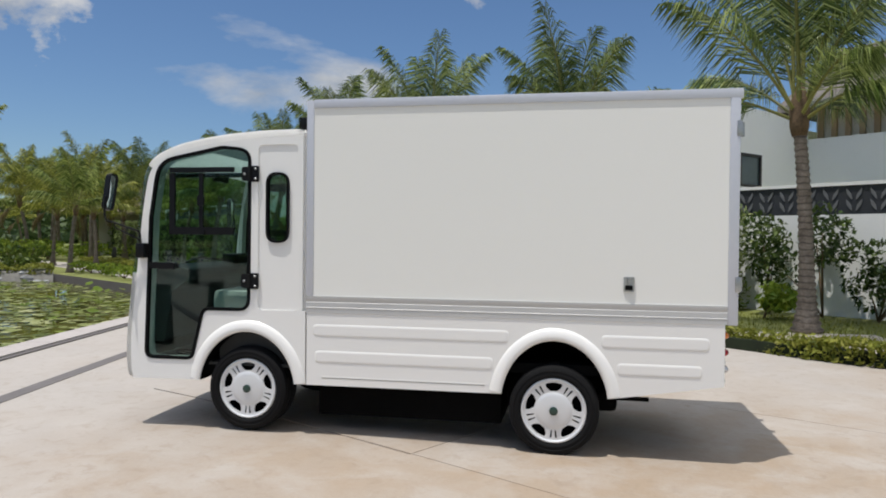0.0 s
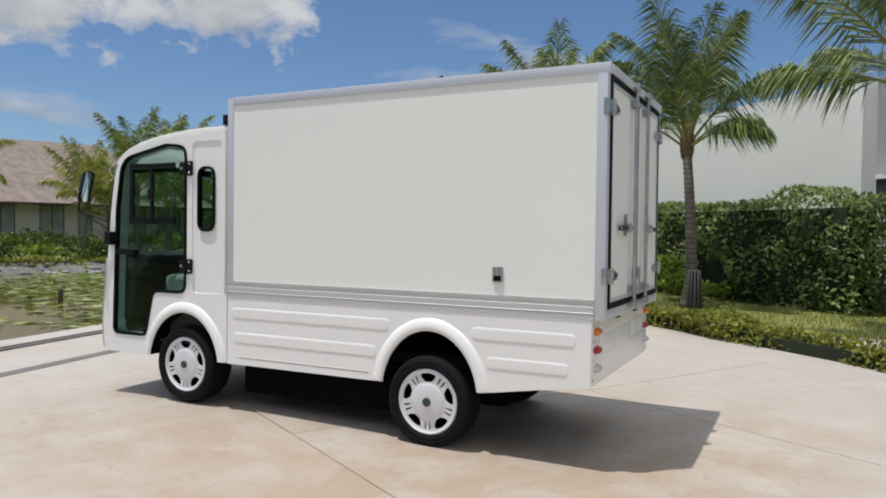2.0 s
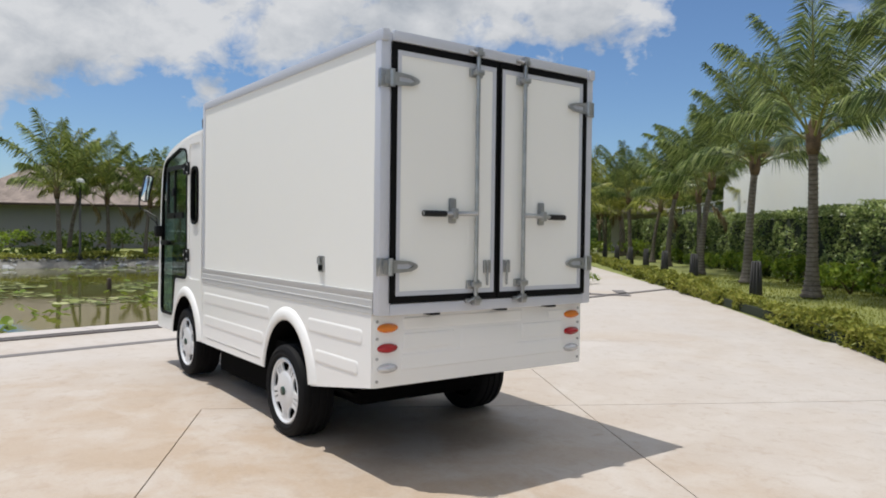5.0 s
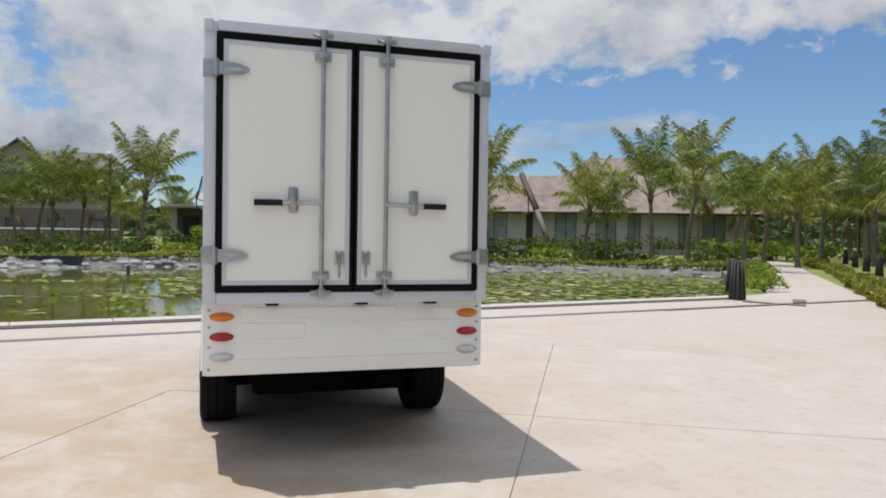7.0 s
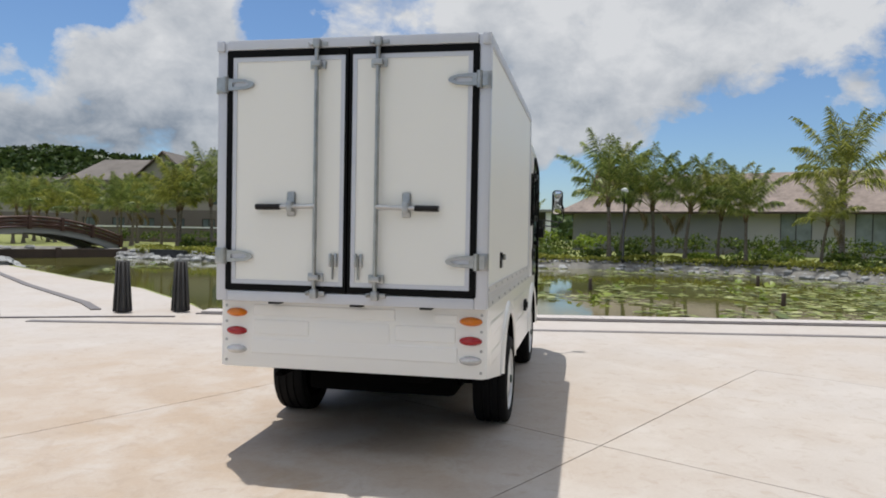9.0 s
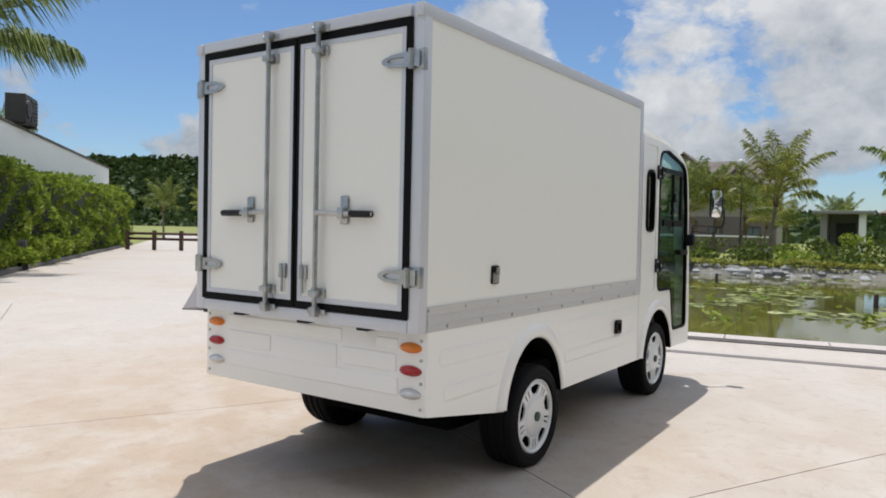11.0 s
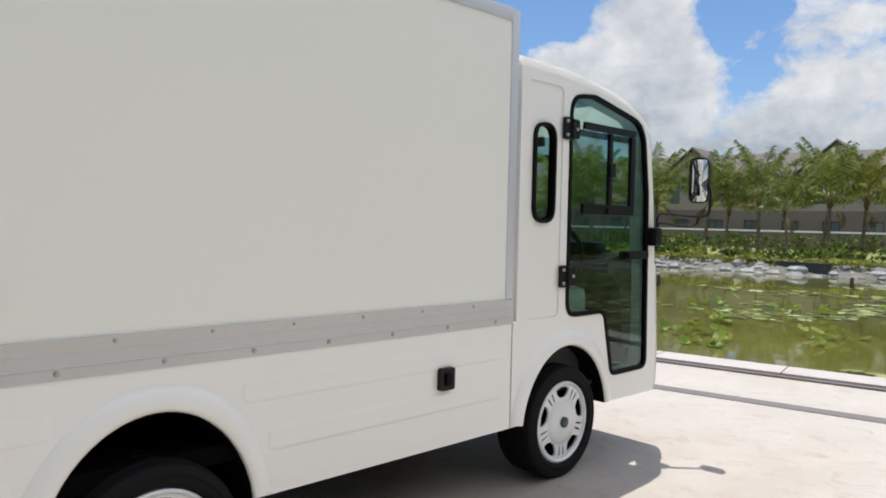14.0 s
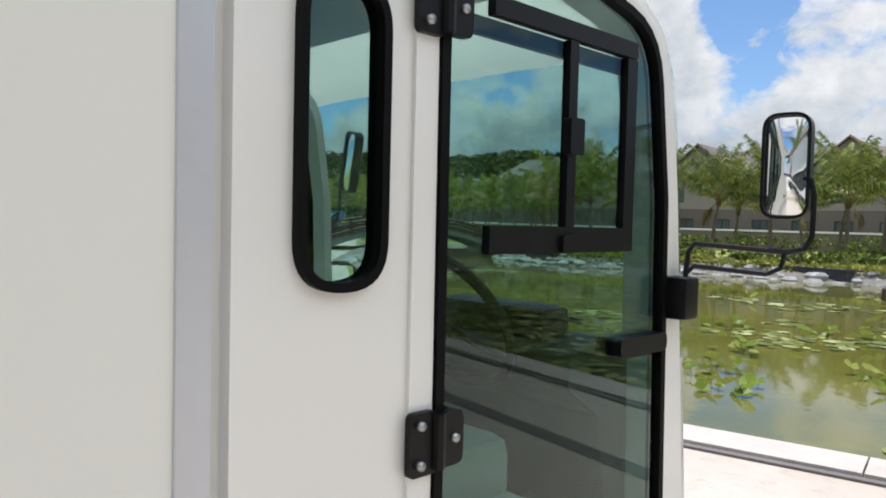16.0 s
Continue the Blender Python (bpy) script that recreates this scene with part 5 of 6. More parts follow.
# beyond the pond
for k, (x, y, h) in enumerate(((-33.25, 1.0, 6.3), (-32.7, -2.74, 5.1), (-33.9, -1.76, 4.7), (-31.4, -3.92, 4.2), (-37.0, -1.14, 4.2), (-41.1, -0.8, 4.0), (-47.1, -0.6, 3.6), (-55.3, 1.8, 4.0), (-65.3, 0.0, 3.6), (-50.7, 1.65, 3.8), (-23.3, 19.5, 4.9), (-22.9, 20.3, 3.6), (-26.52, 24.91, 6.66), (-27.82, 27.9, 7.12), (-18.2, 23.4, 4.8), (-23.1, 28.6, 4.8), (-20.8, 28.4, 4.9),
                               (-28.6, 7.35, 6.2), (-29.9, 7.9, 5.7), (-29.2, 9.3, 5.2), (-28.1, 10.5, 4.9), (-27.9, 11.8, 5.0), (-26.8, 12.7, 4.6), (-25.0, 15.0, 3.5), (-25.9, 16.0, 6.1),
                               (-36.1, -31.6, 5.0), (-39.6, -29.7, 4.9), (-37.3, -26.3, 4.9), (-33.5, -20.5, 4.7), (-35.6, -21.1, 4.9), (-31.6, -16.5, 4.3), (-28.1, -13.3, 5.5), (-28.7, -13.8, 5.3), (-28.0, -11.5, 5.7), (-31.2, -11.8, 5.0), (-31.9, -10.3, 5.4),
                               (-33.0, -8.4, 5.4), (-34.2, -7.9, 5.2), (-33.7, -6.1, 5.9), (-36.5, -4.2, 5.6), (-29.2, 34.3, 6.0), (-29.9, 36.9, 5.6), (-25.2, 34.0, 6.6), (-33.4, 40.2, 6.3), (-32.5, 32.0, 5.2), (-27.0, 39.5, 6.2), (-35.4, 37.0, 5.6), (-22.0, 40.5, 6.0), (-33.0, 44.0, 6.0), (-36.0, 48.0, 6.4),
                               (-41.5, -33.0, 5.0), (-43.0, -27.0, 5.2), (-45.0, -36.0, 5.4), (-38.5, -36.5, 5.0), (-33.0, -36.0, 5.2), (-48.0, -30.0, 5.6), (-50.0, -41.0, 5.6), (-42.0, -43.0, 5.5), (-36.0, -43.5, 5.4), (-54.0, -34.0, 5.8), (-30.0, -41.0, 5.2),
                               (-48.0, -20.0, 5.4), (-34.5, -28.5, 4.9), (-37.0, -33.5, 5.1), (-31.5, -31.5, 4.8), (-40.5, -31.0, 5.2), (-35.0, -24.0, 4.8), (-38.5, -23.0, 4.9), (-33.0, -33.5, 5.0), (-30.5, -36.0, 5.0), (-42.0, -25.0, 5.2), (-36.5, -29.5, 5.0))):
    plant_palm(x, y, h * (1.0 if y < -3 or x > -20 else 1.02 if 3 < y < 14 else 1.13), 2 + (k * 3 + k // 4) % 4, (k * 137) % 360, -0.02, "palms beyond the pond", "coconut palm on the grassy bank beyond the pond")
# behind the second hedge
for k, (x, y, h) in enumerate(((-4.6, -12.0, 9.2), (-9.6, -22.5, 6.2), (-17.5, -34.0, 5.6))):
    plant_palm(x, y, h, (1, 3, 5)[k], k * 77, -0.02, "palms behind the hedge", "tall coconut palm behind a clipped hedge")


def strip_points(a, b, width, height, density, lumps=0.12, seed=1, base=0.0):
    """Points on and just inside the skin of a clipped hedge from a to b, with uneven outline."""
    r = np.random.default_rng(seed)
    a, b = Vector(a), Vector(b)
    run = (b - a).length
    d = (b - a).normalized()
    n = Vector((-d.y, d.x))
    k = int(density * run * (2 * height + width))
    out = []
    for _ in range(k):
        s, u = r.uniform(0, run), r.uniform(0, 2 * height + width)
        if height > 0.6 and r.uniform(0, 1) < min(0.2, 1.2 * width / run):      # the two ends
            q = a + d * (run * r.integers(2)) + d * r.normal(0, 0.08) + n * r.uniform(-width / 2, width / 2)
            out.append((q.x, q.y, base + r.uniform(0.02, height)))
            continue
        if u < height:
            o, z = -width / 2, u
        elif u < height + width:
            o, z = u - height - width / 2, height
        else:
            o, z = width / 2, u - height - width
        p = a + d * s
        lump = lumps * noise.noise(Vector((p.x * 1.3, p.y * 1.3, z * 1.6))) * 2
        push = lump - abs(r.normal(0, 0.05))
        o = o * (1 + push / max(width / 2, 0.1))
        z = z + (push if height <= u <= height + width else 0)
        q = p + n * o
        out.append((q.x, q.y, base + max(z, 0.02)))
    return np.array(out)


def hedge(name, a, b, width, height, density, size, leaf, label, lumps=0.12, seed=1, base=0.0, heart=0.72):
    mid = (Vector(a) + Vector(b)) / 2
    root = thing(name, (mid.x, mid.y, base), label, "hedge")
    pts = strip_points(a, b, width, height, density, lumps, seed) - np.array((mid.x, mid.y, 0))
    ob = new("leaves", leaf_mesh("leaves", pts, size, leaf, np.random.default_rng(seed)))
    ob.parent = root
    d = (Vector(b) - Vector(a))
    # dark box among the leaves, painted as the hedge's inner shade
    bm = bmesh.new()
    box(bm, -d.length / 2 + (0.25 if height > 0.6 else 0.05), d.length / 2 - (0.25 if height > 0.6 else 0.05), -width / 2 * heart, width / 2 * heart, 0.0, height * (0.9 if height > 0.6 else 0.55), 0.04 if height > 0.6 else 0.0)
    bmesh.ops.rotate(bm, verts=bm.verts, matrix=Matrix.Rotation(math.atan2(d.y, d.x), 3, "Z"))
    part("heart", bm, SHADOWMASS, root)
    return root


def bush(name, x, y, radius, height, count, size, leaf, label, seed, base=0.0):
    r = np.random.default_rng(seed)
    root = thing(name, (x, y, base), label, "shrub")
    lobes = [(r.normal(0, radius * 0.45), r.normal(0, radius * 0.45), r.uniform(0.35, 0.8) * height, r.uniform(0.4, 0.65)) for _ in range(6)]
    pts = []
    for _ in range(count):
        cx, cy, cz, s = lobes[r.integers(len(lobes))]
        v = r.normal(size=3)
        v /= np.linalg.norm(v)
        q = r.uniform(0.55, 1.0) ** 0.5
        pts.append((cx + v[0] * radius * s * q, cy + v[1] * radius * s * q, max(0.03, cz + v[2] * height * 0.5 * s * q)))
    ob = new("leaves", leaf_mesh("leaves", pts, size, leaf, r))
    ob.parent = root
    bm = bmesh.new()
    for cx, cy, cz, s in lobes[:4]:
        tube(bm, [(0, 0, 0), (cx * 0.4, cy * 0.4, cz * 0.5), (cx, cy, cz)], [0.02, 0.014, 0.006], 6)
    part("stems", bm, FIBRE, root)
    return root


# bed beside the driveway: low border, lawn, clipped hedge, shrubs
k = 0
for a, b in (((14.0, 9.15), (6.5, 7.85)), ((6.5, 7.85), (4.4, 8.0)), ((4.4, 8.0), along(0.2, 0.25)), (along(0.2, 0.25), along(6, 0.27)), (along(6, 0.27), along(12.3, 0.18)), (along(12.3, 0.18), along(18, 0.1)), (along(18, 0.1), along(27.6, 0.12)), (along(27.6, 0.12), (-24.0, 31.9))):
    k += 1
    hedge("border_planting", a, b, 0.46, 0.25, 1100 if k < 6 else 420, 0.085 if k < 6 else 0.13, BORDER, "low yellow-green border planting along the paving", 0.09, 40 + k, -0.01)


# ---- houses, walls, furniture of the garden ----
def bollard_light():
    root = thing("garden_bollard", (0, 0, 0), "charcoal ribbed tapering garden bollard", "bollard")
    bm = bmesh.new()
    lathe(bm, [(0.165, 0.0), (0.165, 0.03), (0.15, 0.04), (0.105, 0.76), (0.11, 0.77), (0.11, 0.79), (0.02, 0.80)], upright, 20)
    part("core", bm, BOLLARD, root)
    for k in range(10):
        a = 2 * math.pi * k / 10
        bm = bmesh.new()
        c, s = math.cos(a), math.sin(a)
        tube(bm, [(0.185 * c, 0.185 * s, 0.0), (0.165 * c, 0.165 * s, 0.25), (0.125 * c, 0.125 * s, 0.80)], [0.028, 0.026, 0.020], 6)
        part("rib", bm, BOLLARD, root)
    return root


BOLL = bollard_light()
spots = [(-7.35, 14.3, 0.95), (-9.13, 15.6, 0.95), (-5.15, 0.60, 0.95), (-4.80, -0.10, 0.95), (-3.62, -1.23, 0.95), (-10.7, -9.9, 0.95), (-5.75, -11.45, 1.0)]
spots += [(*along(s, o), 0.98) for s, o in ((5.25, 1.52), (11.3, 1.25), (17.3, 1.4), (21.0, 1.3), (24.6, 1.3), (28.5, 1.3), (33, 1.3), (38, 1.3))]
for k, (x, y, s) in enumerate(spots):
    m = pose(x, y, 0.0, 0, 0, k * 25) @ Matrix.Diagonal((s * 0.84, s * 0.84, s, 1))
    if k:
        copy_thing(BOLL, m)
    else:
        BOLL.matrix_basis = m
for ob in [o for o in scene.objects if o.name.startswith("garden_bollard")]:
    tagged(ob, "", "", "garden bollards")


def walled(name, p0, p1, z0, z1, thick, material, label, category="wall", holes=()):
    """A straight wall from p0 to p1 with openings (along, along, z, z)."""
    p0, p1 = Vector(p0), Vector(p1)
    d = (p1 - p0).normalized()
    n = Vector((-d.y, d.x))
    run = (p1 - p0).length
    place = lambda u, v, w: (p0.x + d.x * u + n.x * w, p0.y + d.y * u + n.y * w, v)
    bm = plate(bmesh.new(), rect(0, run, z0, z1), [rect(*h) for h in holes], place, 0, thick)
    return bm, place, run


def window_in(parent, place, u0, u1, v0, v1, depth=0.10, bars=1, pane=PANE):
    part("window_frame", plate(bmesh.new(), rect(u0, u1, v0, v1), [rect(u0 + 0.06, u1 - 0.06, v0 + 0.06, v1 - 0.06)], place, depth - 0.06, depth), FRAMEDARK, parent)
    part("window_pane", plate(bmesh.new(), rect(u0 + 0.05, u1 - 0.05, v0 + 0.05, v1 - 0.05), [], place, depth - 0.02, depth - 0.01), pane, parent)
    for k in range(bars):
        c = u0 + (u1 - u0) * (k + 1) / (bars + 1)
        part("mullion", plate(bmesh.new(), rect(c - 0.03, c + 0.03, v0 + 0.06, v1 - 0.06), [], place, depth - 0.05, depth + 0.01), FRAMEDARK, parent)


# villa behind the hedge: white wall, fence with dark lattice, upper storey
villa = thing("villa", (0, 0, 0), "white rendered villa with timber slats and a dark lattice fence", "house")
bm, place, run = walled("w", along(5.2, 5.5), along(29.5, 5.5), -0.05, 4.2, -0.3, STUCCO, "")
bm.free()
# arched recess added in place of a grey shadow shape on the wall
shadow_recess = [(7.22, 1.6), (8.32, 1.6), (8.32, 2.55), (8.22, 2.85), (8.02, 3.10), (7.77, 3.24), (7.52, 3.10), (7.32, 2.85), (7.22, 2.55)]
part("wall", plate(bmesh.new(), rect(0, run, -0.05, 4.2), [shadow_recess], place, 0, -0.3), STUCCO, villa)
part("niche_back", plate(bmesh.new(), inset(shadow_recess, -0.05), [], place, -0.302, -0.36), STUCCO, villa)
bm, place, run = walled("w", along(5.2, 5.5), along(5.2, 9.0), -0.05, 4.2, 0.3, STUCCO, "", holes=((0.6, 1.45, 2.5, 3.22),))
part("wall", bm, STUCCO, villa)
window_in(villa, place, 0.6, 1.45, 2.5, 3.22, 0.06, 0)
# balcony wing
bm, place, run = walled("w", along(29.52, 6.3), along(46.0, 6.3), -0.05, 1.95, -0.25, STUCCO, "")
part("wall", bm, STUCCO, villa)
balcony = part("balcony_slab", plate(bmesh.new(), rect(0, run, 1.952, 2.10), [], place, 0.06, -2.7), STUCCO, villa)
for k in range(8):
    u = 0.05 + k * (run - 0.15) / 7
    part("railing_post", plate(bmesh.new(), rect(u, u + 0.10, 2.10, 3.0), [], place, 0.0, -0.08), STUCCO, balcony)
    if k < 7:
        part("railing_glass", plate(bmesh.new(), rect(u + 0.10, u + (run - 0.15) / 7, 2.18, 2.86), [], place, -0.03, -0.045), PANE, balcony)
part("handrail", plate(bmesh.new(), rect(0.05, run, 3.0, 3.07), [], place, 0.01, -0.09), STUCCO, balcony)
bm, place, run = walled("w", along(29.52, 9.0), along(46.0, 9.0), 1.9, 5.0, -0.25, BEIGE, "", holes=((2.0, 4.6, 2.15, 4.4), (7.0, 9.6, 2.15, 4.4), (12.0, 14.6, 2.15, 4.4)))
part("upper_wall", bm, BEIGE, villa)
for a in (2.0, 7.0, 12.0):
    window_in(villa, place, a, a + 2.6, 2.15, 4.4, -0.1, 2)
part("soffit", plate(bmesh.new(), [along(29.0, 5.9), along(46.6, 5.9), along(46.6, 13.0), along(29.0, 13.0)], [], lambda u, v, w: (u, v, w), 5.0, 5.25), TIMBER, villa)
bm, place, run = walled("w", along(-14.0, 5.5), along(5.2, 5.5), -0.05, 1.84, -0.2, STUCCO, "")
part("fence_wall", bm, STUCCO, villa)
bm, place, run = walled("w", along(-14.0, 5.5), along(5.2, 5.5), 1.84, 2.36, -0.12, LATTICE, "")
band = part("lattice_band", bm, LATTICE, villa, "dark lattice band with grey leaf motifs")
for k in range(46):
    u = 0.25 + k * 0.41
    for v, s in ((2.0, 1), (2.2, -1)):
        for sd in (-1, 1):
            part("motif", plate(bmesh.new(), rounded([(u + sd * 0.02, v - 0.13), (u + sd * 0.12, v + 0.0), (u + sd * 0.15, v + 0.13), (u + sd * 0.05, v + 0.0)], 0.02, 2), [], place, 0.004, 0.016), LATTICE_LIGHT, band)
part("fence_cap", plate(bmesh.new(), rect(0, run, 2.36, 2.42), [], place, -0.16, 0.03), STUCCO, villa)
bm, place, run = walled("w", along(-14.0, 9.0), along(5.2, 9.0), -0.05, 3.75, -0.25, STUCCO, "", holes=((12.2, 13.6, 2.1, 3.1),))
part("wall", bm, STUCCO, villa)
window_in(villa, place, 12.2, 13.6, 2.1, 3.1)
bm, place, run = walled("w", along(-14.0, 9.4), along(5.2, 9.4), 3.75, 4.9, -0.2, BEIGE, "")
part("upper_wall", bm, BEIGE, villa)
for k in range(62):
    u = 0.1 + k * 0.31
    part("slat", plate(bmesh.new(), rect(u, u + 0.12, 3.80, 4.85), [], place, 0.02, 0.10), TIMBER, villa)


def gable_roof(name, p0, p1, half, z_eave, z_ridge, over, material, parent, ends=0.0, far_end=None):
    """A pitched roof along p0 to p1; ends: how far the ridge stops short of the ends (hipped)."""
    far_end = ends if far_end is None else far_end
    p0, p1 = Vector(p0), Vector(p1)
    d = (p1 - p0).normalized()
    n = Vector((-d.y, d.x))
    a0, a1 = p0 - d * over, p1 + d * over
    r0, r1 = a0 + d * ends, a1 - d * far_end
    bm = bmesh.new()
    w = half + over
    drop = (z_ridge - z_eave) / half * over
    ring = lambda p, o, z: bm.verts.new((p.x + n.x * o, p.y + n.y * o, z))
    for dz in (0.0, -0.16):
        A, B, C, D = ring(a0, -w, z_eave - drop + dz), ring(a1, -w, z_eave - drop + dz), ring(a1, w, z_eave - drop + dz), ring(a0, w, z_eave - drop + dz)
        R, S = ring(r0, 0, z_ridge + dz), ring(r1, 0, z_ridge + dz)
        for f in ((A, B, S, R), (D, R, S, C)):
            bm.faces.new(f)
        if ends or dz:
            bm.faces.new((A, R, D))
            bm.faces.new((B, C, S))
        if not dz:
            top = (A, B, C, D, R, S)
        else:
            for x, y in ((0, 1), (2, 3)):
                bm.faces.new((top[x], top[y], (A, B, C, D)[y], (A, B, C, D)[x]))
            for q in ((0, 4), (4, 3), (1, 5), (5, 2)):
                low_ = (A, B, C, D, R, S)
                bm.faces.new((top[q[0]], top[q[1]], low_[q[1]], low_[q[0]]))
    bmesh.ops.recalc_face_normals(bm, faces=bm.faces)
    return part(name, bm, material, parent)


gable_roof("roof", along(-14, 11.6), along(5.0, 11.6), 2.4, 4.95, 6.4, 0.7, ROOFTAN, villa)
part("flat_roof", plate(bmesh.new(), [along(5.5, 5.81), along(28.9, 5.81), along(28.9, 12.0), along(5.5, 12.0)], [], lambda u, v, w: (u, v, w), 3.9, 4.05), STUCCO, villa)

# planting in front of the villas
hedge("clipped_hedge", along(4.6, 4.75), along(27.5, 4.75), 1.0, 2.02, 330, 0.115, HEDGE, "tall dense dark green hedge before the white wall", 0.16, 60)
hedge("clipped_hedge", along(27.7, 4.6), along(60.0, 4.6), 1.6, 2.15, 110, 0.16, HEDGE, "tall dense dark green hedge along the driveway", 0.16, 61)
r = np.random.default_rng(5)
for k in range(15):
    x, y = along(-8.8 + k * 0.9, 4.85 + r.uniform(-0.15, 0.15))
    bush("climbing_shrub", x, y, r.uniform(0.5, 0.75), r.uniform(1.3, 2.1), 1000, 0.12, CLIMBER, "dark leafy shrub climbing the white fence wall", 300 + k)
for k, s in enumerate((3.4, 7.7, 8.9, 10.4, 12.6, 14.0, 15.6, 17.0, 18.6, 19.8, 21.7, 23.5, 25.4, 27.5, 30, 33)):
    x, y = along(s, 3.75 + r.uniform(-0.2, 0.35))
    bush("ground_shrub", x, y, r.uniform(0.4, 0.65), r.uniform(0.5, 0.9), 420, 0.16, SHRUB, "bright green broad-leaved shrub on the lawn", 330 + k)


def grass_tufts(name, s0, s1, o0, o1, count, label):
    g = np.random.default_rng(11)
    verts, faces = [], []
    for _ in range(count):
        x, y = along(g.uniform(s0, s1), g.uniform(o0, o1))
        h, a = g.uniform(0.03, 0.07), g.uniform(0, 6.28)
        dx, dy = 0.006 * math.cos(a), 0.006 * math.sin(a)
        tx, ty = g.normal(0, 0.025, 2)
        b = len(verts)
        verts += [(x - dx, y - dy, -0.02), (x + dx, y + dy, -0.02), (x + tx, y + ty, h - 0.01)]
        faces.append((b, b + 1, b + 2))
    tagged(new(name, raw_mesh(name, verts, faces, BORDER)), label, "grass", "", "stuff")


grass_tufts("grass_blades", -6, 20, 0.4, 4.6, 26000, "short sunlit grass of the planted bed")

# hedge and wall on the far side of the plaza
second = thing("garden_wall", (0, 0, 0), "white rendered garden wall with a dark coping", "wall")
bm, place, run = walled("w", (-2.2, -9.65), (-20.0, -31.6), -0.05, 4.25, 0.3, STUCCO, "")
part("wall", bm, STUCCO, second)
part("coping", plate(bmesh.new(), rect(0, run, 4.25, 4.33), [], place, -0.05, 0.35), ROOFTAN, second)
hedge("clipped_hedge", (-2.75, -9.0), (-19.5, -29.7), 1.0, 2.7, 170, 0.19, SHRUB, "bright green leafy hedge before a white wall", 0.3, 62)
for k in range(12):
    t = k / 11
    bush("ground_shrub", -3.6 - 6.4 * t, -9.35 - 7.9 * t + r.uniform(-0.1, 0.1), 0.5, 0.85, 420, 0.2, SHRUB, "bright green shrub at the foot of the hedge", 380 + k)
kerb = structure("driveway_kerb", strip_along([(4.0, -8.0), (-2.4, -7.4), (-3.9, -9.1), (-6.4, -12.2), (-20.0, -29.2)], 0.0, 0.16, -0.05, 0.10), DARKBAND, "grey stone kerb along the planted bed", "kerb")
unit = thing("air_conditioner", (-8.55, -17.45, 4.36), "dark grey air-conditioning unit standing on the wall", "air conditioner", turn=50.9)
part("case", cuboid(-0.75, 0.75, -0.3, 0.3, 0.05, 0.95, bevel=0.02), BOLLARD, unit)
for k in range(7):
    part("louvre", cuboid(-0.7, 0.1, 0.30, 0.33, 0.12 + k * 0.11, 0.18 + k * 0.11), FRAMEDARK, unit)
part("fan_grille", lathe(bmesh.new(), [(0.3, 0.30), (0.3, 0.34), (0.05, 0.35)], lambda a, b, h: (0.4 + a, h, 0.5 + b), 20), FRAMEDARK, unit)
for x in (-0.6, 0.6):
    part("foot", cuboid(x - 0.06, x + 0.06, -0.3, 0.3, -0.03, 0.05), FRAMEDARK, unit)

# bungalow across the pond
bung = thing("bungalow", (0, 0, 0), "long beige bungalow with a brown shingle roof beyond the pond", "house")
B0, B1 = Vector((-37.8, 40.0)), Vector((-52.3, 5.4))
wins = [(1.5, 3.1), (3.9, 4.75), (7.35, 8.25), (9.05, 10.5), (11.85, 13.4), (16.8, 18.7), (21.1, 23.0)]
bd = (B1 - B0).normalized()
bn = Vector((bd.y, -bd.x))
bm, place, run = walled("w", B0, B0 + bd * 25.0, -0.05, 3.3, -0.25, BUFF, "", holes=[(a, b, 0.35, 2.8) for a, b in wins] + [(14.95, 15.45, 0.02, 2.8)])
part("wall", bm, BUFF, bung)
for a, b in wins:
    window_in(bung, place, a, b, 0.35, 2.8, -0.02, 1, CURTAIN)
part("door", plate(bmesh.new(), rect(14.96, 15.44, 0.03, 2.79), [], place, -0.20, -0.14), FRAMEDARK, bung)
bm, place, _ = walled("w", B0 + bd * 25.003, B1, -0.05, 3.3, -0.25, GREYWALL, "")
part("wall", bm, GREYWALL, bung)
for c in (B0, B1):
    bm, place, _ = walled("w", c + bn * 0.26, c + bn * 9.6, -0.05, 3.3, 0.25, GREYWALL, "")
    part("wall", bm, GREYWALL, bung)
eave = lambda u, v, w: (B0.x + bd.x * u - bn.x * (w + 1.0), B0.y + bd.y * u - bn.y * (w + 1.0), v)
m0, m1 = B0 + bn * 4.8, B1 + bn * 4.8
v0 = B0 + bd * 15.5
for a, b in ((-0.8, 15.2), (15.8, 38.3)):
    part("fascia", plate(bmesh.new(), rect(a, b, 2.74, 2.88), [], eave, 0, 0.08), DARKWOOD, bung)
gable_roof("roof", m0, m0 + bd * 14.25, 4.8, 3.42, 5.9, 1.0, ROOF, bung, 1.6, 0.01)
gable_roof("roof", m0 + bd * 16.35, m1, 4.8, 3.40, 5.88, 1.0, ROOF, bung, 0.01, 3.8)
bm = bmesh.new()
top, low, toe = v0 + bn * 4.7 + bd * 0.3, v0 - bn * 1.05 - bd * 0.75, v0 - bn * 1.9 - bd * 1.9
tube(bm, [(*top, 5.98), (*low, 3.02)], 0.24, 4)
part("valley_board", bm, DARKWOOD, bung)
bm = bmesh.new()
tube(bm, [(*low, 2.98), (*toe, -0.05)], 0.19, 4)
part("sloping_fin", bm, TAUPE, bung)
hall = thing("resort_hall", (0, 0, 0), "large hall with a broad brown hip roof behind the bungalow", "house")
bm, place, run = walled("w", (-85.5, 48.0), (-75.0, 66.0), -0.05, 7.0, 0.3, GREYWALL, "")
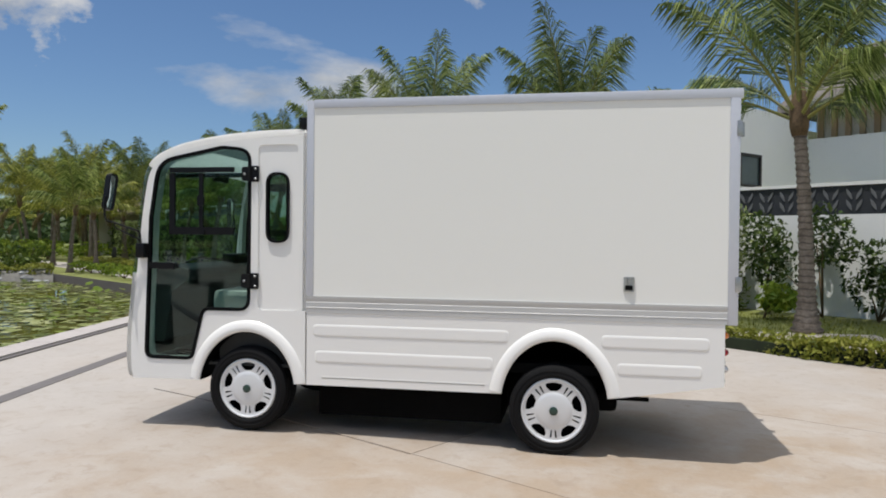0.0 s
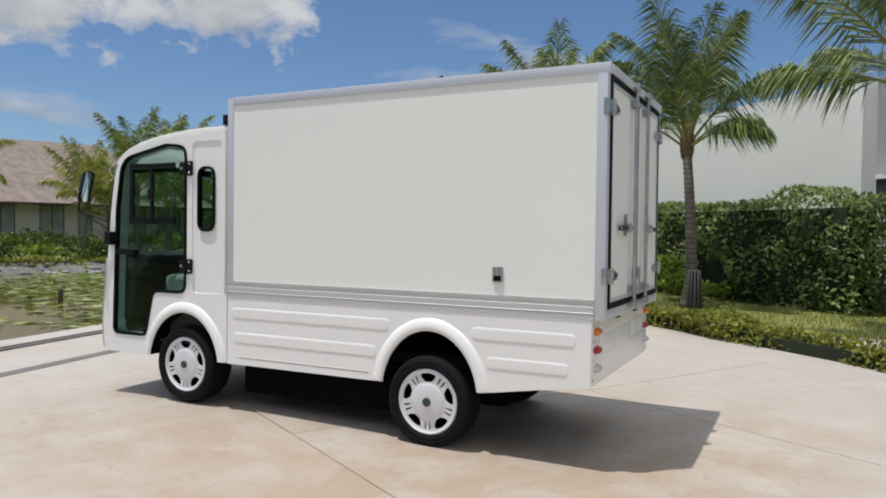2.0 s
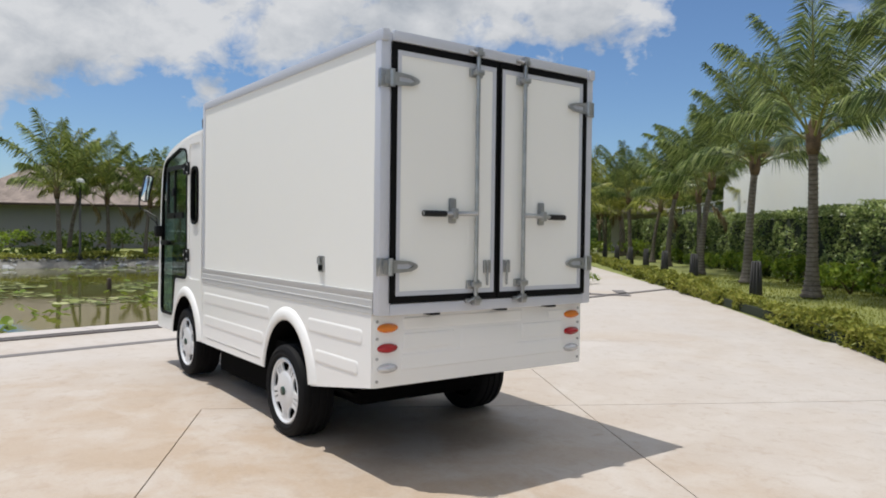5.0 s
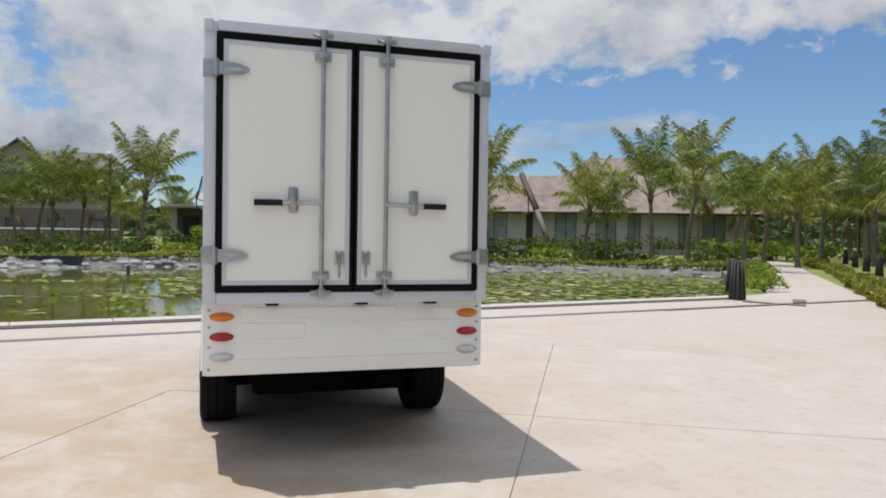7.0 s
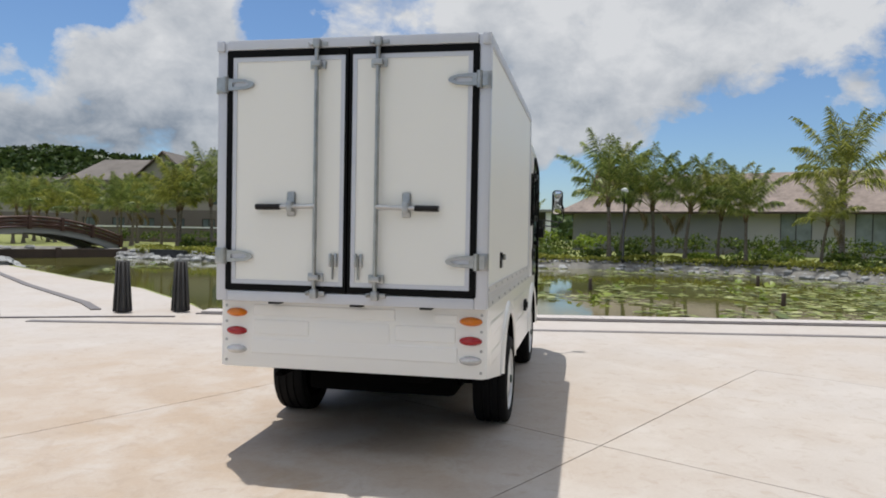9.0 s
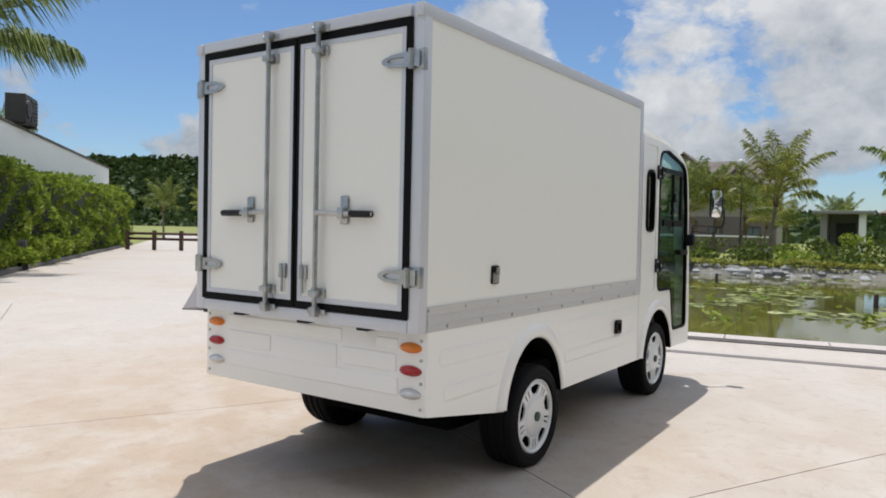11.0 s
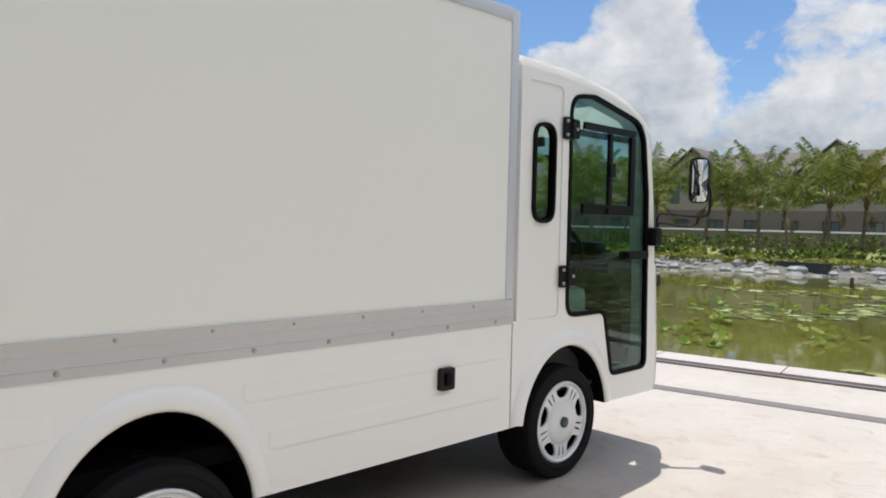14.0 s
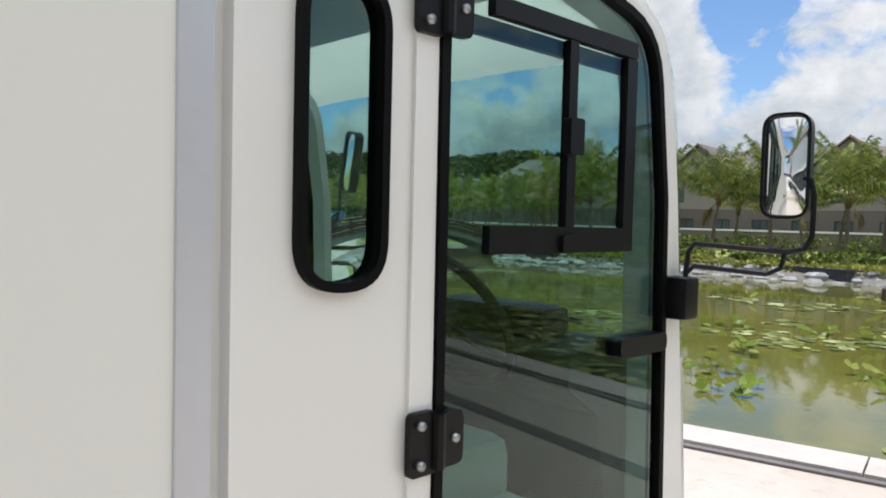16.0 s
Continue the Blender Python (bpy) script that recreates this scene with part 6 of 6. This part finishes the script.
part("wall", bm, GREYWALL, hall)
gable_roof("roof", (-94.0, 50.0), (-81.5, 74.0), 9.5, 6.9, 12.6, 1.0, ROOF, hall, 8.0)
tower = thing("pavilion_tower", (-105.6, 8.95, 0), "pavilion with a tall red-brown pyramid roof", "pavilion")
bm = bmesh.new()
vs = [bm.verts.new(p) for p in ((-3.6, -3.6, 4.0), (3.6, -3.6, 4.0), (3.6, 3.6, 4.0), (-3.6, 3.6, 4.0), (-0.8, -0.8, 12.1), (0.8, -0.8, 12.1), (0.8, 0.8, 12.1), (-0.8, 0.8, 12.1))]
for f in ((0, 1, 5, 4), (1, 2, 6, 5), (2, 3, 7, 6), (3, 0, 4, 7), (4, 5, 6, 7), (3, 2, 1, 0)):
    bm.faces.new([vs[i] for i in f])
part("roof", bm, BRICKRED, tower)
part("finial", cuboid(-1.05, 1.05, -1.05, 1.05, 12.08, 12.5, bevel=0.05), DARKWOOD, tower)
part("wall", cuboid(-3.1, 3.1, -3.1, 3.1, -0.05, 4.1), GREYWALL, tower)


# two-storey houses across the water
def terrace(name, c, turn, wide, gables, label):
    h = thing(name, (*c, 0.0), label, "house", turn=turn)
    bm = plate(bmesh.new(), rect(-wide / 2, wide / 2, -0.05, 2.6), [rect(a, a + 1.1, 0.9, 1.9) for a in np.arange(-wide / 2 + 0.8, wide / 2 - 1.2, 2.6)], lambda u, v, w: (w, u, v), -0.25, 0)
    part("wall", bm, TAUPE, h)
    lay = lambda u, v, w: (w, u, v)
    for a in np.arange(-wide / 2 + 0.8, wide / 2 - 1.2, 2.6):
        window_in(h, lay, a, a + 1.1, 0.9, 1.9, -0.08, 1)
    ups = np.arange(-wide / 2 + 1.2, wide / 2 - 1.6, 3.6)
    part("upper_wall", plate(bmesh.new(), rect(-wide / 2, wide / 2, 2.6, 5.2), [rect(a, a + 1.1, 3.1, 4.5) for a in ups], lay, -0.35, -0.1), TERRACE, h)
    for a in ups:
        window_in(h, lay, a, a + 1.1, 3.1, 4.5, -0.2, 1)
    for y in (-wide / 2, wide / 2):
        part("wall", cuboid(-8, -0.26, y - 0.15, y + 0.15, -0.05, 5.2), TERRACE, h)
    gable_roof("roof", (-4.0, -wide / 2), (-4.0, wide / 2), 4.0, 5.25, 7.1, 0.5, ROOFTAN, h, 1.0)
    for y, top in gables:
        e = top - 2.2
        bm = bmesh.new()
        a = [bm.verts.new(p) for p in ((0.3, y - 2.5, e), (0.3, y + 2.5, e), (0.3, y, top), (-4, y - 2.5, e), (-4, y + 2.5, e), (-4, y, top))]
        for f in ((0, 1, 2), (0, 2, 5, 3), (1, 4, 5, 2), (0, 3, 4, 1), (3, 5, 4)):
            bm.faces.new([a[i] for i in f])
        bmesh.ops.recalc_face_normals(bm, faces=bm.faces)
        gab = part("gable", bm, TERRACE, h)
        for s in (-1, 1):
            bm = plate(bmesh.new(), [(y + s * 2.75, e - 0.15), (y, top + 0.06), (y, top + 0.18), (y + s * 2.82, e - 0.08)], [], lambda u, v, w: (w, u, v), -4.0, 0.6)
            part("gable_roof", bm, ROOFTAN, gab)
            bm = bmesh.new()
            tube(bm, [(0.62, y + s * 2.75, e - 0.17), (0.62, y, top + 0.06)], 0.07, 4)
            part("verge_board", bm, DARKWOOD, gab)
    part("fence", cuboid(3.6, 3.75, -wide / 2, wide / 2, -0.05, 1.1), TAUPE, h)
    part("fence_rail", cuboid(3.55, 3.80, -wide / 2, wide / 2, 1.1, 1.22), STUCCO, h)
    return h


def fence_shrubs(house, wide, count, seed):
    g = np.random.default_rng(seed)
    for k in range(count):
        p = house.matrix_basis @ Vector((g.uniform(4.6, 6.0), -wide / 2 + wide * (k + 0.5) / count, 0))
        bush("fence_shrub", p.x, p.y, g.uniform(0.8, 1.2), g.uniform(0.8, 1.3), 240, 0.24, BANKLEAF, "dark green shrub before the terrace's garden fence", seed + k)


row_houses = terrace("terraced_house", (-51.8, -19.4), 6.8, 34.0, ((14.4, 6.1), (10.6, 7.3), (0.8, 7.2), (-9.0, 7.3)), "two-storey beige and taupe terrace with gabled tan roofs")
fence_shrubs(row_houses, 34.0, 16, 1300)
terrace("terraced_house", (-72.0, -57.0), 42, 10.0, ((2.0, 7.3),), "two-storey beige terrace with gabled tan roofs among palms")
pav = thing("clubhouse", (-28.5, 54.6, 0), "low hip-roofed clubhouse with columns among palms", "house", turn=-55)
part("wall", cuboid(-1, 6, -9, 9, -0.05, 3.6), BUFF, pav)
for y in (-8.6, -5.2, -1.8, 1.8, 5.2, 8.6):
    part("column", cuboid(-3.2, -2.7, y - 0.25, y + 0.25, -0.05, 3.2, bevel=0.03), BUFF, pav)
gable_roof("roof", (1.5, -9), (1.5, 9), 5.2, 3.6, 7.7, 0.8, ROOF, pav, 5.0)

# planting along the far bank
for k in range(6, 16):
    a, b = Vector(POND[k]), Vector(POND[k + 1])
    n = Vector((b.y - a.y, a.x - b.x)).normalized() * 0.62
    hedge("bank_grass", a + n, b + n, 1.3, 0.27, 150, 0.17, BORDER, "rough yellow-green grass along the bank", 0.12, 900 + k, -0.02)
r = np.random.default_rng(9)
line = [Vector(p) for p in POND[6:17]]
k = 0
for a, b in zip(line, line[1:]):
    n = Vector((b.y - a.y, a.x - b.x)).normalized()
    steps = max(1, int((b - a).length / 1.5))
    for i in range(steps):
        k += 1
        p = a.lerp(b, (i + 0.5) / steps) + n * r.uniform(1.4, 2.6)
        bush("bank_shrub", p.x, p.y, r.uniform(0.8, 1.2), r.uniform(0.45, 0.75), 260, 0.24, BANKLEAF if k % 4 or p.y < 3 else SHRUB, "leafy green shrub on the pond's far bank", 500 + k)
        if k % 2:
            p = p + n * r.uniform(2.0, 3.5)
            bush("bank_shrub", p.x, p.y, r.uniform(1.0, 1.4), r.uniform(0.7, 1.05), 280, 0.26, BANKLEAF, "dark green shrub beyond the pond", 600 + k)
for k in range(24):
    p = B0.lerp(B1, k / 23) - bn * 2.0
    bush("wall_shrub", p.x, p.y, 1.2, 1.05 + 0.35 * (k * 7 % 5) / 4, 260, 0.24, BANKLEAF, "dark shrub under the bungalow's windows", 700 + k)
for k in range(10):
    bush("ground_shrub", -9.1 - k * 1.0, 16.45 + k * 0.83, 0.5, 0.4, 220, 0.13, SHRUB, "low bright shrub beside the path", 760 + k)
for k in range(12):
    bush("ground_shrub", -24.5 - k * 0.9 + r.uniform(-1, 1), 33.5 - k * 0.2 + r.uniform(0, 4), 1.3, 1.1, 300, 0.25, SHRUB, "green shrub at the end of the driveway", 800 + k)

# footbridge
bridge = thing("footbridge", (-23.6, -18.77, 0), "arched red-brown timber footbridge over the water", "bridge", turn=162.6)


def arch_z(u):
    return 0.20 + 0.86 * (1 - (u / 4.6) ** 2)


bm = bmesh.new()
for w in (-1.1, 1.1):
    plate(bm, [(u, arch_z(u)) for u in np.linspace(-4.6, 4.6, 25)] + [(u, arch_z(u) - 0.24 - 0.1 * (u / 4.6) ** 2) for u in np.linspace(4.6, -4.6, 25)], [], lambda u, v, t, w=w: (u, w + t, v), -0.12, 0.12)
part("beam", bm, GREYWALL, bridge)
bm = bmesh.new()
plate(bm, [(u, arch_z(u) + 0.06) for u in np.linspace(-4.7, 4.7, 25)] + [(u, arch_z(u)) for u in np.linspace(4.7, -4.7, 25)], [], lambda u, v, t: (u, t, v), -1.3, 1.3)
part("deck", bm, BRIDGEWOOD, bridge)
for w in (-1.25, 1.25):
    for dz in (0.14, 0.30, 0.46):
        bm = bmesh.new()
        tube(bm, [(u, w, arch_z(u) + dz) for u in np.linspace(-4.7, 4.7, 25)], 0.062, 6)
        part("rail", bm, BRIDGEWOOD, bridge)
    for u in np.linspace(-4.6, 4.6, 7):
        part("post", cuboid(u - 0.08, u + 0.08, w - 0.08, w + 0.08, arch_z(u) - 0.05, arch_z(u) + 0.56, bevel=0.015), BRIDGEWOOD, bridge)
end = bridge.matrix_basis.inverted() @ Vector((-16.2, -23.6, 0))
start = Vector((-4.75, -1.25, 0))
for dz in (0.5, 0.75):
    part("rail", tube(bmesh.new(), [start + Vector((0, 0, dz)), end + Vector((0, 0, dz))], 0.06, 6), BRIDGEWOOD, bridge)
for k in range(5):
    q = start.lerp(end, k / 4)
    part("post", cuboid(q.x - 0.08, q.x + 0.08, q.y - 0.08, q.y + 0.08, -0.05, 0.9, bevel=0.015), BRIDGEWOOD, bridge)
board = thing("sign_board", (-25.63, -28.11, 0), "blue sign board with pale lettering among palms", "sign", turn=-40)
part("panel", cuboid(-1.1, 1.1, -0.04, 0.04, 1.28, 1.76), BLUESIGN, board)
for k, (a, b) in enumerate(((-0.75, -0.25), (-0.15, 0.2), (0.3, 0.8))):
    part("lettering_bar", cuboid(a, b, 0.041, 0.046, 1.47, 1.58), STUCCO, board)
for x in (-0.9, 0.9):
    part("post", cuboid(x - 0.05, x + 0.05, -0.04, 0.04, -0.05, 1.28), DARKWOOD, board)
wharf = thing("timber_jetty", (-22.8, -17.6, 0), "dark timber boom beside the bridge", "jetty", turn=141.3)
part("beam", cuboid(-4.5, 4.5, -0.2, 0.2, -0.35, 0.12), DARKWOOD, wharf)
for x in (-4.2, -1.4, 1.4, 4.2):
    part("pile", cuboid(x - 0.12, x + 0.12, -0.26, -0.202, -0.9, 0.2, bevel=0.02), DARKWOOD, wharf)

# strips of dark liner left bare on the bank
for a, b in (((-26.35, -4.6), (-25.5, -0.4)), ((-25.3, -12.9), (-24.8, -10.9))):
    structure("bank_liner", strip_along([a, b], -0.22, 0.22, -0.3, 0.17), TARP, "strip of dark pond liner on the bank", "liner")
gate = thing("gate_house", (-44.0, 2.9, 0), "small flat-roofed grey gate house with a white pillar", "gate house", turn=2)
part("pillar", cuboid(-0.35, 0.0, 0.75, 1.1, -0.05, 2.6, bevel=0.03), STUCCO, gate)
part("wall", cuboid(-2.2, -0.4, 0.8, 1.05, -0.05, 2.6), GREYWALL, gate)
part("wall", cuboid(-2.2, -0.1, -1.2, -0.85, -0.05, 2.6), GREYWALL, gate)
part("back_wall", cuboid(-2.2, -2.0, -0.84, 0.79, -0.05, 2.6), GREYWALL, gate)
part("roof", cuboid(-2.5, 0.3, -1.6, 1.5, 2.6, 2.78, bevel=0.03), GREYWALL, gate)
part("door", cuboid(-1.95, -1.88, -0.5, 0.5, 0.0, 2.1), FRAMEDARK, gate)
for k in range(5):
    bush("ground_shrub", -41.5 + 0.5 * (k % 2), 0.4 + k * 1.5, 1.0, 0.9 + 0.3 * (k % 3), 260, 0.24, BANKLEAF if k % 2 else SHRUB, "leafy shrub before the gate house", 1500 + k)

# lamps and posts
for k, (x, y, h, label) in enumerate(((-27.4, 7.9, 2.9, "black garden lamp post with a round white globe"), (-34.0, -0.5, 4.6, "tall black lamp post with clustered globes"))):
    lamp = thing("street_lamp", (x, y, -0.02), label, "lamp post")
    bm = bmesh.new()
    tube(bm, [(0, 0, 0), (0, 0, 0.25), (0, 0, 0.3), (0, 0, h)], [0.09, 0.08, 0.045, 0.035], 8)
    part("pole", bm, FRAMEDARK, lamp)
    for dx in ((0,) if k == 0 else (-0.35, 0.35)):
        bm = bmesh.new()
        lathe(bm, [(0.05, h - 0.02), (0.14, h + 0.06), (0.17, h + 0.17), (0.13, h + 0.28), (0.03, h + 0.33)], lambda a, b, c, dx=dx: (a + dx, b, c), 14)
        part("globe", bm, LAMPWHITE, lamp)
        if dx:
            bm = bmesh.new()
            tube(bm, [(0, 0, h - 0.5), (dx, 0, h - 0.35), (dx, 0, h)], 0.025, 6)
            part("arm", bm, FRAMEDARK, lamp)
for k, (x, y) in enumerate(((-15.2, 6.5), (-16.5, -1.6), (-19.0, 11.5), (-20.5, 1.8), (-12.0, 10.5))):
    post = thing("water_post", (x, y, 0), "thin dark post standing in the pond", "post", "posts in the pond")
    bm = bmesh.new()
    tube(bm, [(0, 0, -0.9), (0, 0, 0.02), (0, 0, 0.05)], [0.06, 0.05, 0.035], 8)
    part("shaft", bm, DARKWOOD, post)

# wooded hills
def hill(name, az0, az1, dist, height, seed, label):
    g = np.random.default_rng(seed)
    pts = []
    for _ in range(22000):
        a = radians(g.uniform(az0, az1))
        t = (math.degrees(a) - az0) / (az1 - az0)
        ridge = height * (1.0 + 0.07 * math.sin(t * 11 + seed) + 0.12 * noise.noise(Vector((t * 12, seed, 0)))) * min(1, 6 * t, 6 * (1 - t))
        u = g.uniform(0, 1) ** 0.7
        pts.append((4 + (dist + 60 * u) * math.cos(a), 6 + (dist + 60 * u) * math.sin(a), max(0.5, ridge * u + g.normal(0, 0.4))))
    me = leaf_mesh(name, pts, 2.6, FOREST, g, 0.3, 0.9)
    bm = bmesh.new()
    rows = []
    for i in range(41):
        t = i / 40
        a = radians(az0 + (az1 - az0) * t)
        ridge = height * (1.0 + 0.07 * math.sin(t * 11 + seed) + 0.12 * noise.noise(Vector((t * 12, seed, 0)))) * min(1, 6 * t, 6 * (1 - t))
        rows.append([bm.verts.new((4 + (dist + 60 * u) * math.cos(a), 6 + (dist + 60 * u) * math.sin(a), ridge * u - 1.0)) for u in (0.0, 0.35, 0.7, 1.0)])
    for a, b in zip(rows, rows[1:]):
        for j in range(3):
            bm.faces.new((a[j], a[j + 1], b[j + 1], b[j]))
    structure(name + "_ground", bm, FOREST, label, "hill")
    tagged(new(name, me), label, "wood", "", "stuff")


hill("wooded_hill", -168, -98, 260, 28.5, 3, "dark wooded hill in the distance")
hill("wooded_hill_far", 92, 152, 240, 12, 5, "distant wooded ridge behind the palms")
hill("tree_line", 128, 215, 130, 5.5, 8, "distant line of trees beyond the pond")


# ---- paving slabs, last ----
SLAB_U, SLAB_V = Vector((0.88, -0.475)).normalized(), Vector((0.475, 0.88)).normalized()
SLAB_TURN = pose(0, 0, 0, 0, 0, math.degrees(math.atan2(SLAB_U.y, SLAB_U.x)))
SLAB_L, SLAB_W, GAP = 2.93, 2.6, 0.0035


def slab_mesh(at, k):
    """One slab; where the paving swells its top follows in k by k fields."""
    bm = bmesh.new()
    xs, ys = np.linspace(GAP, SLAB_L - GAP, k + 1), np.linspace(GAP, SLAB_W - GAP, k + 1)
    top = [[bm.verts.new((x, y, swell(*(at @ Vector((x, y, 0))).xy) if at else 0.0)) for y in ys] for x in xs]
    for i in range(k):
        for j in range(k):
            bm.faces.new((top[i][j], top[i + 1][j], top[i + 1][j + 1], top[i][j + 1]))
    rim = [top[i][0] for i in range(k)] + [top[k][j] for j in range(k)] + [top[i][k] for i in range(k, 0, -1)] + [top[0][j] for j in range(k, 0, -1)]
    low = [bm.verts.new((v.co.x, v.co.y, v.co.z - 0.0085)) for v in rim]
    for i in range(len(rim)):
        j = (i + 1) % len(rim)
        bm.faces.new((rim[j], rim[i], low[i], low[j]))
    bm.normal_update()
    return mesh_of("slab", bm, CONCRETE)


slab_me = slab_mesh(None, 1)
for i in range(-9, 8):
    for j in range(-6, 9):
        u0, v0 = -2.86 + i * SLAB_L, 3.24 + j * SLAB_W
        corners = [SLAB_U * u + SLAB_V * v for u in (u0, u0 + SLAB_L) for v in (v0, v0 + SLAB_W)]
        grown = [c for c in corners if inside((c.x, c.y), PLAZA) and c.x > shore(c.y) + 1.66]
        if len(grown) == 4 and -16 < corners[0].x < 12:
            at = Matrix.Translation((SLAB_U * u0 + SLAB_V * v0).to_3d()) @ SLAB_TURN
            raised = any(swell(*(at @ Vector((x, y, 0))).xy) > 0.0005 for x in (0.1, 1.4, 2.8) for y in (0.1, 1.3, 2.5))
            piece("paving_slab", slab_mesh(at, 14) if raised else slab_me, plaza, at)
